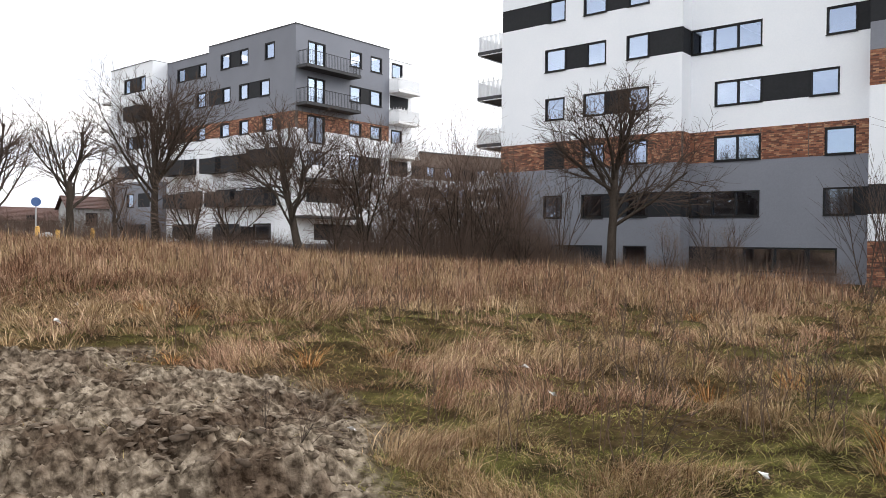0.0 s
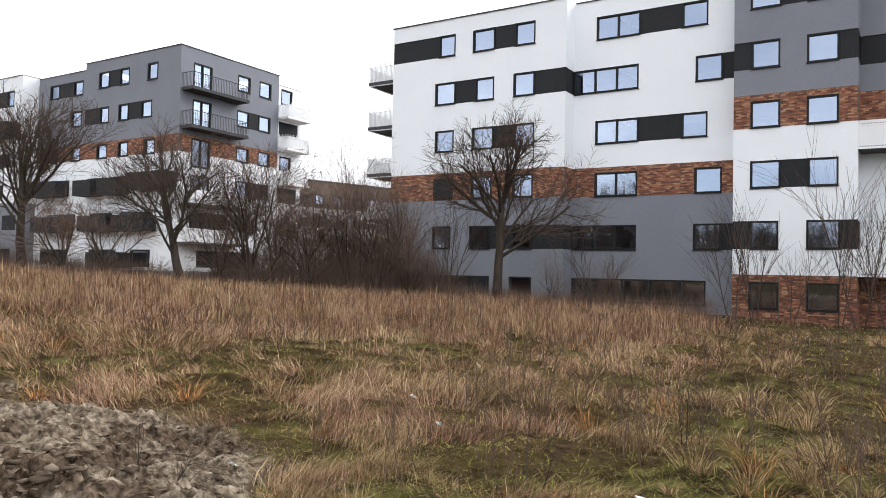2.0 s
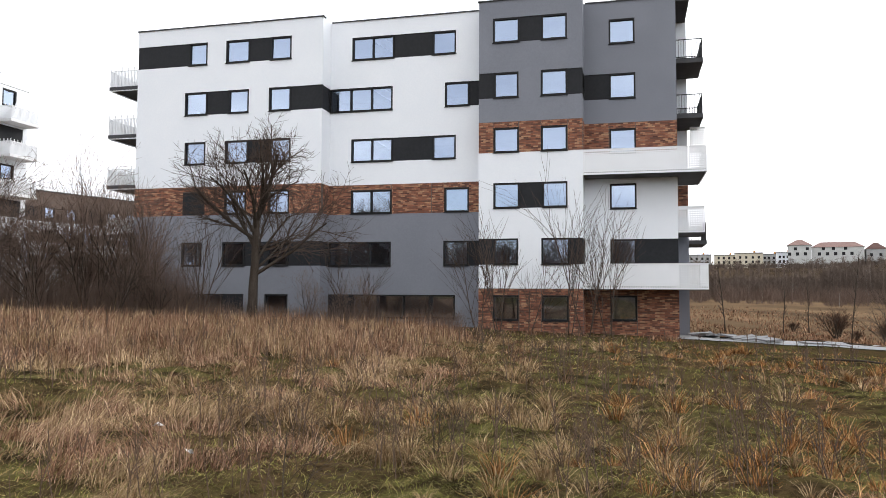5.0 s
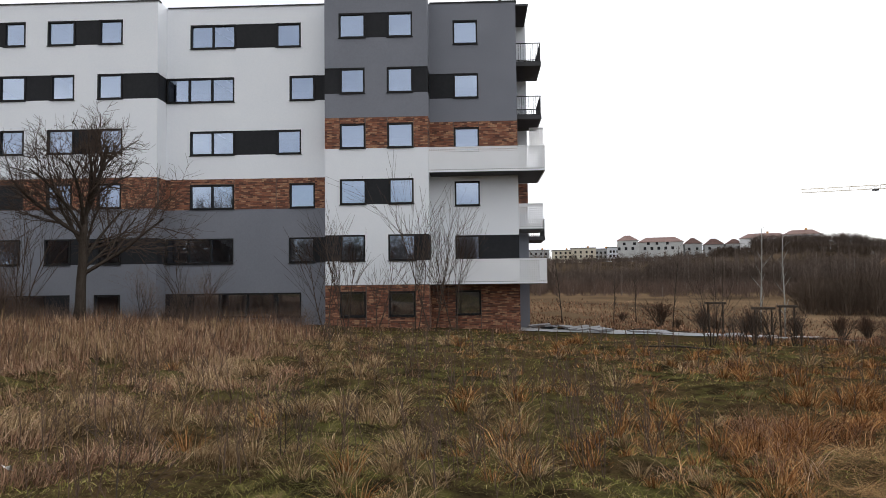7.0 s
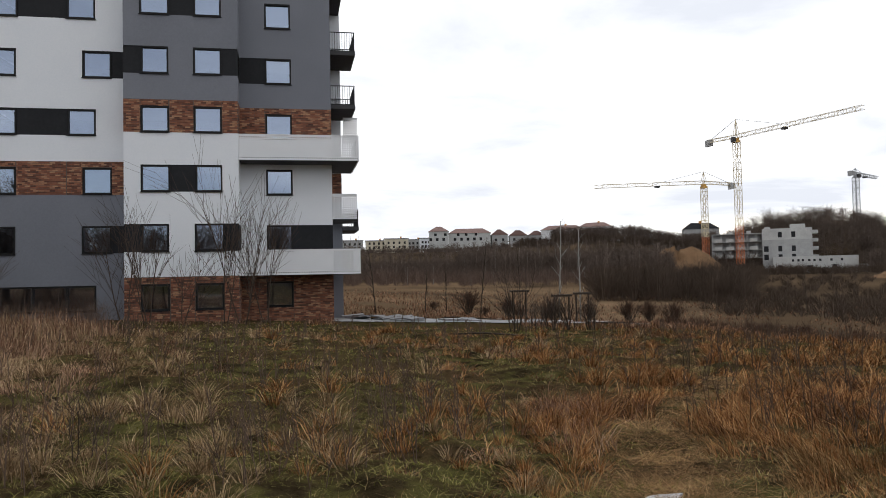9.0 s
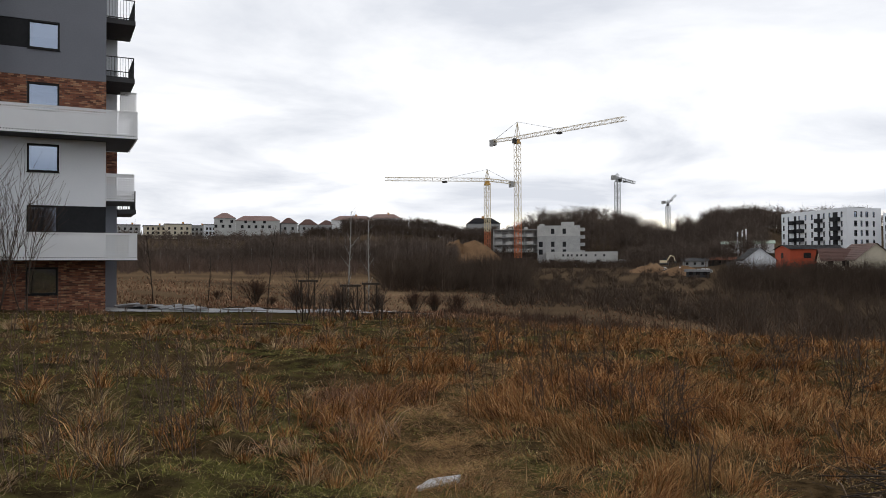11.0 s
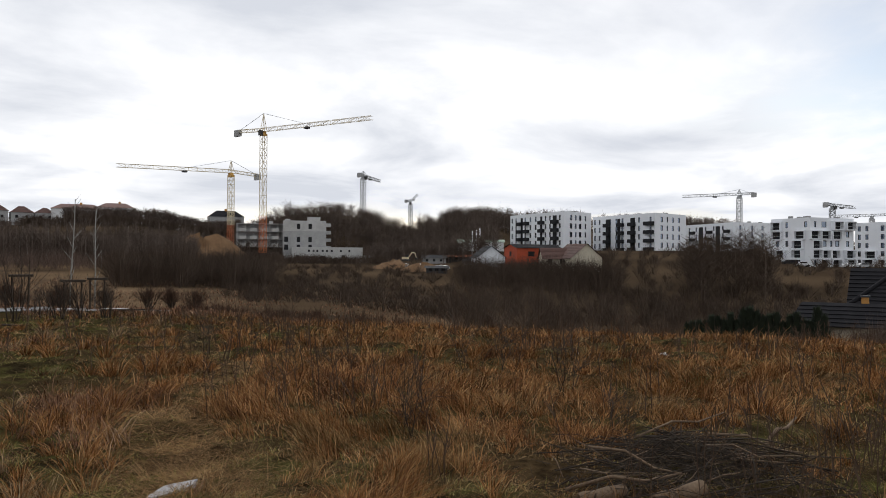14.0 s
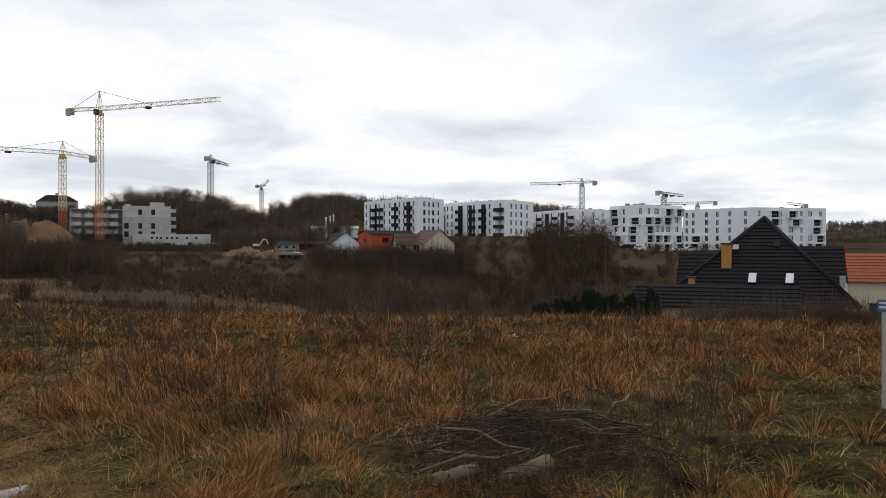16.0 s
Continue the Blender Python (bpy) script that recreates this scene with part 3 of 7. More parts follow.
def main_building():
    b = thing("apartment_building", (-13, 45, -0.8), "five-storey white and grey apartment building with brick bands and black windows", "apartment building")
    inv = Matrix.Translation((13, -45, 0.8))

    def W(f, a, c, n=1):
        return (a, c, *FL[f], "w", n)

    def P(f, a, c):
        return (a, c, *FL[f], "p")

    lo = [(-1.2, 6.05, M_GREY), (6.05, 7.70, M_BRICK), (7.70, 17.12, M_WHITE)]
    hi = [(-1.2, 1.90, M_BRICK), (1.90, 9.0, M_WHITE), (9.0, 10.63, M_BRICK), (10.63, 17.12, M_GREY)]
    front = Plane((0, 39.3), (1, 0), (0, -1))
    back = Plane((0, 40.5), (1, 0), (0, -1))
    uback = Plane((0, 40.8), (1, 0), (0, -1))
    facade(b, front, -28.5, -16.7, lo, [
        P(5, -28.5, -25.1), W(5, -25.1, -23.9), W(5, -22.7, -21.2), P(5, -21.2, -19.9), W(5, -19.9, -18.6),
        W(4, -25.3, -23.85), P(4, -23.85, -22.5), W(4, -22.5, -21.2), W(4, -19.95, -18.6), P(4, -18.6, -16.7),
        W(3, -25.25, -23.9), W(3, -22.65, -21.2), P(3, -21.2, -19.9), W(3, -19.9, -18.57),
        P(2, -25.3, -23.9), W(2, -22.65, -21.25), W(2, -19.9, -18.6),
        W(1, -25.3, -24.0), W(1, -22.7, -21.3), P(1, -21.3, -19.9), W(1, -19.9, -18.6), P(1, -18.6, -16.7),
        W(0, -25.2, -22.6, 2), P(0, -22.6, -21.3), W(0, -20.0, -18.6)])
    facade(b, back, -16.7, -7.8, lo, [
        W(5, -15.4, -12.9, 2), P(5, -12.9, -10.68), W(5, -10.68, -9.33),
        W(4, -16.7, -12.97, 3), W(4, -9.95, -8.58), P(4, -8.58, -7.8),
        W(3, -15.4, -12.95, 2), P(3, -12.95, -10.66), W(3, -10.66, -9.32),
        W(2, -15.4, -12.97, 2), W(2, -9.96, -8.58),
        W(1, -16.7, -13.0, 3), W(1, -10.0, -8.6), P(1, -8.6, -7.8),
        P(0, -16.7, -15.3), W(0, -15.3, -10.7, 3), W(0, -10.7, -9.33)])
    facade(b, front, -7.8, -2.4, hi, [
        W(5, -7.05, -5.65), P(5, -5.65, -4.5), W(5, -4.5, -3.17),
        P(4, -7.8, -7.0), W(4, -7.0, -5.69), W(4, -4.53, -3.17), P(4, -3.17, -2.4),
        W(3, -7.02, -5.68), W(3, -4.53, -3.18),
        W(2, -7.02, -5.65), P(2, -5.65, -4.47), W(2, -4.47, -3.18),
        P(1, -7.8, -7.0), W(1, -7.0, -5.72), W(1, -4.52, -3.1), P(1, -3.1, -2.4),
        W(0, -7.05, -5.7), W(0, -4.5, -3.15)])
    facade(b, uback, -2.4, 2.3, hi, [
        W(5, -1.1, 0.23), P(4, -2.4, -1.1), W(4, -1.1, 0.25), W(3, -1.1, 0.25), W(2, -1.1, 0.25),
        W(1, -1.1, 0.22), P(1, 0.22, 2.3), W(0, -1.12, 0.22)])
    # the short return walls and the two ends
    e = Plane((-16.7, 0), (0, 1), (1, 0))
    facade(b, e, 39.6, 40.5, lo, [(39.6, 40.5, *FL[4], "p"), (39.6, 40.5, *FL[1], "p")])
    facade(b, Plane((-2.4, 0), (0, 1), (1, 0)), 39.6, 40.8, hi, [(39.6, 40.8, *FL[4], "p"), (39.6, 40.8, *FL[1], "p")])
    facade(b, Plane((-7.8, 0), (0, 1), (-1, 0)), 39.6, 40.5, hi, [])
    facade(b, Plane((-28.5, 0), (0, 1), (-1, 0)), 39.6, 58, lo, [(40.2, 42.6, 13.95, 16.2, "w", 2), (40.2, 42.6, 11.0, 13.3, "w", 2), (40.2, 42.6, 8.1, 10.3, "w", 2)], bricks=True)
    facade(b, Plane((2.3, 0), (0, 1), (1, 0)), 41.1, 44.4, hi, [(41.6, 43.9, 13.95, 16.2, "w", 2), (41.6, 43.9, 11.0, 13.3, "w", 2), (41.6, 43.9, 8.1, 10.3, "w", 2)])
    facade(b, Plane((0, 44.4), (1, 0), (0, -1)), 2.3, 3.05, [(-1.2, 6.05, M_GREY), (6.05, 7.7, M_BRICK), (7.7, 17.12, M_WHITE)], [])
    facade(b, Plane((3.05, 0), (0, 1), (1, 0)), 44.7, 58, [(-1.2, 6.05, M_GREY), (6.05, 7.7, M_BRICK), (7.7, 17.12, M_WHITE)], [])
    g = Geo()
    g.box(-28.5, 3.05, 57.7, 58, -1.2, 17.12)
    part("wall", g, M_WHITE, b)
    # floors and the inner wall that shows through the windows
    for z in (-0.75, 2.2, 5.15, 8.1, 11.0, 13.95, 16.85):
        g = Geo()
        for x0, x1, y0 in ((-28.15, -17.05, 39.64), (-17.05, -7.45, 40.84), (-7.45, -2.75, 39.64), (-2.75, 1.95, 41.14)):
            g.box(x0, x1, y0, 57.6, z - 0.22, z)
        part("floor_slab", g, M_INNER, b)
    g = Geo()
    g.box(-28.2, 2.0, 45.6, 45.8, -0.7, 16.6)
    for x in (-23.3, -18.0, -12.4, -5.2, -2.9):
        g.box(x - 0.08, x + 0.08, 40.9, 45.6, -0.7, 16.6)
    part("inner_wall", g, M_INNER, b)
    # stair flights behind the stairwell windows
    for z in (2.2, 5.15, 8.1, 11.0, 13.95):
        g = Geo()
        n = 9
        for k in range(n):
            x = -14.55 + k * 0.26
            zz = z + 2.75 - k * 0.163
            g.box(x, x + 0.27, 41.6, 42.7, zz - 0.30, zz)
        part("stair_flight", g, M_STAIR, b, "pale concrete stair flight")
    # roof
    g = Geo()
    for x0, x1, y0 in ((-28.56, -16.64, 39.24), (-16.64, -7.86, 40.44), (-7.86, -2.34, 39.24), (-2.34, 2.36, 40.74)):
        g.box(x0, x1, y0, y0 + 0.4, 17.12, 17.18)
    g.box(-28.4, 3.0, 41, 57.9, 16.95, 17.05)
    part("roof", g, M_SLAB, b, "flat roof with dark metal coping")
    for x, y, h in ((-17.6, 41.0, 0.35), (-15.9, 44.0, 0.9), (-4.1, 41.5, 0.35), (-11.4, 42.5, 0.4), (1.5, 41.4, 0.3)):
        g = Geo()
        g.tube([(x, y, 17.0), (x, y, 17.3 + h)], [0.09, 0.09], 8)
        g.tube([(x, y, 17.3 + h), (x, y, 17.36 + h)], [0.2, 0.14], 8)
        part("roof_vent", g, M_DARKS, b)
    # wrapped balconies with perforated parapets
    for z0, z1 in ((7.68, 8.98), (1.88, 3.16)):
        bal = part("balcony", Geo(), M_SLAB, b, "corner balcony with white perforated parapet")
        g = Geo()
        g.box(-2.37, 3.55, 39.36, 40.77, z0 - 0.02, z0 + 0.2)
        g.box(2.32, 3.55, 40.77, 44.0, z0 - 0.02, z0 + 0.2)
        part("slab", g, M_SLAB, bal)
        perforated("parapet", bal, Plane((0, 39.3), (1, 0), (0, -1)), -2.39, 3.6, z0, z1)
        perforated("parapet", bal, Plane((3.6, 0), (0, 1), (1, 0)), 39.3, 44.0, z0, z1)
    bal = part("balcony", Geo(), M_SLAB, b, "side balcony with white perforated parapet")
    g = Geo()
    g.box(2.35, 3.66, 41.51, 44.3, 4.8, 4.98)
    part("slab", g, M_SLAB, bal)
    perforated("parapet", bal, Plane((0, 41.5), (1, 0), (0, -1)), 2.35, 3.66, 4.85, 6.22)
    perforated("parapet", bal, Plane((0, 43.2), (1, 0), (0, -1)), 3.1, 3.9, 9.3, 10.72)
    for x0, x1, y0, y1, zs in ((2.32, 3.67, 41.2, 44.35, 13.70), (2.32, 3.64, 41.2, 44.35, 10.78), (3.08, 4.2, 46.5, 50.0, 4.55)):
        bal = part("balcony", Geo(), M_SLAB, b, "balcony with black steel railing")
        g = Geo()
        g.box(x0, x1, y0, y1, zs, zs + 0.22)
        part("slab", g, M_SLAB, bal)
        railing(bal, [(x0, y0 + 0.04), (x1 - 0.04, y0 + 0.04), (x1 - 0.04, y1 - 0.04), (x0, y1 - 0.04)], zs + 0.25, zs + 1.25, True)
    for zs in (13.78, 10.85, 7.8, 4.85):
        bal = part("balcony", Geo(), M_SLAB, b, "balcony with white steel railing")
        g = Geo()
        g.box(-30.6, -28.52, 39.5, 43.4, zs, zs + 0.2)
        part("slab", g, M_SLAB, bal)
        railing(bal, [(-28.52, 39.54), (-30.55, 39.54), (-30.55, 43.36), (-28.52, 43.36)], zs - 0.05, zs + 1.15, False, 0.10, 0.25)
    for o in b.children:
        o.matrix_parent_inverse = inv


def grey_building():
    b = thing("apartment_building", (-60, 45, 0.5), "grey and white apartment building with dark balconies behind bare trees", "apartment building")
    X, Y = -47.3, 38.0
    left = Plane((0, Y), (1, 0), (0, -1))
    right = Plane((X, 0), (0, 1), (1, 0))
    top = (16.2, 17.55)
    r2, r3, r4, r5, r6 = (13.3, 14.65), (10.4, 11.6), (7.5, 8.85), (4.6, 5.95), (1.7, 3.0)
    bands = [(0, 1.4, M_GREY), (1.4, 10.45, M_WHITE), (10.45, 11.78, M_BRICK), (11.78, 18.5, M_GREY)]
    bands2 = [(0, 1.4, M_GREY), (1.4, 10.45, M_WHITE), (10.45, 11.78, M_BRICK), (11.78, 17.95, M_GREY)]

    def W(r, a, c, n=1):
        return (a, c, *r, "w", n)

    def P(r, a, c):
        return (a, c, *r, "p")

    facade(b, left, -59.2, X, bands, [
        W(top, -57.4, -56.0), P(top, -56.0, -54.7), W(top, -54.7, -53.4), W(top, -51.2, -49.9),
        P(r2, -59.2, -57.2), W(r2, -57.2, -55.9), W(r2, -54.7, -53.4), P(r2, -53.4, -51.9), W(r2, -51.9, -50.5),
        W(r3, -57.4, -56.0), W(r3, -54.6, -53.3), W(r3, -51.3, -50.0),
        P(r4, -58.6, -56.2), P(r4, -55.4, -52.9), W(r4, -51.4, -50.0), P(r5, -58.0, -55.0), W(r5, -54.0, -52.6), P(r5, -52.6, -50.0),
        P(r6, -58.0, -54.5), W(r6, -52.6, -50.2)], frame_w=0.11)
    facade(b, left, -66.0, -59.2, bands2, [
        W((15.95, 17.2), -64.3, -62.9), P((15.95, 17.2), -62.9, -60.9), W((15.95, 17.2), -60.9, -59.5),
        W(r2, -61.1, -59.6), W(r3, -61.0, -59.6), P(r3, -64.6, -62.8), P(r4, -65.0, -61.0), W(r5, -64.0, -62.5), P(r5, -62.5, -60.0), P(r6, -65.0, -61.0)], frame_w=0.11)
    whit = [(0, 7.0, M_GREY), (7.0, 18.05, M_WHITE)]
    t1, t2, t3, t4 = (15.45, 16.85), (12.9, 14.15), (10.1, 11.3), (7.3, 8.6)
    facade(b, Plane((0, 36.5), (1, 0), (0, -1)), -73.8, -66.0, whit, [
        W(t1, -71.2, -70.0), P(t1, -70.0, -68.4), W(t1, -68.4, -67.2),
        W(t2, -70.6, -69.4), W(t2, -67.6, -66.5), W(t3, -70.6, -69.4), P(t3, -69.4, -68.0), W(t3, -68.0, -66.9),
        P(t4, -72.5, -68.5), W((4.6, 5.9), -70.6, -69.2), P((4.6, 5.9), -68.5, -66.3), P((1.7, 3.0), -70.5, -67.0)], frame_w=0.11)
    facade(b, Plane((-66.0, 0), (0, 1), (1, 0)), 36.8, 38.0, whit, [])
    facade(b, right, Y + 0.3, 48.4, bands, [
        (39.2, 41.05, 15.2, 17.45, "w", 2), W(top, 43.7, 45.1), W(top, 46.1, 47.5),
        (39.2, 41.05, 12.3, 14.6, "w", 2), W(r2, 43.7, 45.1), P(r2, 45.1, 46.1), W(r2, 46.1, 47.5),
        (39.2, 41.05, 9.4, 11.6, "w", 2), W(r3, 43.7, 45.1), W(r3, 46.1, 47.5),
        (39.2, 41.05, 6.5, 8.8, "w", 2), W(r4, 43.7, 45.1), P(r4, 45.1, 47.5), P(r5, 39.2, 43.0), W(r5, 44.0, 46.0), P(r6, 40.0, 46.5)], frame_w=0.11)
    facade(b, Plane((X - 0.3, 0), (0, 1), (1, 0)), 48.4, 51.4, [(0, 2.0, M_GREY), (2.0, 17.8, M_WHITE)], [
        W(top, 49.0, 50.4), P(r2, 48.8, 51.2), W(r3, 49.0, 50.4), P(r4, 48.8, 51.2), P(r5, 48.8, 51.2)], frame_w=0.11)
    g = Geo()
    g.box(-73.8, -73.5, 36.8, 51.4, 0, 18.05)
    g.box(-73.8, X - 0.3, 51.4, 51.7, 0, 17.8)
    part("wall", g, M_WHITE, b)
    g = Geo()
    g.box(-73.4, X - 0.7, 41.0, 41.2, 0.2, 17)
    for z in (1.4, 4.3, 7.2, 10.1, 13.0, 15.6):
        g.box(-73.4, X - 0.7, 38.4, 51.3, z - 0.2, z)
    part("inner_wall", g, M_INNER, b)
    g = Geo()
    g.box(-59.2, X + 0.05, 37.95, 48.4, 18.5, 18.56)
    g.box(-66.0, -59.2, 37.95, 48.4, 17.95, 18.0)
    g.box(-73.85, -66.0, 36.45, 51.7, 18.05, 18.1)
    g.box(-66.0, X - 0.3, 48.4, 51.7, 17.8, 17.85)
    part("roof", g, M_SLAB, b, "flat roof with dark metal coping")
    # dark corner balconies on the end wall
    for zs in (15.05, 12.15):
        bal = part("balcony", Geo(), M_SLAB, b, "dark balcony with black steel railing")
        g = Geo()
        g.box(X + 0.02, X + 1.3, 38.1, 43.8, zs, zs + 0.2)
        part("slab", g, M_SLAB, bal)
        railing(bal, [(X + 0.02, 38.14), (X + 1.26, 38.14), (X + 1.26, 43.76), (X + 0.02, 43.76)], zs + 0.22, zs + 1.3, True, 0.16)
    for zs in (6.3, 3.4):
        bal = part("balcony", Geo(), M_SLAB, b, "balcony with white sheet parapet")
        g = Geo()
        g.box(X + 0.02, X + 1.5, 38.1, 43.8, zs, zs + 0.2)
        part("slab", g, M_SLAB, bal)
        g = Geo()
        g.box(X + 1.46, X + 1.5, 38.1, 43.8, zs + 0.2, zs + 1.2)
        g.box(X + 0.02, X + 1.46, 38.1, 38.14, zs + 0.2, zs + 1.2)
        part("parapet", g, M_RAILW, bal)
    for zs in (14.75, 12.0, 9.0):
        bal = part("balcony", Geo(), M_SLAB, b, "balcony with white steel railing")
        g = Geo()
        g.box(X - 0.3, X + 1.1, 48.5, 51.4, zs, zs + 0.2)
        part("slab", g, M_STAIR, bal)
        railing(bal, [(X - 0.28, 48.55), (X + 1.06, 48.55), (X + 1.06, 51.3)], zs + 0.2, zs + 1.2, False, 0.09, 0.2)
        bal = part("balcony", Geo(), M_SLAB, b, "balcony with white steel railing")
        g = Geo()
        g.box(-76.4, -73.82, 36.7, 41, zs + 0.3, zs + 0.5)
        part("slab", g, M_STAIR, bal)
        railing(bal, [(-73.82, 36.74), (-76.36, 36.74), (-76.36, 40.9)], zs + 0.5, zs + 1.5, False, 0.2, 0.2)
    # box-like dark balconies on the long side
    for u0, u1, zs in ((-58.6, -56.2, 7.3), (-55.4, -52.9, 7.3), (-51.8, -47.4, 7.6), (-65.2, -61.0, 7.4), (-57.8, -54.0, 4.4), (-53.4, -49.5, 4.4), (-64.5, -60.5, 4.4), (-56.5, -52.5, 1.5), (-69.0, -66.1, 12.6)):
        bal = part("balcony", Geo(), M_PANEL, b, "dark boxed balcony")
        g = Geo()
        y1 = 36.46 if u0 < -66 else 37.96
        g.box(u0, u1, y1 - 1.2, y1, zs, zs + 0.18)
        g.box(u0, u1, y1 - 1.2, y1 - 1.15, zs + 0.18, zs + 1.25)
        g.box(u0, u0 + 0.05, y1 - 1.15, y1, zs + 0.18, zs + 1.25)
        g.box(u1 - 0.05, u1, y1 - 1.15, y1, zs + 0.18, zs + 1.25)
        part("parapet", g, M_PANEL, bal)
    for o in b.children:
        o.matrix_parent_inverse = Matrix.Translation((60, -45, -0.5))


def back_building():
    b = thing("apartment_building", (*polar(-39.5, 118), 1.0), "brown and white banded apartment building behind the thicket", "apartment building")
    A, B = Vector((*polar(-43.6, 112), 0)), Vector((*polar(-34.6, 124), 0))
    L, al = (B - A).length, (B - A).normalized()
    pl = Plane((A.x, A.y), (al.x, al.y), (al.y, -al.x))
    bands = [(0, 5.2, M_WHITE), (5.2, 6.4, M_MORTAR), (6.4, 8.2, M_WHITE), (8.2, 9.5, M_MORTAR), (9.5, 11.0, M_WHITE), (11.0, 14.9, M_MORTAR)]
    ops = []
    for s, z in enumerate((2.6, 5.5, 8.4, 11.4)):
        for k in range(6):
            u = 1.2 + k * 3.1 + 0.5 * (s % 2)
            ops += [(u, u + 1.4, z, z + 1.5, "w")] if (k + s) % 3 else [(u, u + 2.2, z, z + 1.5, "p")]
    facade(b, pl, 0, L, bands, [o for o in ops if o[1] < L], bricks=False, sills=False)
    g = Geo()
    pl.box(g, 0, L, 0, 14.8, -12.0, -11.7)
    pl.box(g, 0, 0.3, 0, 14.8, -11.7, -0.31)
    pl.box(g, L - 0.3, L, 0, 14.8, -11.7, -0.31)
    part("wall", g, M_WHITE, b)
    g = Geo()
    pl.box(g, -0.1, L + 0.1, 14.9, 15.1, -12.1, 0.1)
    part("roof", g, M_SLAB, b)
    for z in (3.9, 6.8):
        bal = part("balcony", Geo(), M_SLAB, b, "balcony with white sheet parapet")
        g = Geo()
        pl.box(g, L - 6.5, L - 0.5, z, z + 0.2, 0.02, 1.4)
        part("slab", g, M_SLAB, bal)
        g = Geo()
        pl.box(g, L - 6.5, L - 0.5, z + 0.2, z + 1.2, 1.36, 1.4)
        part("parapet", g, M_RAILW, bal)
    at = Matrix.Translation(Vector((*polar(-39.5, 118), 1.0))).inverted()
    for o in b.children:
        o.matrix_parent_inverse = at


def roadside():
    # the blue road sign, bollards and boulders at the street past the grey building
    x, y = polar(-68.2, 60)
    z = gz(x, y)
    t = thing("road_sign", (x, y, z), "round blue road sign on a grey post", "road sign")
    t.rotation_euler = (0, 0, radians(68.2))
    zc = 1.6 + 60 * math.tan(radians(2.4)) - z
    g = Geo(); g.tube([(0, 0, -0.2), (0, 0, zc + 0.3)], [0.05, 0.05], 8); part("post", g, M_GALV, t)
    g = Geo(); g.tube([(0, -0.09, zc), (0, -0.06, zc)], [0.32, 0.32], 24); part("plate", g, M_BLUE, t, "round blue plate")
    for az, r, zt in ((-68.1, 58, 2.3), (-64.8, 58, 2.2), (-66.9, 58, 2.1)):
        x, y = polar(az, r)
        g = Geo(); g.tube([(x, y, gz(x, y) - 0.1), (x, y, zt)], [0.16, 0.14], 10); g.tube([(x, y, zt), (x, y, zt + 0.12)], [0.17, 0.05], 10)
        solo("bollard", g, M_YEL, "yellow bollard by the street", "bollard", "bollards", smooth=True)
    for az, r, w in ((-71.3, 44, 0.35), (-67.6, 44, 0.3), (-70.4, 45, 0.22)):
        x, y = polar(az, r)
        bm = bmesh.new()
        bmesh.ops.create_icosphere(bm, subdivisions=3, radius=1)
        for v in bm.verts:
            v.co *= 1 + 0.35 * noise.noise(v.co * 1.3 + Vector((az, r, 0)))
            v.co = Vector((v.co.x * w * 1.3, v.co.y * w, v.co.z * w * 0.8))
        me = bpy.data.meshes.new("boulder")
        bm.to_mesh(me); bm.free()
        me.materials.append(M_CONC)
        o = new("boulder", me)
        o.location = (x, y, gz(x, y) + w * 0.55)
        tagged(o, "pale grey boulder at the field edge", "boulder", "boulders")
    # small white street-side house ends seen past the grey building
    house_rows = ((-63.9, 96, 9, 4.0, M_CONC), (-67.2, 110, 12, 2.8, M_INNER), (-70.5, 112, 14, 3.2, M_INNER))
    for az, r, w, h, m in house_rows:
        house("house", "low house behind bare shrubs past the grey building", az, r, 10, w, 8, 1.0, 1.0 + h, 2.4 + h, m, M_TILEB, [("s", -w * 0.25, 3.0, 1.2, 1.4), ("s", w * 0.2, 3.0, 1.2, 1.4)], group="houses past the grey building")


main_building()
grey_building()
back_building()

# ---- bare trees and shrubs ----


def grow(limb, twig, rng, p, d, length, rad, lev, levels, kids, wob, rise, out, thin=0.009, low=0.22, reach=1.0):
    n = 5 if lev == 0 else (4 if lev == 1 else (3 if lev == 2 else 2))
    pts, dirs = [p.copy()], [d.copy()]
    for i in range(n):
        d = (d + Vector((rng.uniform(-1, 1), rng.uniform(-1, 1), rng.uniform(-0.7, 0.7) + rise)) * wob).normalized()
        p = p + d * (length / n)
        pts.append(p.copy()); dirs.append(d.copy())
    tip = 0.45 if lev < levels else 0.5
    radii = [rad * (1 - (1 - tip) * i / n) for i in range(n + 1)]
    (limb if lev < 2 else twig).tube(pts, radii, 7 if lev == 0 else (5 if lev == 1 else 3), lev < 1)
    if lev >= levels:
        return
    k = kids[lev]
    for c in range(k):
        t = low + (1 - low) * (c + rng.random()) / k
        i = min(n - 1, int(t * n))
        f = t * n - i
        q, dd = pts[i].lerp(pts[i + 1], f), dirs[i + 1]
        side = dd.orthogonal().normalized()
        side = Matrix.Rotation(rng.uniform(0, 6.283), 3, dd) @ side
        a = rng.uniform(*out)
        nd = (dd * math.cos(a) + side * math.sin(a)).normalized()
        grow(limb, twig, rng, q, nd, length * reach * rng.uniform(0.5, 0.8) * (1.2 - 0.5 * t), max(thin, radii[i] * rng.uniform(0.42, 0.62)), lev + 1, levels, kids, wob, rise, out, thin, low, reach)


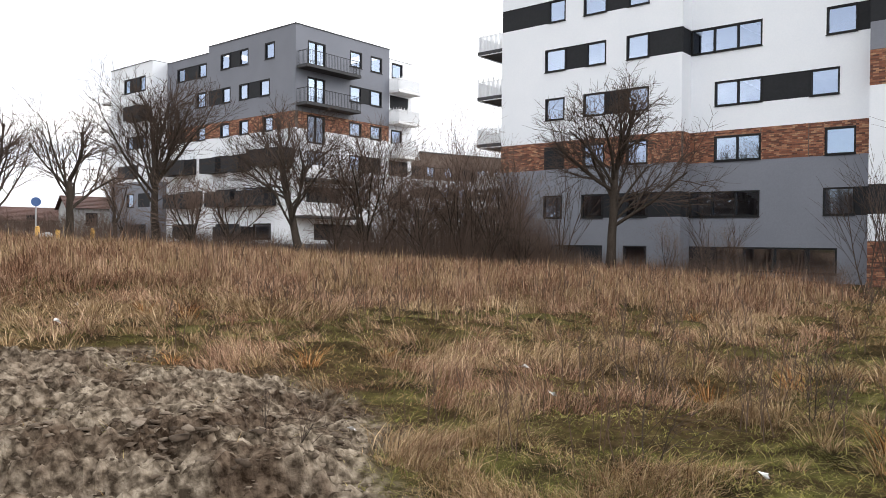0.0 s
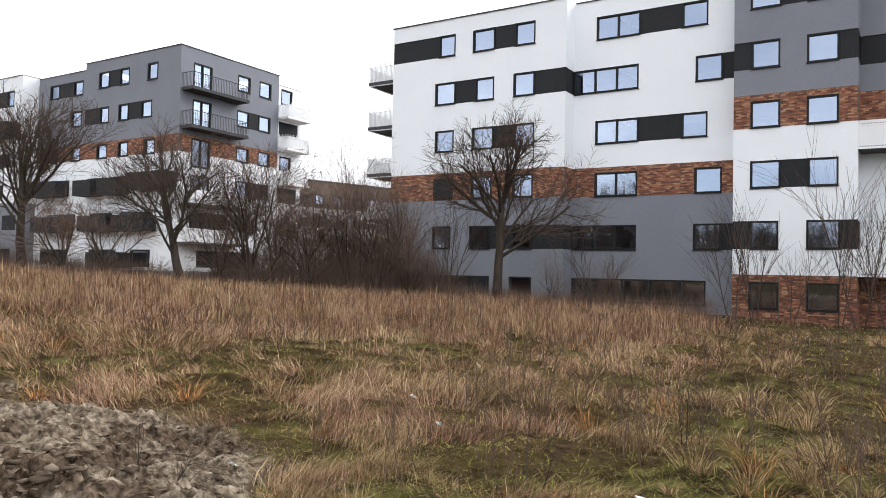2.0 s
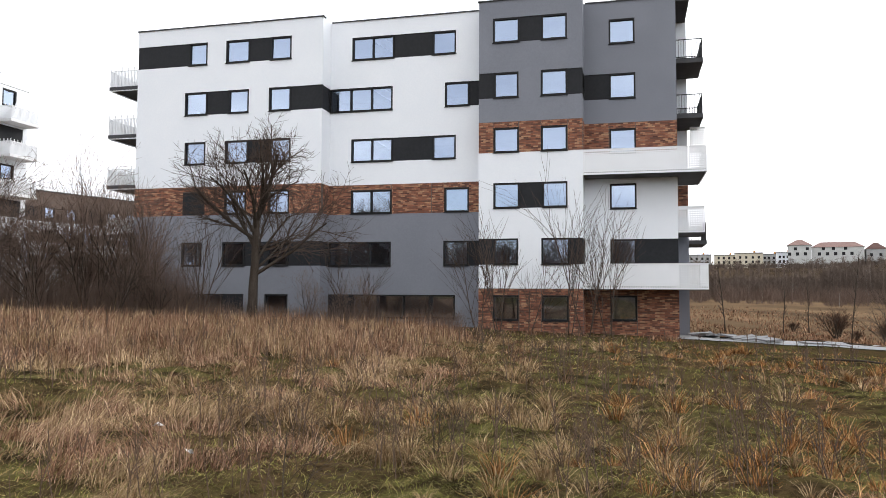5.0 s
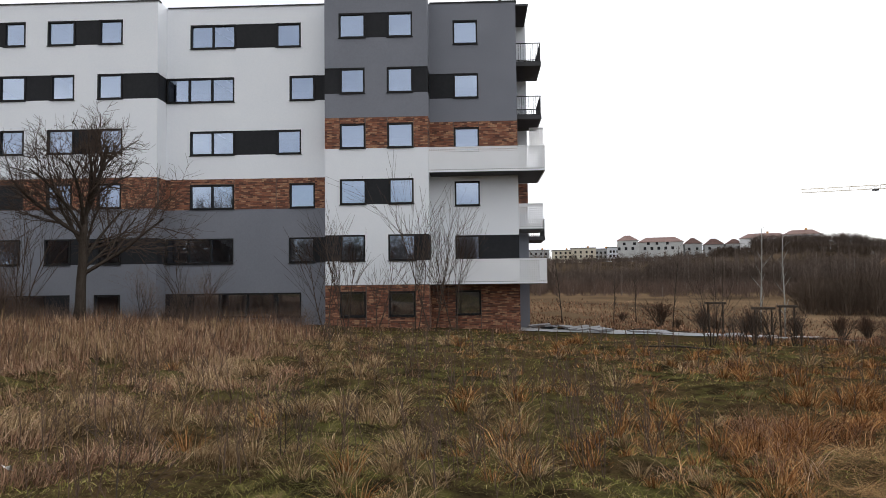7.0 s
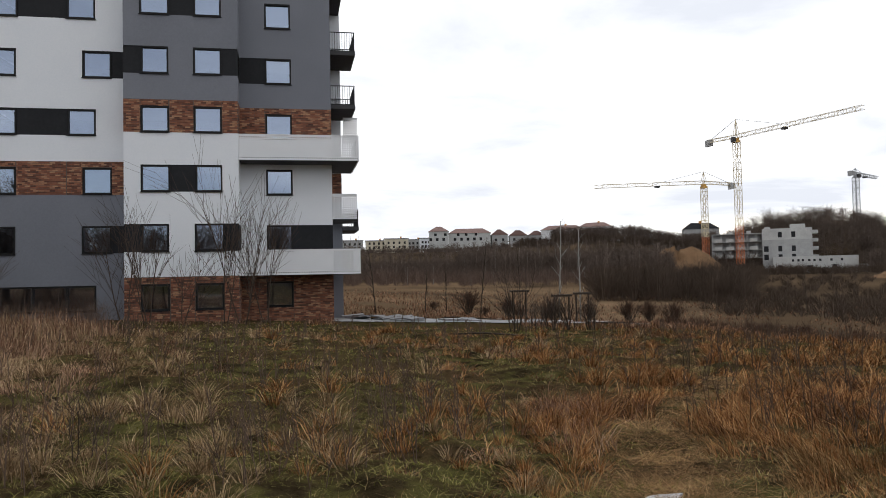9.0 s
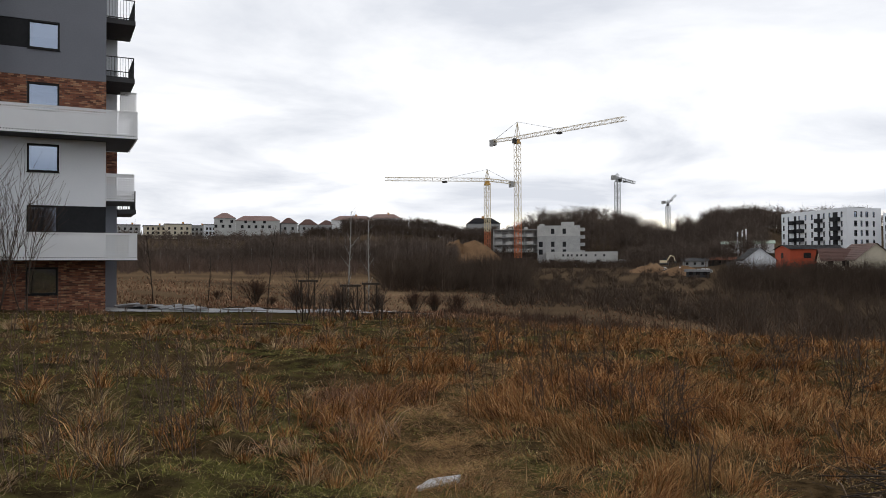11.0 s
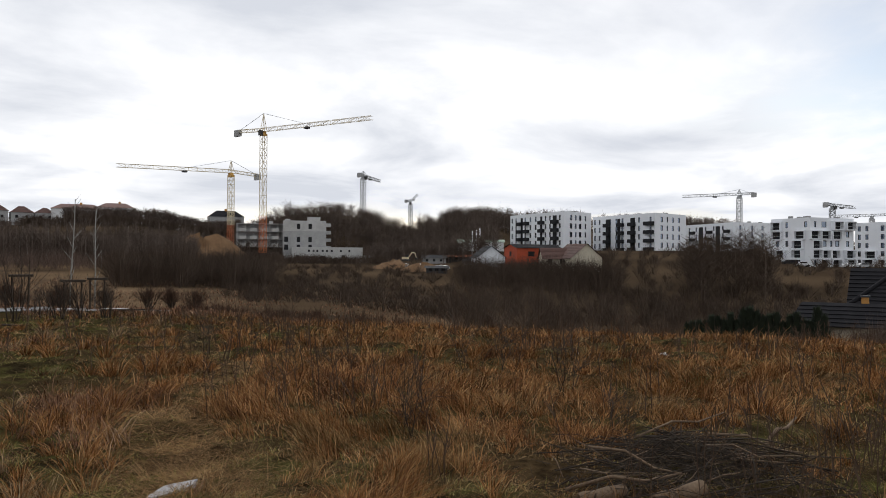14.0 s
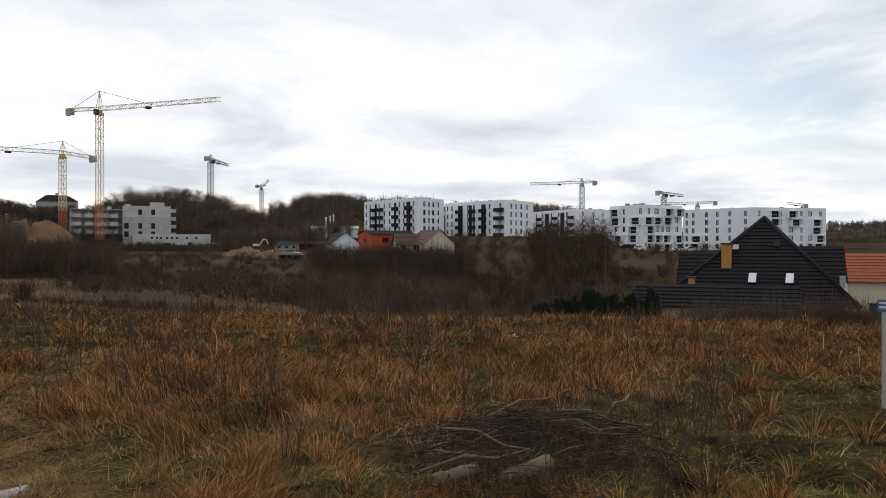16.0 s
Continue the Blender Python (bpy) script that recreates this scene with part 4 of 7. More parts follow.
def bare_tree(name, x, y, h, seed, label, group="", stems=1, lean=(0, 0), levels=4, kids=(9, 6, 5, 4), rad=None, out=(0.5, 1.05), wob=0.17, bark=None, twigm=None, trunk=0.62, thin=0.009, low=0.22, reach=1.0):
    rng = random.Random(seed)
    z = gz(x, y)
    t = thing(name, (x, y, z), label, "tree" if "tree" in name or "birch" in name else "shrub", group)
    limb, twig = Geo(), Geo()
    for s in range(stems):
        a = rng.uniform(0, 6.283)
        sp = 0.0 if stems == 1 else rng.uniform(0.1, 0.42)
        d = Vector((lean[0] + math.cos(a) * sp, lean[1] + math.sin(a) * sp, 1)).normalized()
        p = Vector((math.cos(a) * 0.12 * (stems > 1), math.sin(a) * 0.12 * (stems > 1), -0.15))
        hh = h * (1 if stems == 1 else rng.uniform(0.65, 1.0))
        grow(limb, twig, rng, p, d, hh * trunk, (rad or h * 0.017) * (1 if stems == 1 else 0.6), 0, levels, kids, wob, 0.12, out, thin, low, reach)
    part("trunk", limb, bark or M_BARK, t, smooth=True)
    part("crown", twig, twigm or M_TWIG, t, "fine bare winter twigs")
    return t


def forked_tree(x, y, h, seed, label, group="", fork=0.45, limbs=9, kids=(0, 8, 6, 4), rad=0.16, spread=(0.35, 1.0), lean=(0, 0), rise=0.35, wob=0.2, thin=0.009, size=0.58, twigm=None):
    """An open-grown tree: a short trunk that parts into several rising limbs."""
    rng = random.Random(seed)
    t = thing("tree", (x, y, gz(x, y)), label, "tree", group)
    limb, twig = Geo(), Geo()
    ax = Vector((lean[0], lean[1], 1)).normalized()
    ht = h * fork
    pts = [ax * (ht * k / 5) + Vector((rng.uniform(-0.05, 0.05), rng.uniform(-0.05, 0.05), -0.2 if k == 0 else 0)) for k in range(6)]
    limb.tube(pts, [rad * 1.4, rad * 1.08, rad * 0.97, rad * 0.9, rad * 0.8, rad * 0.66], 8)
    turn = rng.uniform(0, 6.283)
    for k in range(limbs):
        a = turn + 6.283 * (k + rng.uniform(-0.25, 0.25)) / limbs
        o = rng.uniform(*spread) * (0.35 if k == 0 else 1)
        d = (ax + Vector((math.cos(a), math.sin(a), 0)) * math.tan(min(o, 1.2))).normalized()
        f = 0.4 + 0.6 * (k + rng.random()) / limbs if k else 1.0
        grow(limb, twig, rng, pts[0].lerp(pts[5], f), d, h * size * rng.uniform(0.8, 1.05) * (1.1 - 0.25 * f), rad * (0.7 if k == 0 else rng.uniform(0.3, 0.5)), 1, 4, kids, wob, rise, (0.4, 0.95), thin, 0.2, 0.95)
    part("trunk", limb, M_BARK, t, smooth=True)
    part("crown", twig, twigm or M_TWIG, t, "fine bare winter twigs")
    return t


def near_trees():
    g = "bare trees by the buildings"
    L = "bare dark-barked tree with spreading winter crown in rough grass"
    forked_tree(*polar(-66.2, 45), 7.0, 11, L, g, rad=0.19, limbs=8, kids=(0, 7, 5, 3), wob=0.24)
    forked_tree(*polar(-70.6, 50), 6.8, 12, L, g, rad=0.17, limbs=8, kids=(0, 7, 5, 3))
    forked_tree(*polar(-60.8, 38), 7.6, 13, L, g, rad=0.18, limbs=11, spread=(0.25, 0.9), rise=0.45)
    forked_tree(*polar(-58.4, 37), 4.3, 14, L, g, rad=0.10, limbs=6, fork=0.12, kids=(0, 7, 5, 3), twigm=M_HAZE)
    forked_tree(*polar(-55.8, 39), 4.5, 18, L, g, rad=0.10, limbs=5, fork=0.15, kids=(0, 7, 5, 3), twigm=M_HAZE)
    forked_tree(*polar(-50.7, 36), 6.9, 15, "leaning bare tree with crooked dark limbs", g, rad=0.19, lean=(-0.32, -0.05), limbs=10, spread=(0.5, 1.1), wob=0.28, size=0.62)
    forked_tree(*polar(-46.0, 37), 5.7, 16, L, g, rad=0.10, limbs=6, fork=0.1, spread=(0.15, 0.55), size=0.86, kids=(0, 8, 5, 4))
    forked_tree(*polar(-48.2, 38.5), 4.4, 17, L, g, rad=0.1, limbs=6, fork=0.1, spread=(0.2, 0.6), size=0.86, kids=(0, 8, 5, 4), twigm=M_HAZE)
    forked_tree(*polar(-27.9, 35.5), 8.6, 29, "bare round-crowned tree in front of the facade", g, rad=0.2, limbs=13, fork=0.55, spread=(0.35, 1.15), kids=(0, 8, 6, 4), size=0.46, rise=0.2, thin=0.009, lean=(0.05, 0))
    forked_tree(*polar(-63.4, 52), 4.4, 19, L, g, rad=0.13, limbs=5, kids=(0, 7, 5, 4), twigm=M_HAZE)
    S = "slender upright bare sapling with pale grey stems"
    g2 = "saplings before the facade"
    for az, r, h, sd, st in ((-3.3, 36.5, 6.6, 31, 3), (-4.6, 37, 5.2, 32, 2), (-1.6, 37, 4.8, 33, 2), (-9.7, 36.5, 5.0, 34, 3), (-11.2, 37, 4.2, 35, 2), (-31.5, 36, 5.2, 36, 3), (-34.6, 36.5, 6.0, 37, 3), (-20.6, 36.8, 3.0, 38, 2), (-7.6, 37.4, 3.6, 39, 2)):
        bare_tree("sapling_tree", *polar(az, r), h, sd, S, g2, stems=st, levels=2, kids=(9, 4), rad=0.05, out=(0.25, 0.5), wob=0.08, trunk=0.85, bark=M_TWIG)
    # a belt of brush and young trees between the buildings
    rng = random.Random(5)
    forms = []
    for k in range(4):
        forms.append(bare_tree("thicket_tree", *polar(-45.4 + k * 3.1, 37.0 + (k % 3)), 5.6 + 0.4 * k, 50 + k, "many-stemmed bare thicket tree with brown twigs", "thicket between the buildings", stems=4, levels=3, kids=(7, 5, 3), rad=0.07, out=(0.3, 0.75), wob=0.15, bark=M_BARK, twigm=M_HAZE, trunk=0.74, thin=0.007, low=0.2))
    for az, r, s in ((-44.3, 40, 1.1), (-43.0, 38, 0.95), (-41.6, 36.5, 0.8), (-40.4, 39, 1.05), (-38.4, 37, 1.0), (-37.0, 36, 0.85), (-35.8, 38, 0.85), (-34.2, 36, 0.6), (-32.6, 36.5, 0.5), (-62.6, 40, 0.6), (-24.0, 36.8, 0.45), (-19.0, 37, 0.4), (-21.5, 36.9, 0.35), (-39.6, 41, 1.2)):
        x, y = polar(az, r)
        c = copy_thing(rng.choice(forms), pose(x, y, gz(x, y), 0, 0, rng.uniform(0, 360)))
        c.scale = (s, s, s * rng.uniform(0.9, 1.15))
    # shrubs and birches standing in the meadow
    g3 = "bushes in the meadow"
    first = bare_tree("meadow_bush", *polar(13.2, 62), 2.3, 70, "round bare bush in the brown meadow", g3, stems=14, levels=2, kids=(7, 6), rad=0.05, out=(0.3, 0.7), trunk=0.8, twigm=M_TWIG_RED)
    for az, r, s in ((16.1, 60, 0.85), (17.0, 61, 0.5), (14.4, 61, 0.4), (19.4, 52, 0.75), (22.0, 56, 0.7), (24.9, 55, 0.8), (19.0, 55, 0.5), (10.6, 66, 0.4), (26.4, 62, 0.9), (28.0, 66, 0.9)):
        x, y = polar(az, r)
        copy_thing(first, pose(x, y, gz(x, y), 0, 0, az * 50)).scale = (s, s, s)
    B = "thin birch with pale trunk and drooping twigs"
    g4 = "thin birches"
    for az, r, h, sd in ((19.95, 60, 8.4, 81), (21.45, 59, 7.6, 82), (17.0, 70, 7.0, 83), (14.1, 57, 6.4, 84), (17.5, 120, 9.0, 85), (6.3, 50, 4.6, 86), (24.5, 150, 9.0, 87), (36.7, 90, 5.0, 88), (10.0, 53, 3.4, 89), (11.6, 62, 4.0, 90)):
        bare_tree("birch_tree", *polar(az, r), h, sd, B, g4, levels=2, kids=(13, 5), rad=0.06 if 18 < az < 22 else 0.04, out=(0.35, 0.8), wob=0.05, trunk=0.95, bark=M_BIRCH if 18 < az < 22 else M_BARK, thin=0.006, reach=0.2)


near_trees()


def twig_wood(name, label, az0, az1, r0, r1, count, h0, h1, twigs, width, seed, material=None, shape=1.0, spread=0.28, birch=0.0, bush=False):
    """Far bare woodland: a tapered stem and a spray of thin twigs for every tree."""
    rng = np.random.default_rng(seed)
    az, r = np.radians(rng.uniform(az0, az1, count)), rng.uniform(r0, r1, count)
    x, y = r * np.sin(az), r * np.cos(az)
    z = ground_z(x, y, False) - 0.3
    h = rng.uniform(h0, h1, count) * (0.82 + 0.36 * vnoise(x, y, 0.05, seed))
    vs, fs = [], []
    # stems: three-sided spikes
    a0 = rng.uniform(0, 6.28, count)
    w = width * 1.1
    ring = [np.stack([x + w * np.cos(a0 + k * 2.094), y + w * np.sin(a0 + k * 2.094), z], 1) for k in range(3)]
    top = np.stack([x + rng.normal(0, 0.2, count), y + rng.normal(0, 0.2, count), z + h * 0.95], 1)
    b = np.arange(count)[:, None] * 4
    sf = np.concatenate([b + np.array([[0, 1, 3]]), b + np.array([[1, 2, 3]]), b + np.array([[2, 0, 3]])])
    # twigs: slim three-sided spikes leaving the stem
    n = count * twigs
    i = np.repeat(np.arange(count), twigs)
    t = rng.beta(1.6, 1.3, n) * 0.75 + 0.12
    a = rng.uniform(0, 6.283, n)
    reach = h[i] * spread * np.sin(np.pi * np.clip(t * 0.85 + 0.12, 0, 1)) ** 0.7 * rng.uniform(0.4, 1.1, n) * shape
    up = h[i] * rng.uniform(0.05, 0.30, n) * (1.1 - t)+ 0.06 * h[i]
    p0 = np.stack([x[i], y[i], z[i] + h[i] * t * 0.85], 1) + rng.normal(0, 0.06, (n, 3)) * h[i][:, None] * np.array([1, 1, 0.3])
    p1 = p0 + np.stack([reach * np.cos(a), reach * np.sin(a), up], 1)
    if bush:
        top[:, 2] = z + h * 0.6
        low = rng.uniform(0.0, 0.45, n)
        rad = rng.random(n) ** 0.5 * spread * h[i]
        p0 = np.stack([x[i] + np.cos(a) * rad * 0.5, y[i] + np.sin(a) * rad * 0.5, z[i] + h[i] * low], 1)
        p1 = p0 + np.stack([np.cos(a) * rad * rng.uniform(0.3, 1.2, n), np.sin(a) * rad * rng.uniform(0.3, 1.2, n), h[i] * (1 - low) * rng.uniform(0.35, 1.0, n) * (1.1 - 0.5 * rad / (spread * h[i]))], 1)
    ww = width * rng.uniform(0.35, 0.8, n)
    s = np.stack([-np.sin(a), np.cos(a), np.zeros(n)], 1) * ww[:, None]
    q = np.stack([p0 - s, p0 + s, p0 + np.array([0, 0, 1]) * ww[:, None] * 1.6, p1], 1).reshape(-1, 3)
    stem = np.stack([*ring, top], 1).reshape(-1, 3)
    c = np.arange(n)[:, None] * 4 + len(stem)
    tf = np.concatenate([c + np.array([[0, 1, 3]]), c + np.array([[1, 2, 3]])])
    me = flat_mesh(name, np.concatenate([stem, q]), np.concatenate([sf, tf]), material or (M_SCRUB if name == "scrub" else M_WOOD_HAZED))
    tagged(new(name, me), label, "woodland", kind="stuff")
    if birch:
        g = Geo()
        for k in range(0, count, max(1, int(1 / birch))):
            g.tube([(x[k], y[k], z[k]), (x[k] + 0.1, y[k], z[k] + h[k] * 0.8)], [width * 0.8, width * 0.3], 4)
        tagged(new("birch_trunks", g.mesh("birch_trunks", M_BIRCH)), "pale birch trunks among dark far woodland", "woodland", kind="stuff")


def far_woods():
    W = "dark leafless woodland on the far slope"
    twig_wood("woodland", W, 3, 13.5, 205, 275, 420, 6, 9, 44, 0.07, 1, birch=0.05)
    twig_wood("woodland", W, 12.5, 28, 215, 285, 620, 8, 12, 44, 0.07, 101, birch=0.06)
    twig_wood("woodland", W, 4, 30, 290, 440, 900, 5, 8, 30, 0.12, 30)
    twig_wood("woodland", W, 5, 19, 440, 470, 300, 2.5, 4.5, 38, 0.12, 31, bush=True, spread=0.5)
    twig_wood("scrub", "dense scrub along the far crest", 17, 33, 425, 446, 260, 5, 8, 50, 0.13, 33, bush=True, spread=0.45)
    twig_wood("woodland", W, 19.5, 31, 445, 474, 480, 8, 11.5, 44, 0.14, 32)
    twig_wood("woodland", W, 2, 27, 172, 212, 330, 2.5, 6, 50, 0.05, 2, material=M_HAZE, birch=0.06, bush=True, spread=0.4)
    twig_wood("woodland", W, 23, 34, 290, 360, 500, 8, 11, 34, 0.12, 3, birch=0.03)
    twig_wood("woodland", W, 30.5, 50, 335, 410, 900, 8, 13, 50, 0.11, 4, spread=0.36)
    twig_wood("woodland", W, 40, 50, 255, 330, 240, 7, 11, 50, 0.11, 41, spread=0.34)
    twig_wood("woodland", W, 44, 56, 380, 460, 500, 9, 15, 44, 0.14, 5)
    twig_wood("woodland", W, 50, 67, 420, 560, 400, 8, 11, 36, 0.16, 6)
    twig_wood("woodland", W, 66, 97, 360, 600, 1000, 3.5, 6.5, 26, 0.17, 61)
    twig_wood("woodland", W, -40, 6, 180, 330, 260, 9, 14, 24, 0.24, 7)
    S = "dark tangled scrub in the valley"
    twig_wood("scrub", S, 22.5, 33, 120, 180, 260, 4.5, 8, 70, 0.07, 8, bush=True, spread=0.45)
    twig_wood("scrub", S, 30, 47, 80, 200, 330, 1.2, 3.2, 44, 0.07, 9, bush=True, spread=0.55)
    twig_wood("scrub", S, 46, 66, 70, 150, 270, 1.4, 5.6, 60, 0.05, 10, bush=True, spread=0.45)
    twig_wood("scrub", S, 47, 58.5, 150, 172, 200, 5.2, 7.6, 60, 0.06, 102, bush=True, spread=0.5)
    twig_wood("scrub", S, 31, 41.5, 225, 262, 170, 2.5, 4.6, 50, 0.09, 103, bush=True, spread=0.5)
    twig_wood("scrub", S, 57, 84, 110, 225, 360, 3.0, 5.0, 50, 0.08, 11, bush=True, spread=0.45)
    twig_wood("woodland", W, 79.5, 97, 560, 620, 420, 8, 12, 36, 0.2, 62)
    twig_wood("scrub", S, 64, 79, 58, 110, 280, 1.6, 3.6, 56, 0.04, 104, bush=True, spread=0.5)
    twig_wood("scrub", S, 63.5, 69, 130, 175, 40, 11, 15, 110, 0.07, 12, spread=0.34)
    twig_wood("scrub", S, 70, 87, 31, 38, 160, 0.7, 1.5, 60, 0.010, 13, bush=True, spread=0.5, material=M_HAZE)
    twig_wood("scrub", "dense reddish bare shrubs before the black-roofed house", 74.5, 87, 32, 37, 260, 1.3, 2.5, 90, 0.010, 131, bush=True, spread=0.5, material=M_HAZE)
    twig_wood("scrub", S, 27, 66, 44, 68, 330, 0.6, 1.7, 50, 0.018, 14, bush=True, spread=0.5, material=M_TWIG_RED)
    twig_wood("scrub", S, 86, 97, 31, 46, 160, 1.0, 2.2, 60, 0.018, 15, bush=True, spread=0.45)
    twig_wood("undergrowth", "low brown undergrowth below the trees", -66, -47, 36.5, 42, 200, 0.9, 2.2, 50, 0.009, 17, bush=True, spread=0.55, material=M_HAZE)
    twig_wood("undergrowth", "low brown undergrowth between the buildings", -48, -32, 35.5, 41, 210, 1.6, 3.8, 70, 0.009, 19, bush=True, spread=0.42, material=M_HAZE)
    twig_wood("undergrowth", "thin upright reddish shoots between the buildings", -45, -34, 37, 42, 130, 4.0, 6.4, 50, 0.008, 191, bush=True, spread=0.22, material=M_HAZE)
    twig_wood("undergrowth", "low brown undergrowth below the facade", -34, -13, 35.0, 37.8, 230, 0.9, 2.5, 50, 0.008, 18, bush=True, spread=0.45, material=M_HAZE)
    twig_wood("woodland", "far bare thicket past the grey building", -82, -61, 72, 105, 150, 3, 5.0, 60, 0.03, 20, spread=0.45, bush=True, material=M_HAZE)
    # the wood behind the path, which the panes mirror
    twig_wood("woodland", "woodland edge behind the path", 110, 250, 55, 80, 380, 12, 16, 50, 0.15, 16)


far_woods()

# ---- the far side of the valley ----


def far_block(name, label, a, b, c, ztop, zbase, left_cols, right_cols, storeys, strips=(), boxes=(), seed=0, loggias=False):
    """A white block seen on its corner b; a and c are the far ends of its two faces, as (direction, distance)."""
    A, B, C = (Vector((*polar(*p), 0)) for p in (a, b, c))
    t = thing(name, (B.x, B.y, zbase), label, "apartment building", "white blocks across the valley")
    rng = random.Random(seed)
    for P, Q, cols, strip, box in ((A, B, left_cols, strips, boxes), (B, C, right_cols, (), ())):
        along = (Q - P).normalized()
        L = (Q - P).length
        out = Vector((along.y, -along.x, 0))
        if out.dot(-P) < 0:
            out = -out
        pl = Plane((P.x, P.y), (along.x, along.y), (out.x, out.y))
        ops = []
        h = 2.9
        for s in range(storeys):
            z = ztop - 0.9 - (s + 1) * h + 0.85
            for u, w in cols:
                ops.append((u * L - w / 2, u * L + w / 2, z, z + 1.75, "w"))
        bays = []
        if loggias:
            for s in range(storeys):
                z = ztop - 0.9 - (s + 1) * h + 0.35
                for u in ((0.22, 0.78) if cols is left_cols else (0.12, 0.32, 0.55, 0.88)):
                    if rng.random() < 0.52:
                        uu = u * L + rng.choice((-0.7, 0.0, 0.7))
                        bays.append((uu - 1.7, uu + 1.7, z, z + 2.2))
            ops = [o for o in ops if not any(o[0] < q[1] + 0.3 and o[1] > q[0] - 0.3 and abs(o[2] - q[2]) < 1.5 for q in bays)]
            # the bays get dark panels as well, in place of their inner shade
            ops += [(*q, "p") for q in bays]
        for u, w in strip:
            ops.append((u * L - w / 2, u * L + w / 2, ztop - 1.0 - storeys * h, ztop - 1.2, "p"))
        facade(t, pl, 0, L, [(zbase, ztop, M_WHITE)], ops, frame_w=0.12, sills=False, glassm=M_GLASS2)
        for q in bays:
            bal = part("balcony", Geo(), M_WHITE, t, "boxed white loggia with dark sheet as shade in its opening")
            out_d = rng.choice((0.8, 1.1, 1.4))
            us, zs = [q[0] - 0.3, q[0], q[1], q[1] + 0.3], [q[2] - 0.3, q[2], q[3], q[3] + 0.25]
            part("surround", cells(pl, us, zs, lambda u, z: not (us[1] < u < us[2] and zs[1] < z < zs[2]), 0.01, out_d), M_WHITE, bal)
            # dark sheet at the back, standing in for shade inside the loggia
            g = Geo()
            pl.box(g, q[0], q[1], q[2] + 0.0, q[3], 0.012, 0.05)
            part("recess_shade", g, M_PANEL, bal)
            g = Geo()
            pl.box(g, q[0], q[1], q[2] + 0.85, q[2] + 0.95, out_d - 0.1, out_d - 0.04)
            part("railing", g, M_GALV, bal)
        for s in range(storeys):
            z = ztop - 1.1 - (s + 1) * h
            for u, w, d in box:
                bal = part("balcony", Geo(), M_PANEL, t, "dark boxed balcony")
                g = Geo()
                u1 = u * L + (rng.choice((-0.8, 0, 0.8)) if d > 1.3 else 0)
                pl.box(g, u1 - w / 2, u1 + w / 2, z - 0.1, z + 1.15, 0.02, d)
                part("parapet", g, M_PANEL if d <= 1.3 or rng.random() < 0.4 else M_RAILW, bal)
    D = A + C - B
    g = Geo()
    for P, Q in ((A, D), (C, D)):
        n = len(g.v)
        g.v += [(P.x, P.y, zbase), (Q.x, Q.y, zbase), (Q.x, Q.y, ztop), (P.x, P.y, ztop)]
        g.f.append((n, n + 1, n + 2, n + 3))
    part("wall", g, M_WHITE, t)
    g = Geo()
    lo = [(p.x, p.y, ztop - 0.35) for p in (A, B, C, D)]
    hi = [(p.x, p.y, ztop - 0.15) for p in (A, B, C, D)]
    g.poly(lo[::-1]); g.poly(hi)
    part("roof", g, M_SLAB, t)
    m = (A + B + C + D) / 4
    for k in range(6):
        q = m + (A - B) * rng.uniform(-0.4, 0.4) + (C - B) * rng.uniform(-0.3, 0.3)
        g = Geo()
        g.box(q.x - 0.6, q.x + 0.6, q.y - 0.6, q.y + 0.6, ztop - 0.2, ztop + rng.uniform(0.4, 1.0))
        part("roof_vent", g, M_CONC, t)
    for o in t.children:
        o.matrix_parent_inverse = Matrix.Translation((-B.x, -B.y, -zbase))
    return t


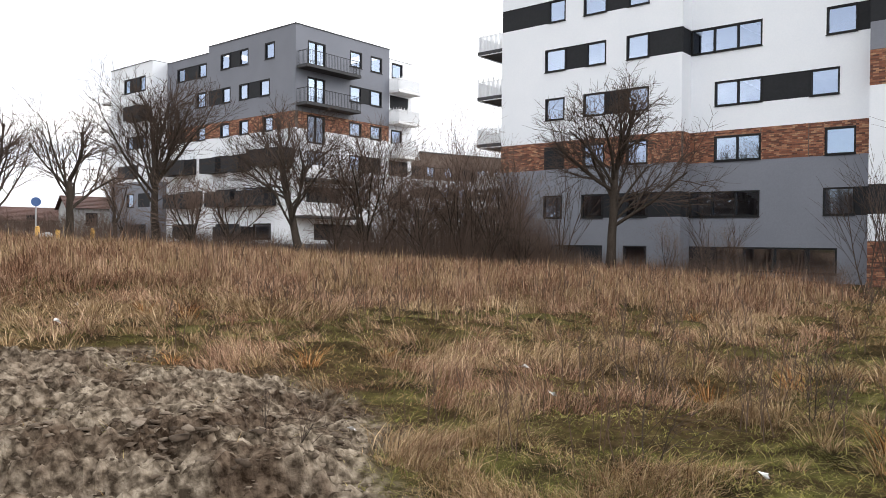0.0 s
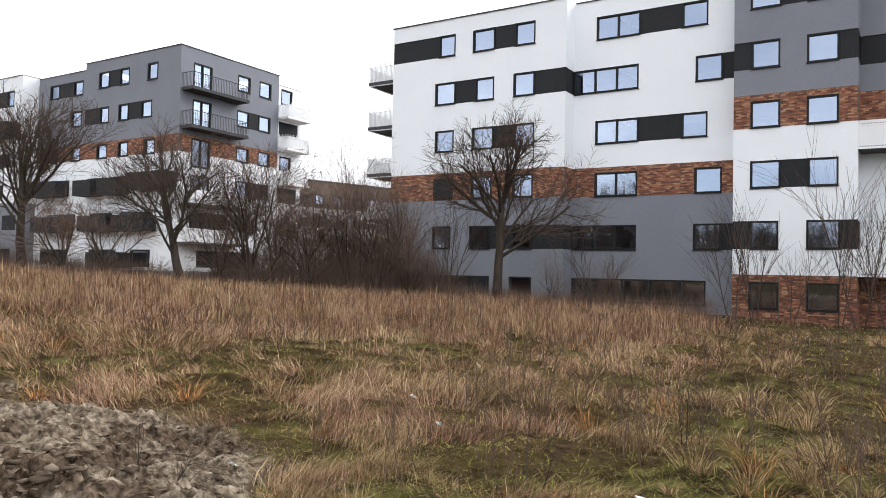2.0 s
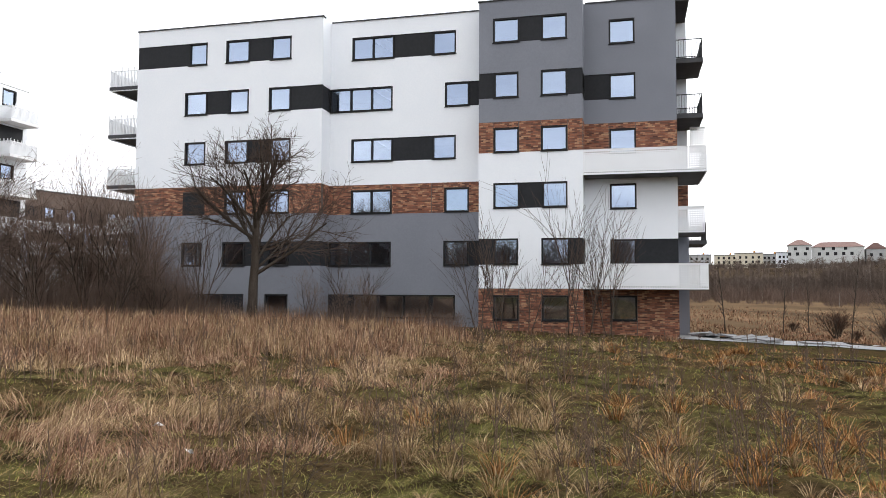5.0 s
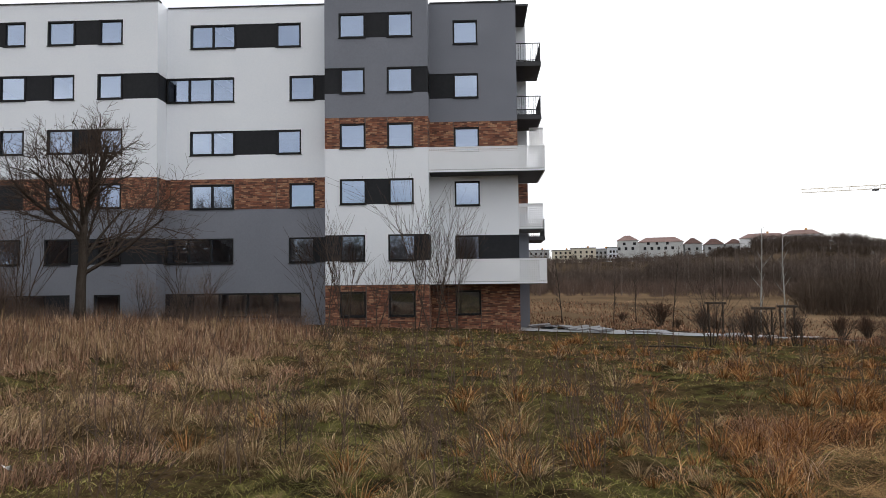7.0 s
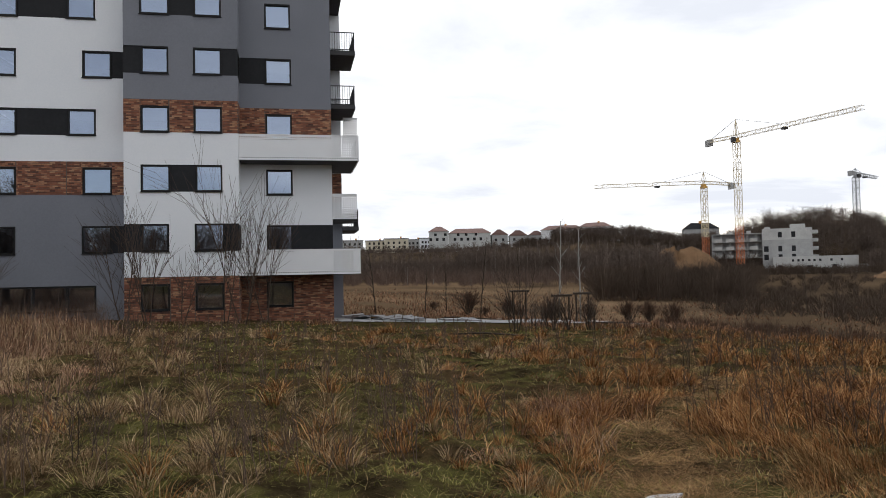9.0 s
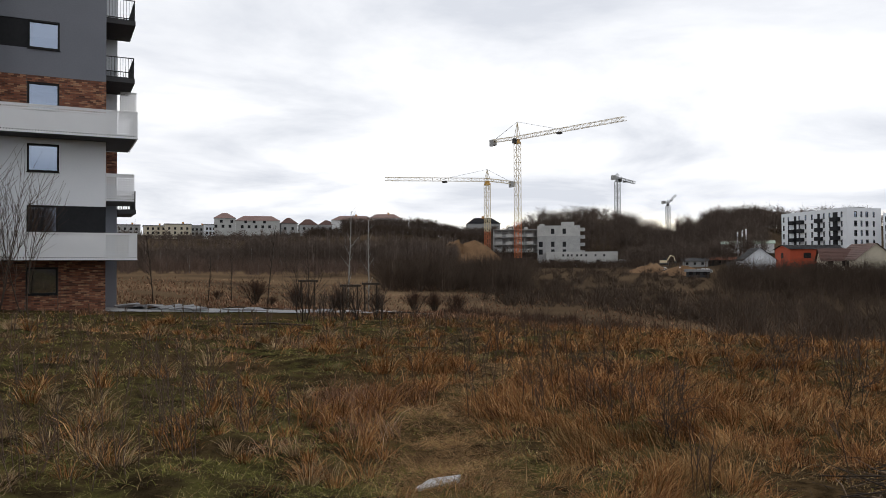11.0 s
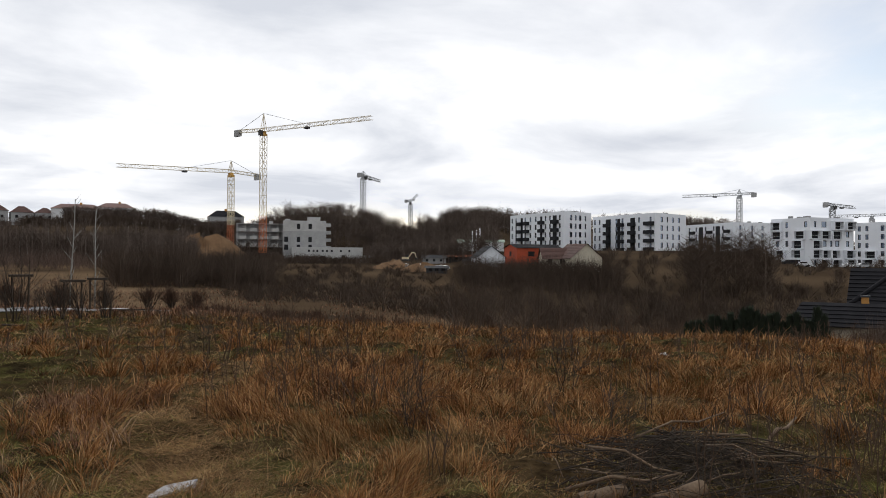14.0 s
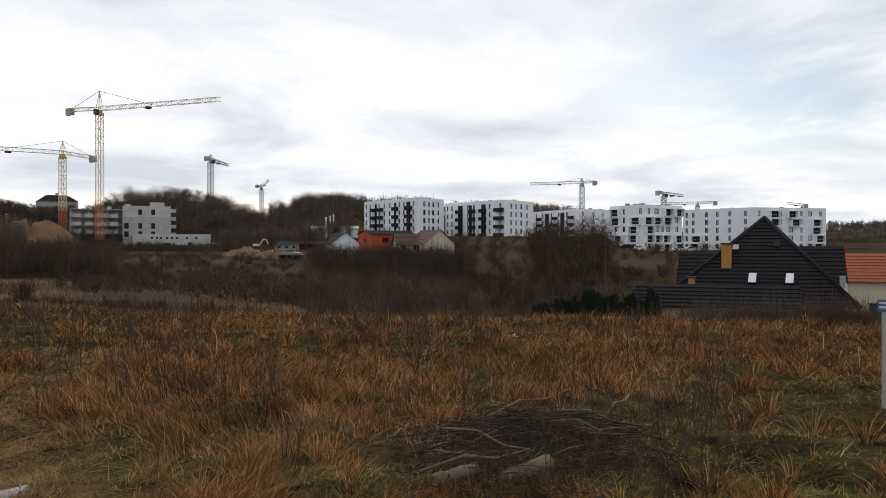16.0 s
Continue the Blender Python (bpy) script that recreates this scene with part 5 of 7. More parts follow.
def white_blocks():
    wl = "white five-storey apartment block with dark boxed balconies"
    cols1 = [(0.04, 0.8), (0.12, 0.8), (0.30, 0.8), (0.40, 0.8), (0.50, 0.9), (0.68, 0.8), (0.76, 0.8), (0.93, 0.8)]
    far_block("white_apartment_block", wl, (50.87, 293), (54.83, 265), (56.80, 277), 18.6, 2.0, cols1, [(0.25, 1.2), (0.42, 0.8), (0.58, 1.2), (0.78, 0.8)], 5, [(0.23, 1.5), (0.60, 1.4), (0.84, 2.4)], [(0.2, 2.6, 1.2), (0.34, 2.6, 1.2), (0.62, 2.8, 1.2), (0.86, 3.4, 1.3)], 1)
    far_block("white_apartment_block", wl, (56.92, 289), (61.35, 265), (63.45, 281), 17.8, 1.0, cols1, [(0.2, 1.2), (0.38, 0.8), (0.56, 1.0), (0.76, 1.2)], 5, [(0.26, 2.4), (0.44, 1.6), (0.66, 2.4)], [(0.26, 3.0, 1.2), (0.48, 3.0, 1.2), (0.66, 3.0, 1.2), (0.92, 4.0, 1.3)], 2)
    far_block("white_apartment_block", "white apartment block half hidden by bare trees", (63.4, 345), (66.6, 318), (69.6, 335), 17.0, 2.0, [(0.1, 1), (0.25, 1), (0.45, 1), (0.62, 1), (0.8, 1)], [(0.15, 1), (0.4, 1), (0.62, 1), (0.85, 1)], 5, [(0.35, 3), (0.7, 3)], [(0.18, 3, 1.2), (0.55, 3, 1.2), (0.9, 3, 1.2)], 3)
    far_block("white_apartment_block", "white apartment block with staggered boxed loggias", (69.04, 265), (71.44, 255), (74.05, 268), 15.1, -4.0, [(0.18, 1.0), (0.42, 0.9), (0.9, 1.0)], [(0.12, 0.8), (0.32, 1.9), (0.48, 0.9), (0.62, 1.6), (0.86, 1.2)], 6, [], [], 4, True)
    far_block("white_apartment_block", "white apartment block with staggered boxed loggias", (74.12, 303), (78.66, 290), (83.3, 310), 15.3, -3.0, [(0.06, 1.0), (0.16, 1.0), (0.36, 1.2), (0.52, 1.0), (0.7, 1.0), (0.92, 1.0)], [(0.1, 1.0), (0.24, 1.8), (0.38, 1.0), (0.52, 1.8), (0.66, 1.0), (0.78, 1.8), (0.92, 1.0)], 6, [], [], 5, True)


def roof_rows(g, p0, p1, q0, q1, rows, lift=0.05):
    """Courses of tiles on the slope with its eave from p0 to p1 and its top from q0 to q1, each course overlapping the one below."""
    p0, p1, q0, q1 = (Vector(v) for v in (p0, p1, q0, q1))
    n = (p1 - p0).cross(q0 - p0 if (q0 - p0).length > 1e-6 else q1 - p0).normalized()
    if n.z < 0:
        n = -n
    lines = [(p0, p1, -0.01)]
    for k in range(rows):
        a, b = k / rows, (k + 1) / rows
        lines += [(p0.lerp(q0, a), p1.lerp(q1, a), lift), (p0.lerp(q0, b), p1.lerp(q1, b), 0.005)]
    base = len(g.v)
    for l, r, o in lines:
        g.v += [tuple(l + n * o), tuple(r + n * o)]
    g.f += [(base + 2 * k, base + 2 * k + 1, base + 2 * k + 3, base + 2 * k + 2) for k in range(len(lines) - 1)]


def house(name, label, az, r, turn, w, d, z0, eave, ridge, wallm, roofm, wins=(), rows=9, over=0.4, group="houses in the valley", chimney=None, cat="house", hip=0.0):
    """A gabled house: w along its ridge, d across."""
    x, y = polar(az, r)
    t = thing(name, (x, y, z0), label, cat, group)
    t.rotation_euler = (0, 0, radians(-az + turn))
    g = Geo()
    h, e = eave - z0, ridge - z0
    pts = [(-w / 2, -d / 2), (w / 2, -d / 2), (w / 2, d / 2), (-w / 2, d / 2)]
    for i in range(4):
        a, b = pts[i], pts[(i + 1) % 4]
        if i % 2 == 0:
            g.quad((*a, -1), (*b, -1), (*b, h), (*a, h))
        else:
            g.poly([(*a, -1), (*b, -1), (*b, h), *([] if hip else [((a[0] + b[0]) / 2, 0, e - 0.08)]), (*a, h)])
    part("wall", g, wallm, t)
    k = over * (e - h) / (d / 2)
    for s in (-1, 1):
        g = Geo()
        roof_rows(g, (-w / 2 - over, s * (d / 2 + over), h - k), (w / 2 + over, s * (d / 2 + over), h - k), (-w / 2 - over + hip, 0, e), (w / 2 + over - hip, 0, e), rows)
        part("roof", g, roofm, t)
        if hip:
            g = Geo()
            roof_rows(g, (s * (w / 2 + over), -d / 2 - over, h - k), (s * (w / 2 + over), d / 2 + over, h - k), (s * (w / 2 + over - hip), 0, e), (s * (w / 2 + over - hip), 0, e), rows)
            part("roof", g, roofm, t)
    for face, u, zz, ww, hh in wins:
        g = Geo()
        if face == "s":
            g.box(u - ww / 2, u + ww / 2, -d / 2 - 0.04, -d / 2 + 0.05, zz - z0, zz - z0 + hh)
        elif face == "w":
            g.box(-w / 2 - 0.04, -w / 2 + 0.05, u - ww / 2, u + ww / 2, zz - z0, zz - z0 + hh)
        else:
            g.box(w / 2 - 0.05, w / 2 + 0.04, u - ww / 2, u + ww / 2, zz - z0, zz - z0 + hh)
        part("window", g, M_FRAME, t)
    if chimney:
        g = Geo()
        cx, cy, cw, ct = chimney
        g.box(cx - cw / 2, cx + cw / 2, cy - cw / 2, cy + cw / 2, h, ct - z0)
        g.box(cx - cw / 2 - 0.06, cx + cw / 2 + 0.06, cy - cw / 2 - 0.06, cy + cw / 2 + 0.06, ct - z0, ct - z0 + 0.12)
        part("chimney", g, M_OCHRE, t)
    return t


def black_roof_house():
    az, r, z0 = 79.5, 52.0, -5.6
    x, y = polar(az, r)
    t = thing("house", (x, y, z0), "house with steep black tiled roof and two pale skylights", "house", "houses in the valley")
    t.rotation_euler = (0, 0, radians(-az))
    Z = -z0
    ev, top = -1.95 + Z, 3.4 + Z
    g = Geo()
    g.box(-5.6, 4.5, -2.6, 9.0, -1, ev + 0.1)
    part("wall", g, M_CREAMW, t)
    P = {"fl": (-6.2, -3.0, ev), "fr": (5.0, -3.0, ev), "br": (5.0, 9.6, ev), "bl": (-6.2, 9.6, ev), "rf": (0.0, 2.0, top), "rb": (0.0, 5.5, top)}
    for a, b, c, d in (("fl", "fr", "rf", "rf"), ("fr", "br", "rf", "rb"), ("bl", "fl", "rb", "rf"), ("br", "bl", "rb", "rb")):
        g = Geo()
        roof_rows(g, P[a], P[b], P[c], P[d], 24, 0.06)
        part("roof", g, M_TILE, t)
    for a, b in (("fl", "rf"), ("fr", "rf"), ("rf", "rb")):
        g = Geo()
        p, q = Vector(P[a]), Vector(P[b])
        g.tube([p + Vector((0, 0, 0.06)), q + Vector((0, 0, 0.06))], [0.13, 0.13], 8)
        part("ridge_cap", g, M_TILE, t, smooth=True)

    def hip(zz):
        return -3.0 + (zz + Z - ev) / (top - ev) * 5.0

    for sx, za, zb, w, m in ((-0.72, -0.73, -0.08, 0.52, M_RAILW), (1.36, -0.73, -0.08, 0.52, M_RAILW), (-1.72, 1.28, 1.64, 0.42, M_GALV), (0.70, 1.50, 1.85, 0.38, M_PANEL)):
        g = Geo()
        n = Vector((0, -(top - ev), 5.0)).normalized() * 0.14
        a, b = Vector((sx - w / 2, hip(za), za + Z)), Vector((sx + w / 2, hip(zb), zb + Z))
        q = [Vector((a.x, a.y, a.z)), Vector((b.x, a.y, a.z)), Vector((b.x + 0.06, b.y, b.z)), Vector((a.x + 0.06, b.y, b.z))]
        g.v = [tuple(v) for v in q] + [tuple(v + n) for v in q]
        g.f = [(4, 5, 6, 7), (0, 1, 5, 4), (1, 2, 6, 5), (2, 3, 7, 6), (3, 0, 4, 7)]
        sk = part("skylight", g, M_FRAME, t, "roof window")
        g = Geo()
        g.quad(*[v + n * 1.06 + (sum(q, Vector()) / 4 - v) * 0.16 for v in q])
        part("pane", g, m, sk)
    for cx, cy, cw, za, zb in ((-2.2, -0.7, 0.58, -0.4, 1.72), (-4.1, -3.0, 0.36, -1.2, -0.35)):
        g = Geo()
        g.box(cx - cw / 2, cx + cw / 2, cy - cw / 2, cy + cw / 2, za + Z, zb + Z)
        ch = part("chimney", g, M_OCHRE, t, "ochre brick chimney")
        g = Geo()
        g.box(cx - cw / 2 - 0.06, cx + cw / 2 + 0.06, cy - cw / 2 - 0.06, cy + cw / 2 + 0.06, zb + Z, zb + Z + 0.1)
        part("cap", g, M_SLAB, ch)
    # low front wing and the cross wings behind
    g = Geo()
    roof_rows(g, (-7.8, -5.2, -1.95 + Z), (1.9, -5.2, -1.95 + Z), (-7.3, -3.4, -0.70 + Z), (1.9, -3.4, -0.70 + Z), 6, 0.06)
    roof_rows(g, (1.9, -1.6, -1.95 + Z), (-7.8, -1.6, -1.95 + Z), (1.9, -3.4, -0.70 + Z), (-7.3, -3.4, -0.70 + Z), 6, 0.06)
    part("roof", g, M_TILE, t)
    g = Geo()
    g.box(-7.4, 1.6, -4.8, -2.0, -1, -2.0 + Z)
    part("wall", g, M_CREAMW, t)
    for u0, u1, zr, yc in ((1.5, 4.85, 1.60, 5.0), (-5.7, -1.5, 1.22, 6.0)):
        g = Geo()
        roof_rows(g, (u0, yc - 2.6, zr - 2.3 + Z), (u1, yc - 2.6, zr - 2.3 + Z), (u0, yc, zr + Z), (u1, yc, zr + Z), 9, 0.06)
        roof_rows(g, (u1, yc + 2.6, zr - 2.3 + Z), (u0, yc + 2.6, zr - 2.3 + Z), (u1, yc, zr + Z), (u0, yc, zr + Z), 9, 0.06)
        part("roof", g, M_TILE, t)
        g = Geo()
        g.box(u0 + 0.2, u1 - 0.2, yc - 2.3, yc + 2.3, -1, zr - 2.2 + Z)
        part("wall", g, M_CREAMW, t)
    g = Geo()
    g.box(4.2, 4.5, -0.2, 0.2, -0.9 + Z, -0.2 + Z)
    part("vent_pipe", g, M_GALV, t)


def houses():
    black_roof_house()
    W = [("s", -3, 3.0, 1.2, 1.3), ("s", 0, 3.0, 1.2, 1.3), ("s", 3, 3.0, 1.2, 1.3)]
    house("house", "orange-red plastered house with dark roof", 52.5, 190, 24, 11.5, 8, -0.5, 4.7, 5.6, M_ORANGE, M_TILE, [("s", -2, 2.6, 1.6, 1.2), ("s", 2, 2.6, 1.6, 1.2), ("w", 0, 2.6, 1.2, 1.2)])
    house("house", "cream house with brown gabled roof", 55.8, 180, -60, 8.5, 8, -2.0, 2.4, 5.5, M_CREAMW, M_TILEB, [("s", -2, 0.6, 1, 1.3), ("s", 1, 0.6, 1, 1.3), ("w", -1.2, 0.6, 1.0, 1.3), ("w", 1.4, 0.6, 1.0, 1.3), ("w", 0, 3.2, 0.9, 1.1)])
    house("house", "cream house with brown gabled roof", 54.1, 181, 10, 6.0, 7, -2.0, 2.2, 4.6, M_CREAMW, M_TILEB, [("s", -1.5, 0.8, 1, 1.2), ("s", 1.2, 0.8, 1, 1.2)])
    house("house", "small white gabled house", 49.2, 180, -75, 7, 6.4, -2.0, 2.4, 4.9, M_WHITE, M_TILE, [("w", 0, 0.4, 0.9, 1.2)])
    house("house", "white house with bright terracotta roof", 87.2, 78, 8, 8, 8, -6.5, -1.2, 0.95, M_CREAMW, M_TILER, [("s", -1.8, -4.6, 1.0, 1.4), ("s", 1.2, -4.6, 1.0, 1.4)], chimney=(1, 1, 0.5, 1.2))
    house("house", "low house with pale roof on the far slope", 84.9, 420, 0, 11, 8, 3.5, 7.0, 9.9, M_CREAMW, M_TILEB, [("s", -2, 4.6, 1.4, 1.4), ("s", 2, 4.6, 1.4, 1.4)])
    # the flat-roofed hall and sheds at the building site
    green = mat("pale_green_sheet", (0.20, 0.30, 0.22), (0.34, 0.44, 0.34), 0.4, 0.6, 0.05)
    for az, r, w, d, h, wall, roof, lab in ((48.7, 290, 17, 8, 3.4, M_STAIR, green, "long low hall with pale green sheet roof"), (45.2, 265, 8, 5, 3.0, M_CONC, M_SLAB, "grey site cabin among the trees"), (46.9, 275, 10, 5, 2.4, M_DARKS, M_TILER, "low dark shed with red roof"), (45.4, 182, 5, 4, 1.7, M_SLAB, M_SLAB, "grey sheet-metal shed by the earth heaps"), (47.9, 186, 3, 4, 3.0, M_CONC, M_TILE, "small pale outbuilding beside the white house")):
        x, y = polar(az, r)
        z0 = gz(x, y)
        house("shed", lab, az, r, 0, w, d, z0, z0 + h * 0.7, z0 + h, wall, roof, [("s", u * w, z0 + h * 0.25, 0.8, 0.8) for u in (-0.3, 0.0, 0.3)], rows=3, group="site sheds", cat="shed")
    # pale flag poles by the hall
    for az in (48.05, 48.35, 48.6):
        x, y = polar(az, 280)
        g = Geo()
        g.tube([(x, y, gz(x, y)), (x, y, gz(x, y) + 8.5)], [0.3, 0.22], 6)
        solo("flag_pole", g, M_RAILW, "tall white pole in front of the hall", "pole", "poles by the hall", smooth=True)
    # the estate on the hill
    g = "estate on the far hill"
    E = [("s", -9, 24.0, 1.6, 1.8), ("s", -5, 24.0, 1.6, 1.8), ("s", -1, 24.0, 1.6, 1.8), ("s", 3, 24.0, 1.6, 1.8), ("s", 7, 24.0, 1.6, 1.8), ("s", -7, 27.0, 1.6, 1.6), ("s", -2, 27.0, 1.6, 1.6), ("s", 4, 27.0, 1.6, 1.6)]
    house("tenement", "white and grey tenement with pinkish tiled roof", 11.1, 478, 0, 12, 12, 18, 30.0, 33.2, M_PALEC, M_PINK, [e for e in E if abs(e[1]) < 5.5], group=g, hip=5)
    house("tenement", "white tenement with pinkish tiled roof", 13.4, 482, 0, 26, 12, 18, 28.8, 31.8, M_PALEC, M_PINK, E, group=g, hip=5)
    for az, w, e, rr in ((15.6, 10, 27.6, 31.0), (17.0, 11, 26.8, 30.2), (18.35, 10, 26.8, 29.6)):
        house("tenement", "pale rendered house with dark hipped roof", az, 485, 6, w, 10, 18, e, rr, M_CONC, M_TILEB, [("s", -w * 0.25, 23.4, 1.4, 1.6), ("s", w * 0.2, 23.4, 1.4, 1.6)], group=g, rows=4, hip=4.5)
    for az, w, e, m in ((4.6, 14, 26.2, M_CONC), (6.4, 13, 25.6, M_CREAMW), (7.9, 15, 26.4, M_CREAMW), (9.3, 11, 26.2, M_CONC), (10.2, 9, 26.4, M_WHITE)):
        house("tenement", "flat-roofed beige tenement on the far hill", az, 490 + (w % 3) * 6, 4, w, 10, 18, e, e + 0.7, m, M_SLAB, [("s", u * w, zz, 1.2, 1.5) for u in (-0.34, -0.12, 0.12, 0.34) for zz in (20.6, 23.2)], group=g, rows=2, chimney=(w * 0.2, 0, 1.0, e + 1.6))
    for az, w, e, rr in ((20.3, 26, 29.6, 32.4), (22.7, 20, 30.8, 33.6)):
        house("tenement", "long house with pinkish tiled roof", az, 485, -3, w, 11, 18, e, rr, M_STAIR, M_PINK, group=g, rows=5, hip=5, chimney=(2, 0, 1.2, rr + 0.8))
    house("tenement", "dark-roofed house among the woods on the crest", 30.0, 480, 8, 20, 11, 18, 27.0, 30.6, M_CONC, M_TILE, group=g, rows=5, hip=5, chimney=(0, 0, 1.4, 31.6))


def lattice(g, a, b, w, bays, t=0.16):
    """A four-chord lattice from a to b."""
    a, b = Vector(a), Vector(b)
    d = (b - a).normalized()
    s = d.cross(Vector((0, 0, 1)) if abs(d.z) < 0.9 else Vector((1, 0, 0))).normalized() * (w / 2)
    u = d.cross(s).normalized() * (w / 2)
    cor = [s + u, s - u, -s - u, -s + u]
    for c in cor:
        g.beam(a + c, b + c, t)
    for k in range(bays):
        p, q = a.lerp(b, k / bays), a.lerp(b, (k + 1) / bays)
        for i in range(4):
            c, e = cor[i], cor[(i + 1) % 4]
            g.beam(p + (c if k % 2 else e), q + (e if k % 2 else c), t * 0.7)
            g.beam(p + c, p + e, t * 0.7)


def crane(label, az, r, ztop, zhead, tip, back, base, lower, upper, w=1.9, t=0.2):
    x, y = polar(az, r)
    c = thing("tower_crane", (x, y, base), label, "crane", "tower cranes")
    inv = Matrix.Translation((-x, -y, -base))
    zs = base + (zhead - base) * 0.30
    made = []
    g = Geo(); lattice(g, (x, y, base), (x, y, zs), w, 9, t); made.append(part("mast_base", g, lower, c))
    g = Geo(); lattice(g, (x, y, zs), (x, y, zhead - 2), w, 12, t); made.append(part("mast", g, upper, c))
    g = Geo(); g.box(x - 1.0, x + 1.0, y - 1.0, y + 1.0, zhead - 2.2, zhead - 1.5); g.box(x - 0.7, x + 0.7, y - 0.7, y + 0.7, zhead - 1.5, zhead - 0.6); made.append(part("slewing_ring", g, M_YEL if upper is M_CREAM else M_GALV, c))
    tx, ty = polar(*tip[:2])
    bx, by = polar(*back[:2])
    n = max(6, int(math.dist((x, y), (tx, ty)) / 3))
    g = Geo(); lattice(g, (x, y, zhead), (tx, ty, tip[2]), 1.3, n, t * 0.75); made.append(part("jib", g, upper, c))
    g = Geo(); lattice(g, (x, y, zhead), (bx, by, back[2]), 1.1, 5, t * 0.8); made.append(part("counter_jib", g, upper, c))
    g = Geo(); g.box(bx - 1.1, bx - 0.1, by - 1.0, by + 1.0, back[2] - 2.0, back[2] + 0.4); g.box(bx, bx + 1.0, by - 1.0, by + 1.0, back[2] - 1.7, back[2] + 0.4); made.append(part("counterweight", g, M_CONC, c))
    d = Vector((tx - x, ty - y, 0)).normalized()
    q = Vector((x, y, zhead - 1.2)) + Vector((d.y, -d.x, 0)) * 1.5
    g = Geo(); g.box(q.x - 0.65, q.x + 0.65, q.y - 0.65, q.y + 0.65, q.z - 1.0, q.z + 0.8); made.append(part("cab", g, M_DARKS, c))
    if ztop > zhead + 1:
        g = Geo()
        for sx, sy in ((-0.8, -0.8), (0.8, -0.8), (0.8, 0.8), (-0.8, 0.8)):
            g.beam((x + sx, y + sy, zhead), (x, y, ztop), t)
        made.append(part("tower_head", g, upper, c))
        for f in (0.45,):
            g = Geo(); g.beam((x, y, ztop), Vector((x, y, zhead)).lerp(Vector((tx, ty, tip[2])), f), 0.14); made.append(part("tie_rod", g, M_DARKS, c))
        g = Geo(); g.beam((x, y, ztop), (bx, by, back[2]), 0.14); made.append(part("tie_rod", g, M_DARKS, c))
    tr = Vector((x, y, zhead)).lerp(Vector((tx, ty, tip[2])), 0.42)
    g = Geo(); g.box(tr.x - 0.8, tr.x + 0.8, tr.y - 0.8, tr.y + 0.8, tr.z - 1.3, tr.z - 0.6); made.append(part("trolley", g, M_DARKS, c))
    for o in made:
        o.matrix_parent_inverse = inv


def cranes():
    crane("yellow and cream tower crane over the building site", 32.6, 290, 55.4, 49.3, (40.5, 259, 49.5), (30.8, 296, 49.2), 4, M_REDS, M_CREAM)
    crane("yellow tower crane with long jib over the building site", 30.34, 310, 40.0, 35.8, (22.7, 306, 35.8), (32.2, 322, 35.8), 6, M_REDS, M_CREAM)
    crane("grey tower crane seen nearly end on", 39.87, 420, 50.0, 47.5, (41.1, 449, 47.6), (39.62, 412, 47.6), 14, M_GALV, M_GALV, 2.2, 0.3)
    crane("small grey luffing crane far off", 43.4, 600, 49.5, 47.0, (43.96, 600, 53.0), (43.1, 602, 48.5), 18, M_GALV, M_GALV, 2.4, 0.36)
    crane("grey tower crane behind the white blocks", 67.0, 420, 38.6, 36.2, (63.2, 428, 36.3), (67.95, 418, 36.2), 10, M_GALV, M_GALV, 2.2, 0.3)
    crane("grey tower crane behind the white blocks", 72.8, 420, 30.6, 29.6, (74.1, 440, 29.4), (72.4, 410, 29.8), 10, M_GALV, M_GALV, 2.2, 0.32)
    crane("grey tower crane behind the white blocks", 75.1, 480, 28.4, 27.4, (73.0, 482, 27.4), (76.3, 478, 27.6), 10, M_GALV, M_GALV, 2.2, 0.32)
    crane("small grey tower crane on the far slope", 81.85, 520, 27.6, 27.0, (80.9, 520, 28.4), (82.1, 520, 27.0), 10, M_GALV, M_GALV, 2.2, 0.32)
    crane("small grey tower crane on the far slope", 47.0, 620, 34.5, 33.6, (47.8, 620, 32.0), (46.7, 620, 34.4), 18, M_GALV, M_GALV, 2.2, 0.34)


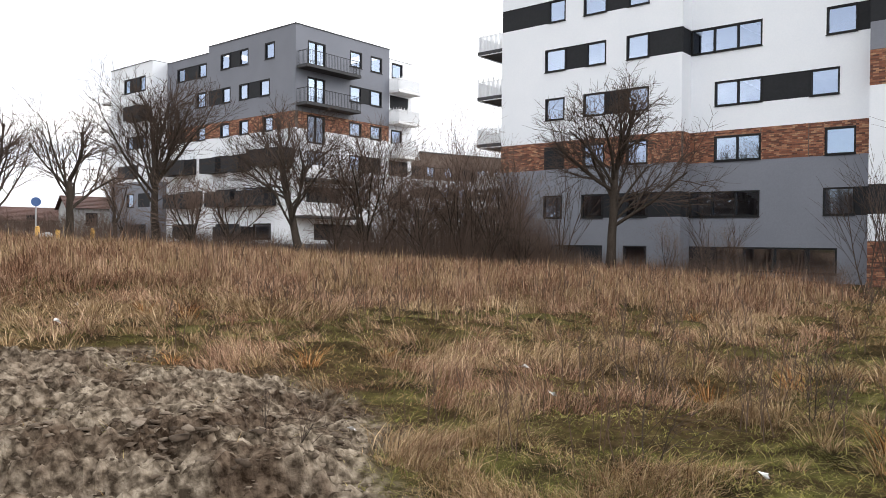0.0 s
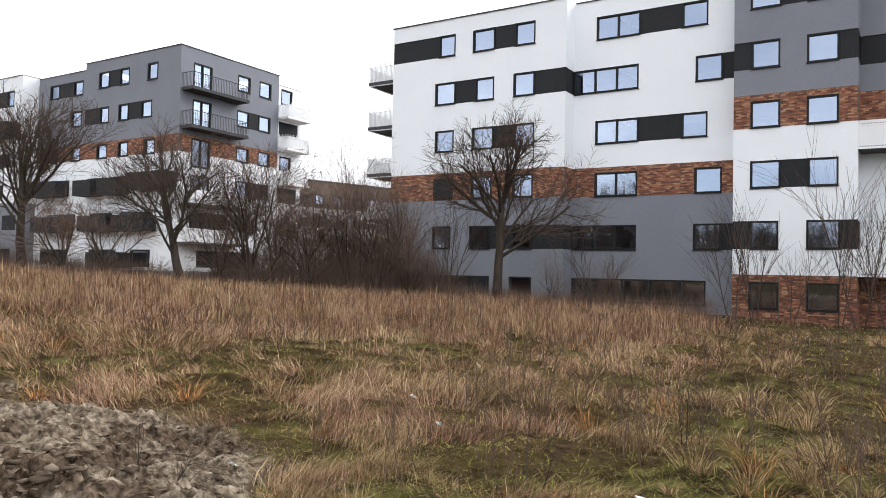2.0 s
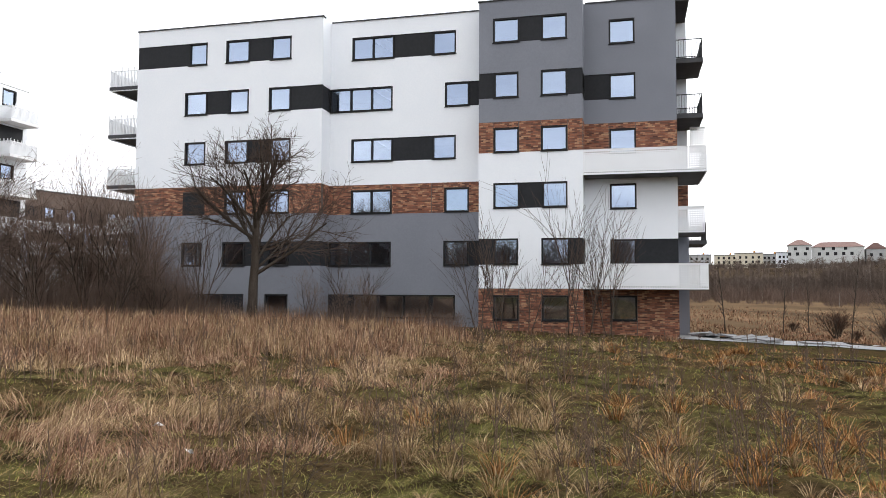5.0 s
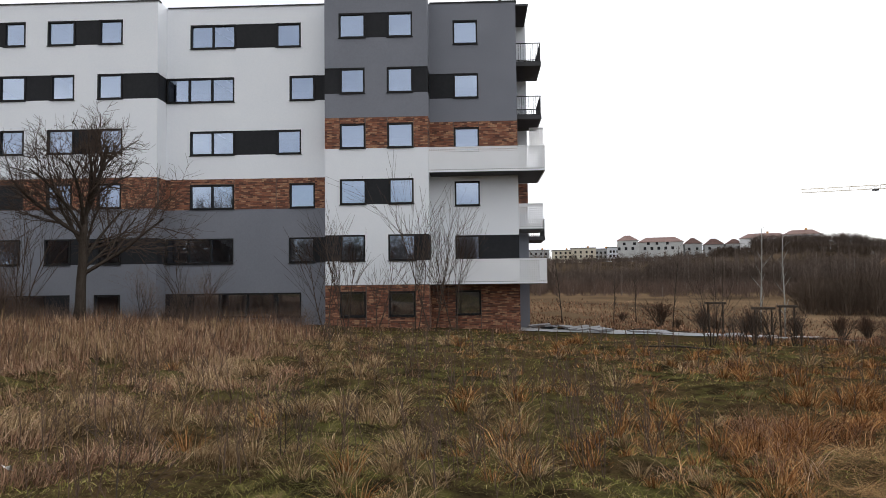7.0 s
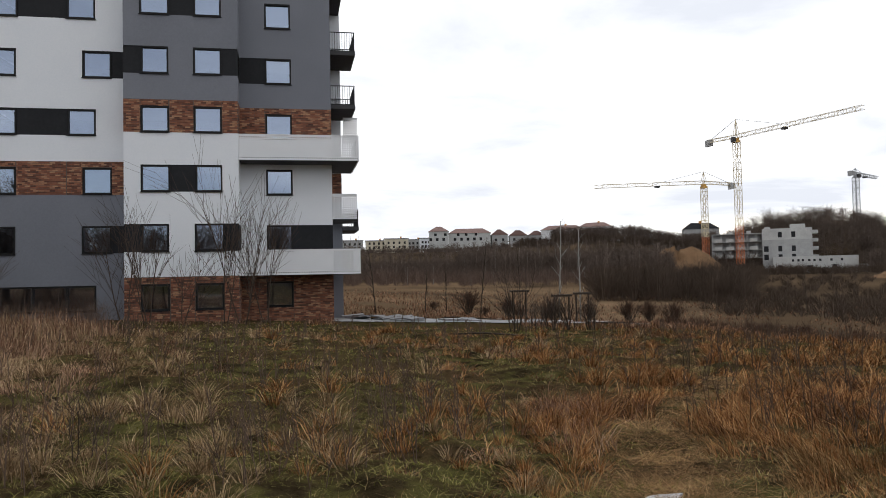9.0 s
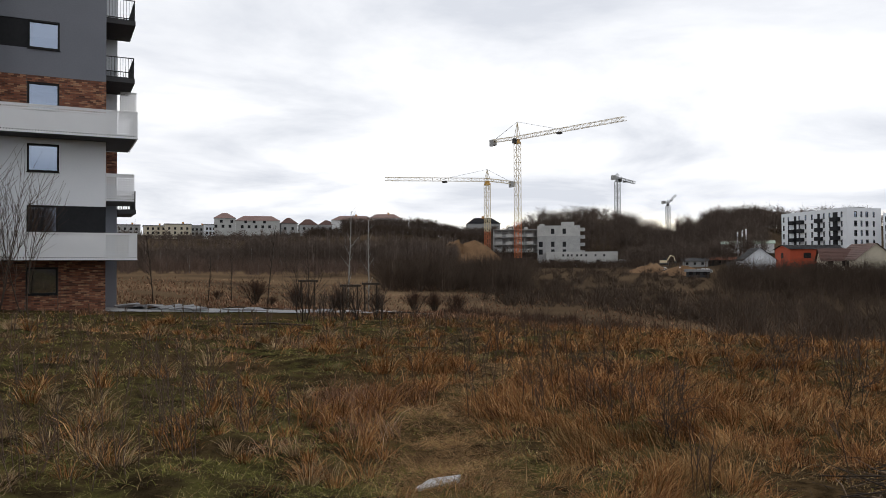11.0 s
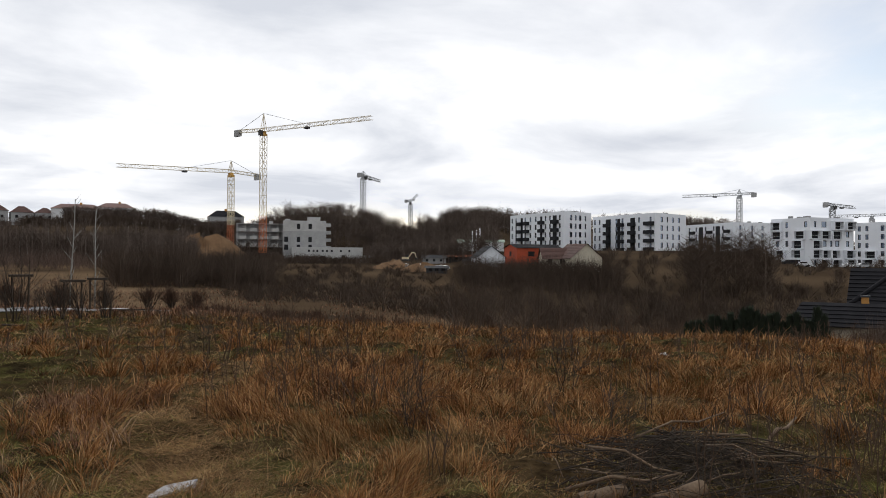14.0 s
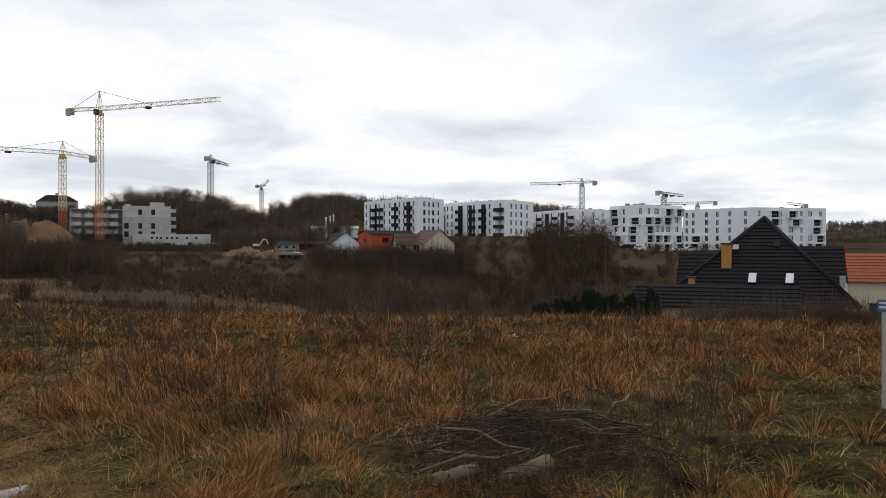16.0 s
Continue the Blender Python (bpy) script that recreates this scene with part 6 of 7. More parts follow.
def shell_building():
    """The concrete frame under construction below the cranes."""
    az, r = 34.0, 300
    x, y = polar(az, r)
    t = thing("concrete_shell", (x, y, 1.0), "raw concrete apartment building under construction", "building site")
    t.rotation_euler = (0, 0, radians(-az))
    # long open frame, floors on posts
    for k in range(4):
        g = Geo()
        g.box(-17, 0.2, -1, 12, 5.2 + 2.9 * k, 5.45 + 2.9 * k)
        part("floor_slab", g, M_CONC, t)
        if k < 3:
            for u in range(-17, 1, 3):
                g = Geo()
                g.box(u, u + 0.4, -0.6, 0.0, 5.45 + 2.9 * k, 8.1 + 2.9 * k)
                part("post", g, M_CONC, t)
            for u in (-16.0, -12.0, -8.0, -4.0):
                g = Geo()
                g.box(u, u + 2.6, -1.6, -1.4, 5.3 + 2.9 * k, 6.5 + 2.9 * k)
                g.box(u, u + 2.6, -1.5, -0.9, 5.2 + 2.9 * k, 5.4 + 2.9 * k)
                part("parapet", g, M_PALEC, t)
            g = Geo()
            g.box(-17, 0.2, 3.0, 3.3, 5.45 + 2.9 * k, 8.1 + 2.9 * k)
            part("inner_wall", g, M_CONC, t)
    pl = Plane((0, -2), (1, 0), (0, -1))
    ops = [(u, u + w, z, z + 2.0, "p") for u, w in ((5.4, 1.3), (9.8, 1.3)) for z in (4.2, 7.2, 12.2)] + [(0.7, 2.2, z, z + 2.0, "p") for z in (4.2, 7.2)]
    facade(t, pl, 0.2, 16.5, [(-1, 11.4, M_CONC), (11.4, 15.4, M_PALEC)], ops, depth=0.4)
    for k in range(4):
        g = Geo()
        g.box(16.5, 18.4, -1.2, 4.0, 4.6 + 2.9 * k, 4.85 + 2.9 * k)
        g.box(18.3, 18.4, -1.2, 4.0, 4.85 + 2.9 * k, 5.8 + 2.9 * k)
        g.box(16.5, 18.3, -1.2, -1.1, 4.85 + 2.9 * k, 5.8 + 2.9 * k)
        part("balcony", g, M_PALEC if k == 3 else M_CONC, t)
    for x0, x1, z1 in ((9.6, 14.5, 17.0), (1.0, 3.0, 16.2), (-5.0, -3.6, 15.2), (-11.0, -10.0, 14.9)):
        g = Geo()
        g.box(x0, x1, 2, 6, 14.0, z1)
        part("roof_hut", g, M_PALEC, t)
    g = Geo()
    g.box(0.2, 16.5, -1.6, 12, 15.0, 15.4)
    g.box(16.1, 16.5, -1.6, 12, 0, 15.0)
    part("wall", g, M_CONC, t)
    facade(t, Plane((0, -8), (1, 0), (0, -1)), 3.5, 30, [(-1.5, 5.2, M_PALEC)], [(u, u + 0.7, 3.4, 4.2, "p") for u in (9.5, 11.2, 12.6, 14.6, 16.2, 18.0, 21.4, 24.6)] + [(5, 6.2, 0.6, 2.2, "p"), (14.0, 16.0, 0.6, 2.0, "p"), (22, 23.4, 0.6, 2.2, "p")], depth=0.4)
    g = Geo()
    g.box(3.5, 30, -7.6, -2, 4.9, 5.2)
    g.box(30, 35, -7, -2, -1.5, 2.2)
    part("wall", g, M_CONC, t)
    # heaps of dug earth beside it
    rng = random.Random(6)
    for az2, r2, w, h in ((28.4, 285, 19, 11.5), (26.3, 272, 15, 7.5), (24.5, 265, 9, 3.0), (30.4, 262, 6, 3.2), (42.2, 200, 9, 2.2), (44.2, 190, 8, 2.0)):
        hx, hy = polar(az2, r2)
        g = Geo()
        n = 18
        rings = [[(hx + math.cos(a) * w * f * (1 + 0.15 * math.sin(3 * a + r2)), hy + math.sin(a) * w * f * 0.7, gz(hx, hy) - 0.8 + (0.62 * h + 0.8) * min(1, 1.5 * (1 - f)) ** 0.9 * (1 + 0.28 * math.sin(2 * a + r2) + 0.12 * math.sin(5 * a + 9 * f)) + rng.uniform(-0.25, 0.25)) for a in [2 * math.pi * i / n for i in range(n)]] for f in (1.0, 0.75, 0.5, 0.25, 0.05)]
        g.v = [p for ring in rings for p in ring]
        g.f = [(i * n + k, i * n + (k + 1) % n, (i + 1) * n + (k + 1) % n, (i + 1) * n + k) for i in range(4) for k in range(n)]
        g.f.append(tuple(4 * n + k for k in range(n)))
        solo("earth_heap", g, M_MUDPILE, "heap of bare brown earth at the building site", "earth heap", "earth heaps", smooth=True)


def parked_cars():
    g0 = []
    for k, (az, r, m) in enumerate(((69.3, 232, M_RAILW), (70.2, 232, M_PANEL), (71.0, 233, M_RAILW), (73.9, 236, M_RAILW), (74.6, 236, M_GALV), (66.0, 238, M_RAILW), (66.7, 238, M_GALV), (67.5, 238, M_DARKS), (64.9, 239, M_RAILW))):
        x, y = polar(az, r)
        z = gz(x, y)
        t = thing("car", (x, y, z), "parked car before the white blocks", "car", "parked cars")
        t.rotation_euler = (0, 0, radians(-az + (k * 37) % 30))
        g = Geo()
        prof = [(-2.1, 0.35), (-2.15, 0.8), (-1.9, 0.95), (-1.3, 1.0), (-0.7, 1.42), (0.9, 1.45), (1.6, 0.98), (2.05, 0.85), (2.1, 0.35)]
        n = len(prof)
        g.v = [(px, -0.85, pz) for px, pz in prof] + [(px, 0.85, pz) for px, pz in prof]
        g.f = [tuple(range(n)), tuple(range(2 * n - 1, n - 1, -1))] + [(i, i + n, (i + 1) % n + n, (i + 1) % n) for i in range(n)]
        part("body", g, m, t)
        g = Geo()
        g.box(-0.9, 1.0, -0.87, -0.86, 1.02, 1.36)
        part("side_window", g, M_FRAME, t)
        for wx in (-1.3, 1.3):
            for wy in (-0.8, 0.8):
                g = Geo()
                g.tube([(wx, wy - 0.1, 0.32), (wx, wy + 0.1, 0.32)], [0.32, 0.32], 12)
                part("wheel", g, M_FRAME, t)


def excavator():
    x, y = polar(43.1, 205)
    z = gz(x, y) + 1.6
    t = thing("excavator", (x, y, z), "pale yellow tracked excavator on the earth heaps", "excavator")
    t.rotation_euler = (0, 0, radians(-60))
    t.scale = (0.6, 0.6, 0.6)
    for s in (-1, 1):
        g = Geo()
        g.tube([(-1.5, s * 0.9, 0.4), (1.5, s * 0.9, 0.4)], [0.42, 0.42], 10)
        part("track", g, M_DARKS, t)
    g = Geo(); g.box(-1.6, 1.0, -1.1, 1.1, 0.9, 1.9); part("body", g, M_CREAM, t)
    g = Geo(); g.box(0.0, 1.2, -1.1, 0.1, 1.9, 2.9); part("cab", g, M_DARKS, t)
    g = Geo(); g.tube([(1.0, 0.4, 1.6), (2.6, 0.4, 3.9), (4.0, 0.4, 3.6)], [0.28, 0.3, 0.22], 6); part("boom", g, M_CREAM, t)
    g = Geo(); g.tube([(4.0, 0.4, 3.7), (4.6, 0.4, 1.6)], [0.2, 0.16], 6); part("stick_arm", g, M_CREAM, t)
    g = Geo(); g.box(4.2, 5.0, -0.1, 0.9, 0.9, 1.6); part("bucket", g, M_DARKS, t)
    # pale rubble tipped beside it
    rng = random.Random(71)
    for k in range(46):
        u = rng.random()
        rx, ry = polar(42.6 + 3.6 * u, 200 - 10 * u + rng.uniform(-3, 3))
        w = rng.uniform(0.25, 0.9)
        bm = bmesh.new()
        bmesh.ops.create_icosphere(bm, subdivisions=1, radius=1)
        for v in bm.verts:
            v.co = Vector((v.co.x * w * 1.4, v.co.y * w, v.co.z * w * 0.6)) * rng.uniform(0.7, 1.2)
        me = bpy.data.meshes.new("rubble_block")
        bm.to_mesh(me); bm.free()
        me.materials.append(M_CONC if k % 3 else M_STAIR)
        o = new("rubble_block", me)
        o.location = (rx, ry, gz(rx, ry) + w * 0.3 + 0.9 * rng.random())
        tagged(o, "pale broken concrete block tipped on the slope", "rubble", "tipped rubble")


white_blocks()
houses()
excavator()
roadside()
cranes()
shell_building()
parked_cars()

# ---- by the corner of the building and in the grass ----


def paving():
    g = Geo()
    a, b = Vector((2.4, 42.6, 0)), Vector((19.4, 41.2, 0))
    d = (b - a).normalized()
    s = Vector((-d.y, d.x, 0))
    n = 40
    for k in range(n):
        p, q = a.lerp(b, k / n), a.lerp(b, (k + 1) / n)
        w = 1.6 + 0.3 * math.sin(k * 0.7) - 0.5 * k / n
        c = [p - s * (w + 2.2), q - s * (w + 2.2), q + s * w, p + s * w]
        g.quad(*[(v.x, v.y, gz(v.x, v.y) + 0.05) for v in c])
    tagged(new("paved_strip", g.mesh("paved_strip", mat("wet_paving", (0.09, 0.09, 0.09), (0.19, 0.19, 0.19), 1.2, 0.6, 0.3))), "wet grey paved strip past the building corner", "pavement", kind="structure")
    rng = random.Random(12)
    slab = Geo()
    slab.box(-0.6, 0.6, -0.4, 0.4, 0, 0.07)
    me = slab.mesh("paving_slab", mat("damp_concrete", (0.12, 0.12, 0.125), (0.25, 0.25, 0.255), 1.5, 0.8, 0.2))
    for k in range(16):
        u, v = rng.uniform(0.05, 0.95), rng.uniform(-2.6, 1.2)
        if k < 7:
            u, v = 0.06 + 0.03 * k, 0.9 - 0.55 * k
        p = a.lerp(b, u) + s * v
        o = new("paving_slab", me)
        o.matrix_world = pose(p.x, p.y, gz(p.x, p.y) + 0.07 + (0.1 if k < 7 else 0), rng.uniform(-5, 5), rng.uniform(-6, 6), rng.uniform(0, 180))
        tagged(o, "loose grey concrete paving slab on the wet strip", "paving slab", "loose paving slabs")
    for k in range(10):
        p = a.lerp(b, rng.uniform(0.2, 0.9)) + s * rng.uniform(-2.6, 0.8)
        z = max(gz(p.x + e, p.y + f) for e in (-0.5, 0, 0.5) for f in (-0.3, 0, 0.3)) + 0.075
        g = Geo()
        g.poly([(p.x + math.cos(i * 0.524) * rng.uniform(0.3, 0.55), p.y + math.sin(i * 0.524) * rng.uniform(0.15, 0.28), z) for i in range(12)])
        solo("puddle", g, M_PUDDLE, "puddle on the paved strip, coloured pale like mirrored sky", "puddle", "puddles")


def timber_frames():
    for az, r, w, h in ((17.0, 47, 1.1, 1.75), (20.1, 47, 1.2, 1.55), (21.6, 47, 1.0, 1.7)):
        x, y = polar(az, r)
        z = gz(x, y)
        t = thing("trestle", (x, y, z), "rough wooden trestle with a flat top board in the meadow", "trestle", "trestles in the meadow")
        t.rotation_euler = (0, 0, radians(-az + 8))
        for u in (-w * 0.35, w * 0.35):
            g = Geo(); g.tube([(u, 0, -0.2), (u * 1.05, 0, h)], [0.05, 0.045], 6); part("post", g, M_BARK, t)
        g = Geo(); g.box(-w / 2, w / 2, -0.35, 0.35, h, h + 0.12); part("top_board", g, M_BARK, t)
    rng = random.Random(9)
    for az, r, L in ((13.7, 43, 2.4), (23.7, 40, 2.4), (22.9, 39.5, 1.6), (12.0, 45, 1.2), (7.0, 42.0, 1.6), (14.5, 27, 2.6), (24.5, 40, 1.5)):
        x, y = polar(az, r)
        dx, dy = polar(az + 90 + rng.uniform(-8, 8), L / 2)
        g = Geo()
        g.tube([(x - dx, y - dy, gz(x - dx, y - dy) + 0.1), (x, y, gz(x, y) + 0.16), (x + dx, y + dy, gz(x + dx, y + dy) + 0.12)], [0.028, 0.035, 0.02], 6)
        solo("timber", g, M_BARK, "dark weathered timber lying in the grass", "timber", "loose timbers", smooth=True)
    # bare bush clumps between the field and the strip
    for az, r, h, sd, st in ((16.6, 31, 2.6, 201, 5), (19.3, 33, 2.0, 202, 6), (20.8, 33, 1.9, 203, 6), (22.2, 33.5, 1.8, 204, 5), (18.3, 34, 1.6, 205, 4)):
        bare_tree("bush", *polar(az, r), h, sd, "thin many-stemmed bare bush at the field edge", "bushes at the field edge", stems=st, levels=2, kids=(6, 4), rad=0.04, out=(0.3, 0.8), wob=0.16, trunk=0.8, thin=0.006)


M_CUT = mat("pale_cut_wood", (0.18, 0.12, 0.07), (0.28, 0.2, 0.12), 9.0, 0.9, 0.2)


def brush_pile():
    rng = random.Random(21)
    cx, cy = polar(63.6, 6.7)
    t = thing("brush_pile", (cx, cy, gz(cx, cy)), "heap of cut dark branches in the grass", "brush pile")
    z0 = gz(cx, cy)
    right, away = Vector(polar(63.6 + 90, 1)).to_3d(), Vector(polar(63.6, 1)).to_3d()
    for k in range(560):
        u, v = rng.gauss(-0.05, 0.55), rng.gauss(0.2, 0.8)
        if abs(u) > 1.1 or abs(v) > 1.7:
            continue
        hgt = 0.36 * math.exp(-(u * u + v * v) * 0.9) * rng.random() + 0.03
        a, L = rng.uniform(0, 6.283) if rng.random() < 0.75 else rng.gauss(0.1, 0.5), 0.15 + 1.0 * rng.random() ** 2.2
        c = right * u + away * v
        d = (right * math.cos(a) + away * math.sin(a)) * L / 2
        zc = gz(cx + c.x, cy + c.y) - z0
        g = Geo()
        rad = rng.choice((0.002, 0.003, 0.0045, 0.007))
        bend = Vector((0, 0, rng.uniform(0.0, 0.08)))
        g.tube([c - d + Vector((0, 0, zc + hgt)), c + bend + Vector((0, 0, zc + hgt)), c + d + Vector((0, 0, zc + hgt + rng.uniform(-0.06, 0.16)))], [rad, rad * 0.9, rad * 0.5], 5)
        part("branch", g, M_BARK if rng.random() < 0.88 else M_LOG, t, smooth=True)
    g = Geo()
    for k in range(1500):
        u, v = rng.gauss(-0.05, 0.5), rng.gauss(0.25, 0.7)
        a, L = rng.uniform(0, 6.283), rng.uniform(0.05, 0.28)
        c = right * u + away * v
        d = (right * math.cos(a) + away * math.sin(a)) * L / 2 + Vector((0, 0, rng.uniform(-0.05, 0.07)))
        h = gz(cx + c.x, cy + c.y) - z0 + 0.22 * math.exp(-(u * u + v * v) * 1.2) * rng.random() + 0.03
        c = c + Vector((0, 0, h))
        w = rng.uniform(0.0015, 0.004)
        g.tube([c - d, c + d], [w, w * 0.5], 3, False)
    part("twig_litter", g, M_BARK, t, "fine broken twigs", kind="stuff")
    # long pale sticks and two logs in front
    for p, q, rad, lab in (((55.0, 5.9, 0.10), (63.2, 5.9, 0.26), 0.016, "dead pale branch"), ((56.6, 6.3, 0.42), (63.4, 6.1, 0.22), 0.012, ""), ((68.6, 7.6, 0.2), (70.6, 8.1, 0.40), 0.02, ""), ((65.0, 7.0, 0.36), (71.0, 7.7, 0.18), 0.014, ""), ((60.0, 6.9, 0.34), (66.0, 7.6, 0.44), 0.011, "")):
        (ax, ay), (bx, by) = polar(*p[:2]), polar(*q[:2])
        A, B = Vector((ax, ay, gz(ax, ay) + p[2])), Vector((bx, by, gz(bx, by) + q[2]))
        g = Geo()
        g.tube([A, A.lerp(B, 0.4) + Vector((0, 0, 0.05)), A.lerp(B, 0.7) - Vector((0, 0, 0.02)), B], [rad, rad * 0.9, rad * 0.8, rad * 0.5], 7)
        solo("stick", g, M_LOG, "long pale dead stick on the brush heap", "stick", "sticks", smooth=True)
    for p, q, rad in (((56.0, 5.75), (59.2, 5.95), 0.055), ((61.4, 5.75), (64.6, 6.0), 0.062)):
        (ax, ay), (bx, by) = polar(*p), polar(*q)
        A, B = Vector((ax, ay, gz(ax, ay) + 0.08)), Vector((bx, by, gz(bx, by) + 0.13))
        lg = thing("log", A, "short weathered log lying in the grass", "log", "logs")
        g = Geo()
        n = 7
        g.tube([(B - A) * (k / (n - 1)) + Vector((0, 0, 0.004 * math.sin(k * 2.1))) for k in range(n)], [rad * (1 + 0.03 * math.sin(k * 1.7)) for k in range(n)], 14, False)
        part("bark", g, M_LOG, lg, smooth=True)
        for e, o in ((Vector(), -1), (B - A, 1)):
            g = Geo()
            dd = (B - A).normalized() * o
            g.tube([e - dd * 0.02, e + dd * 0.004], [rad * 0.97, rad * 0.95], 14)
            part("cut_end", g, M_CUT, lg)


def small_things():
    # young bare trees in the near grass
    for az, r, h, sd, lean in ((-24.7, 5.9, 1.05, 301, (0.15, 0.05)), (-52.6, 5.7, 0.75, 302, (0.5, 0.2)), (-2.2, 8.6, 0.9, 303, (0.1, 0)), (28.4, 16, 1.3, 304, (0, 0)), (-14.0, 7.8, 0.8, 305, (0.1, 0.0)), (48.0, 15, 1.7, 306, (0.1, 0)), (54.6, 11.5, 1.4, 307, (0, 0)), (50.5, 14, 1.5, 308, (0.1, 0)), (38.5, 14, 1.1, 309, (0, 0)), (-11.5, 21, 1.6, 310, (0, 0)), (-26.0, 24, 1.5, 311, (0, 0)), (58.2, 8.8, 1.0, 312, (0, 0)), (43.8, 8.5, 1.0, 313, (0.05, 0))):
        bare_tree("young_tree", *polar(az, r), h, sd, "knee-high bare dark young tree in the grass", "young trees in the grass", stems=2 if r < 7 else 3, lean=lean, levels=2, kids=(6, 4), rad=0.011, out=(0.4, 0.9), wob=0.2, trunk=0.85, thin=0.0025 if r < 9 else 0.004)
    # the puddle in the path, its sky reflection put into the pale colour
    cx, cy = polar(26.6, 5.9)
    rng = random.Random(2)
    z = max(gz(cx + e, cy + f) for e in (-0.1, 0, 0.1) for f in (-0.1, 0, 0.1)) + 0.01
    g = Geo()
    d, s = Vector((math.sin(radians(70)), math.cos(radians(70)), 0)), Vector((math.cos(radians(70)), -math.sin(radians(70)), 0))
    top = [Vector((cx, cy, z)) + d * math.cos(i * 0.393) * rng.uniform(0.19, 0.26) + s * math.sin(i * 0.393) * rng.uniform(0.06, 0.10) for i in range(16)]
    g.poly(top)
    for i in range(16):
        a, b = top[i], top[(i + 1) % 16]
        g.quad(a, b, b - Vector((0, 0, 0.08)), a - Vector((0, 0, 0.08)))
    solo("puddle", g, M_PUDDLE, "puddle in the trodden path, coloured pale like mirrored sky", "puddle", "puddles")
    # scraps of litter
    for az, r, w in ((-17.4, 5.3, 0.07), (-46.9, 6.0, 0.05), (-32.0, 7.6, 0.07), (-66.8, 12, 0.10), (-65.7, 15, 0.10), (55.9, 19, 0.12), (62.0, 21, 0.16), (-34, 9, 0.05)):
        x, y = polar(az, r)
        g = Geo()
        z = gz(x, y) + 0.06
        pts = [(x + rng.uniform(-w, w), y + rng.uniform(-w, w), z + rng.uniform(-0.02, 0.07)) for _ in range(6)]
        c = (x, y, z + 0.05)
        for i in range(6):
            g.poly([pts[i], pts[(i + 1) % 6], c])
        solo("litter", g, M_PAPER, "crumpled pale scrap of litter in the grass", "litter", "litter scraps")
    # marker post with a blue plate
    x, y = polar(86.7, 10.4)
    z = gz(x, y)
    t = thing("marker_post", (x, y, z), "grey marker post with small blue plate", "marker post")
    t.rotation_euler = (0, 0, radians(-86.7))
    h = 0.97 - z
    g = Geo(); g.box(-0.03, 0.03, -0.03, 0.03, -0.2, h - 0.06); part("post", g, M_GALV, t)
    g = Geo(); g.box(-0.075, 0.075, -0.045, -0.034, h - 0.14, h); p = part("plate", g, M_BLUE, t, "blue plate")
    for k in range(2):
        g = Geo(); g.box(-0.055, 0.055 - 0.02 * k, -0.049, -0.046, h - 0.05 - 0.05 * k, h - 0.025 - 0.05 * k); part("text_bar", g, M_PAPER, p)
    # clipped hedge of small conifers down by the houses
    hm = mat("dark_conifer_green", (0.012, 0.018, 0.010), (0.03, 0.042, 0.02), 3.0, 0.9, 0.0)
    forms = []
    for k in range(3):
        g = Geo()
        kr = random.Random(60 + k)
        for i in range(420):
            f = kr.random() ** 0.7
            a = kr.uniform(0, 6.283)
            rr = 0.62 * (1 - f) ** 0.8 * kr.uniform(0.6, 1.05) + 0.03
            p = Vector((math.cos(a) * rr, math.sin(a) * rr, 0.1 + 2.5 * f))
            q = p + Vector((math.cos(a) * 0.16, math.sin(a) * 0.16, 0.24))
            s2 = Vector((-math.sin(a), math.cos(a), 0)) * 0.07
            g.poly([p - s2, p + s2, q])
        forms.append(g.mesh("foliage", hm))
    trunk = Geo(); trunk.tube([(0, 0, -0.3), (0, 0, 2.2)], [0.07, 0.02], 6)
    tm = trunk.mesh("trunk", M_BARK)
    for k in range(22):
        az = 63.5 + k * 0.42
        x, y = polar(az, 48 - 0.1 * k)
        t = thing("conifer", (x, y, gz(x, y)), "small dark green conifer in a hedge row", "conifer", "conifer hedge")
        s = 0.95 + 0.25 * rng.random()
        t.scale = (s, s, s * 1.4)
        part("foliage", forms[k % 3], hm, t)
        part("trunk", tm, M_BARK, t)


paving()
timber_frames()
brush_pile()
small_things()

# ---- grass and weeds ----


def blades(name, x, y, h, w, bend, label, material, seed, lean=None):
    rng = np.random.default_rng(seed)
    n = len(x)
    z = ground_z(x, y) - 0.02
    a = rng.uniform(0, 6.283, n)
    c = rng.uniform(0, 6.283, n) if lean is None else lean + rng.normal(0, 0.5, n)
    px, py = np.cos(a) * w / 2, np.sin(a) * w / 2
    lx, ly = np.cos(c) * bend * h, np.sin(c) * bend * h
    hz = h / np.sqrt(1 + bend ** 2 * 0.7)

    def row(f, fz, k):
        return np.stack([x + lx * f + px * k, y + ly * f + py * k, z + hz * fz], 1)
    v = np.stack([row(0, 0, -1), row(0, 0, 1), row(0.32, 0.6, -0.7), row(0.32, 0.6, 0.7), row(1, 1, 0)], 1).reshape(-1, 3)
    b = np.arange(n)[:, None] * 5
    f = np.stack([b + np.array([[0, 1, 3]]), b + np.array([[0, 3, 2]]), b + np.array([[2, 3, 4]])], 1).reshape(-1, 3)
    me = flat_mesh(name, v, f, material)
    return tagged(new(name, me), label, "grass", kind="stuff")


def scatter(rng, n, r0, r1, az0, az1, power=1.0):
    u = rng.random(n) ** power
    r = r0 * (r1 / r0) ** u
    a = np.radians(rng.uniform(az0, az1, n))
    return r * np.sin(a), r * np.cos(a), r, np.degrees(a)


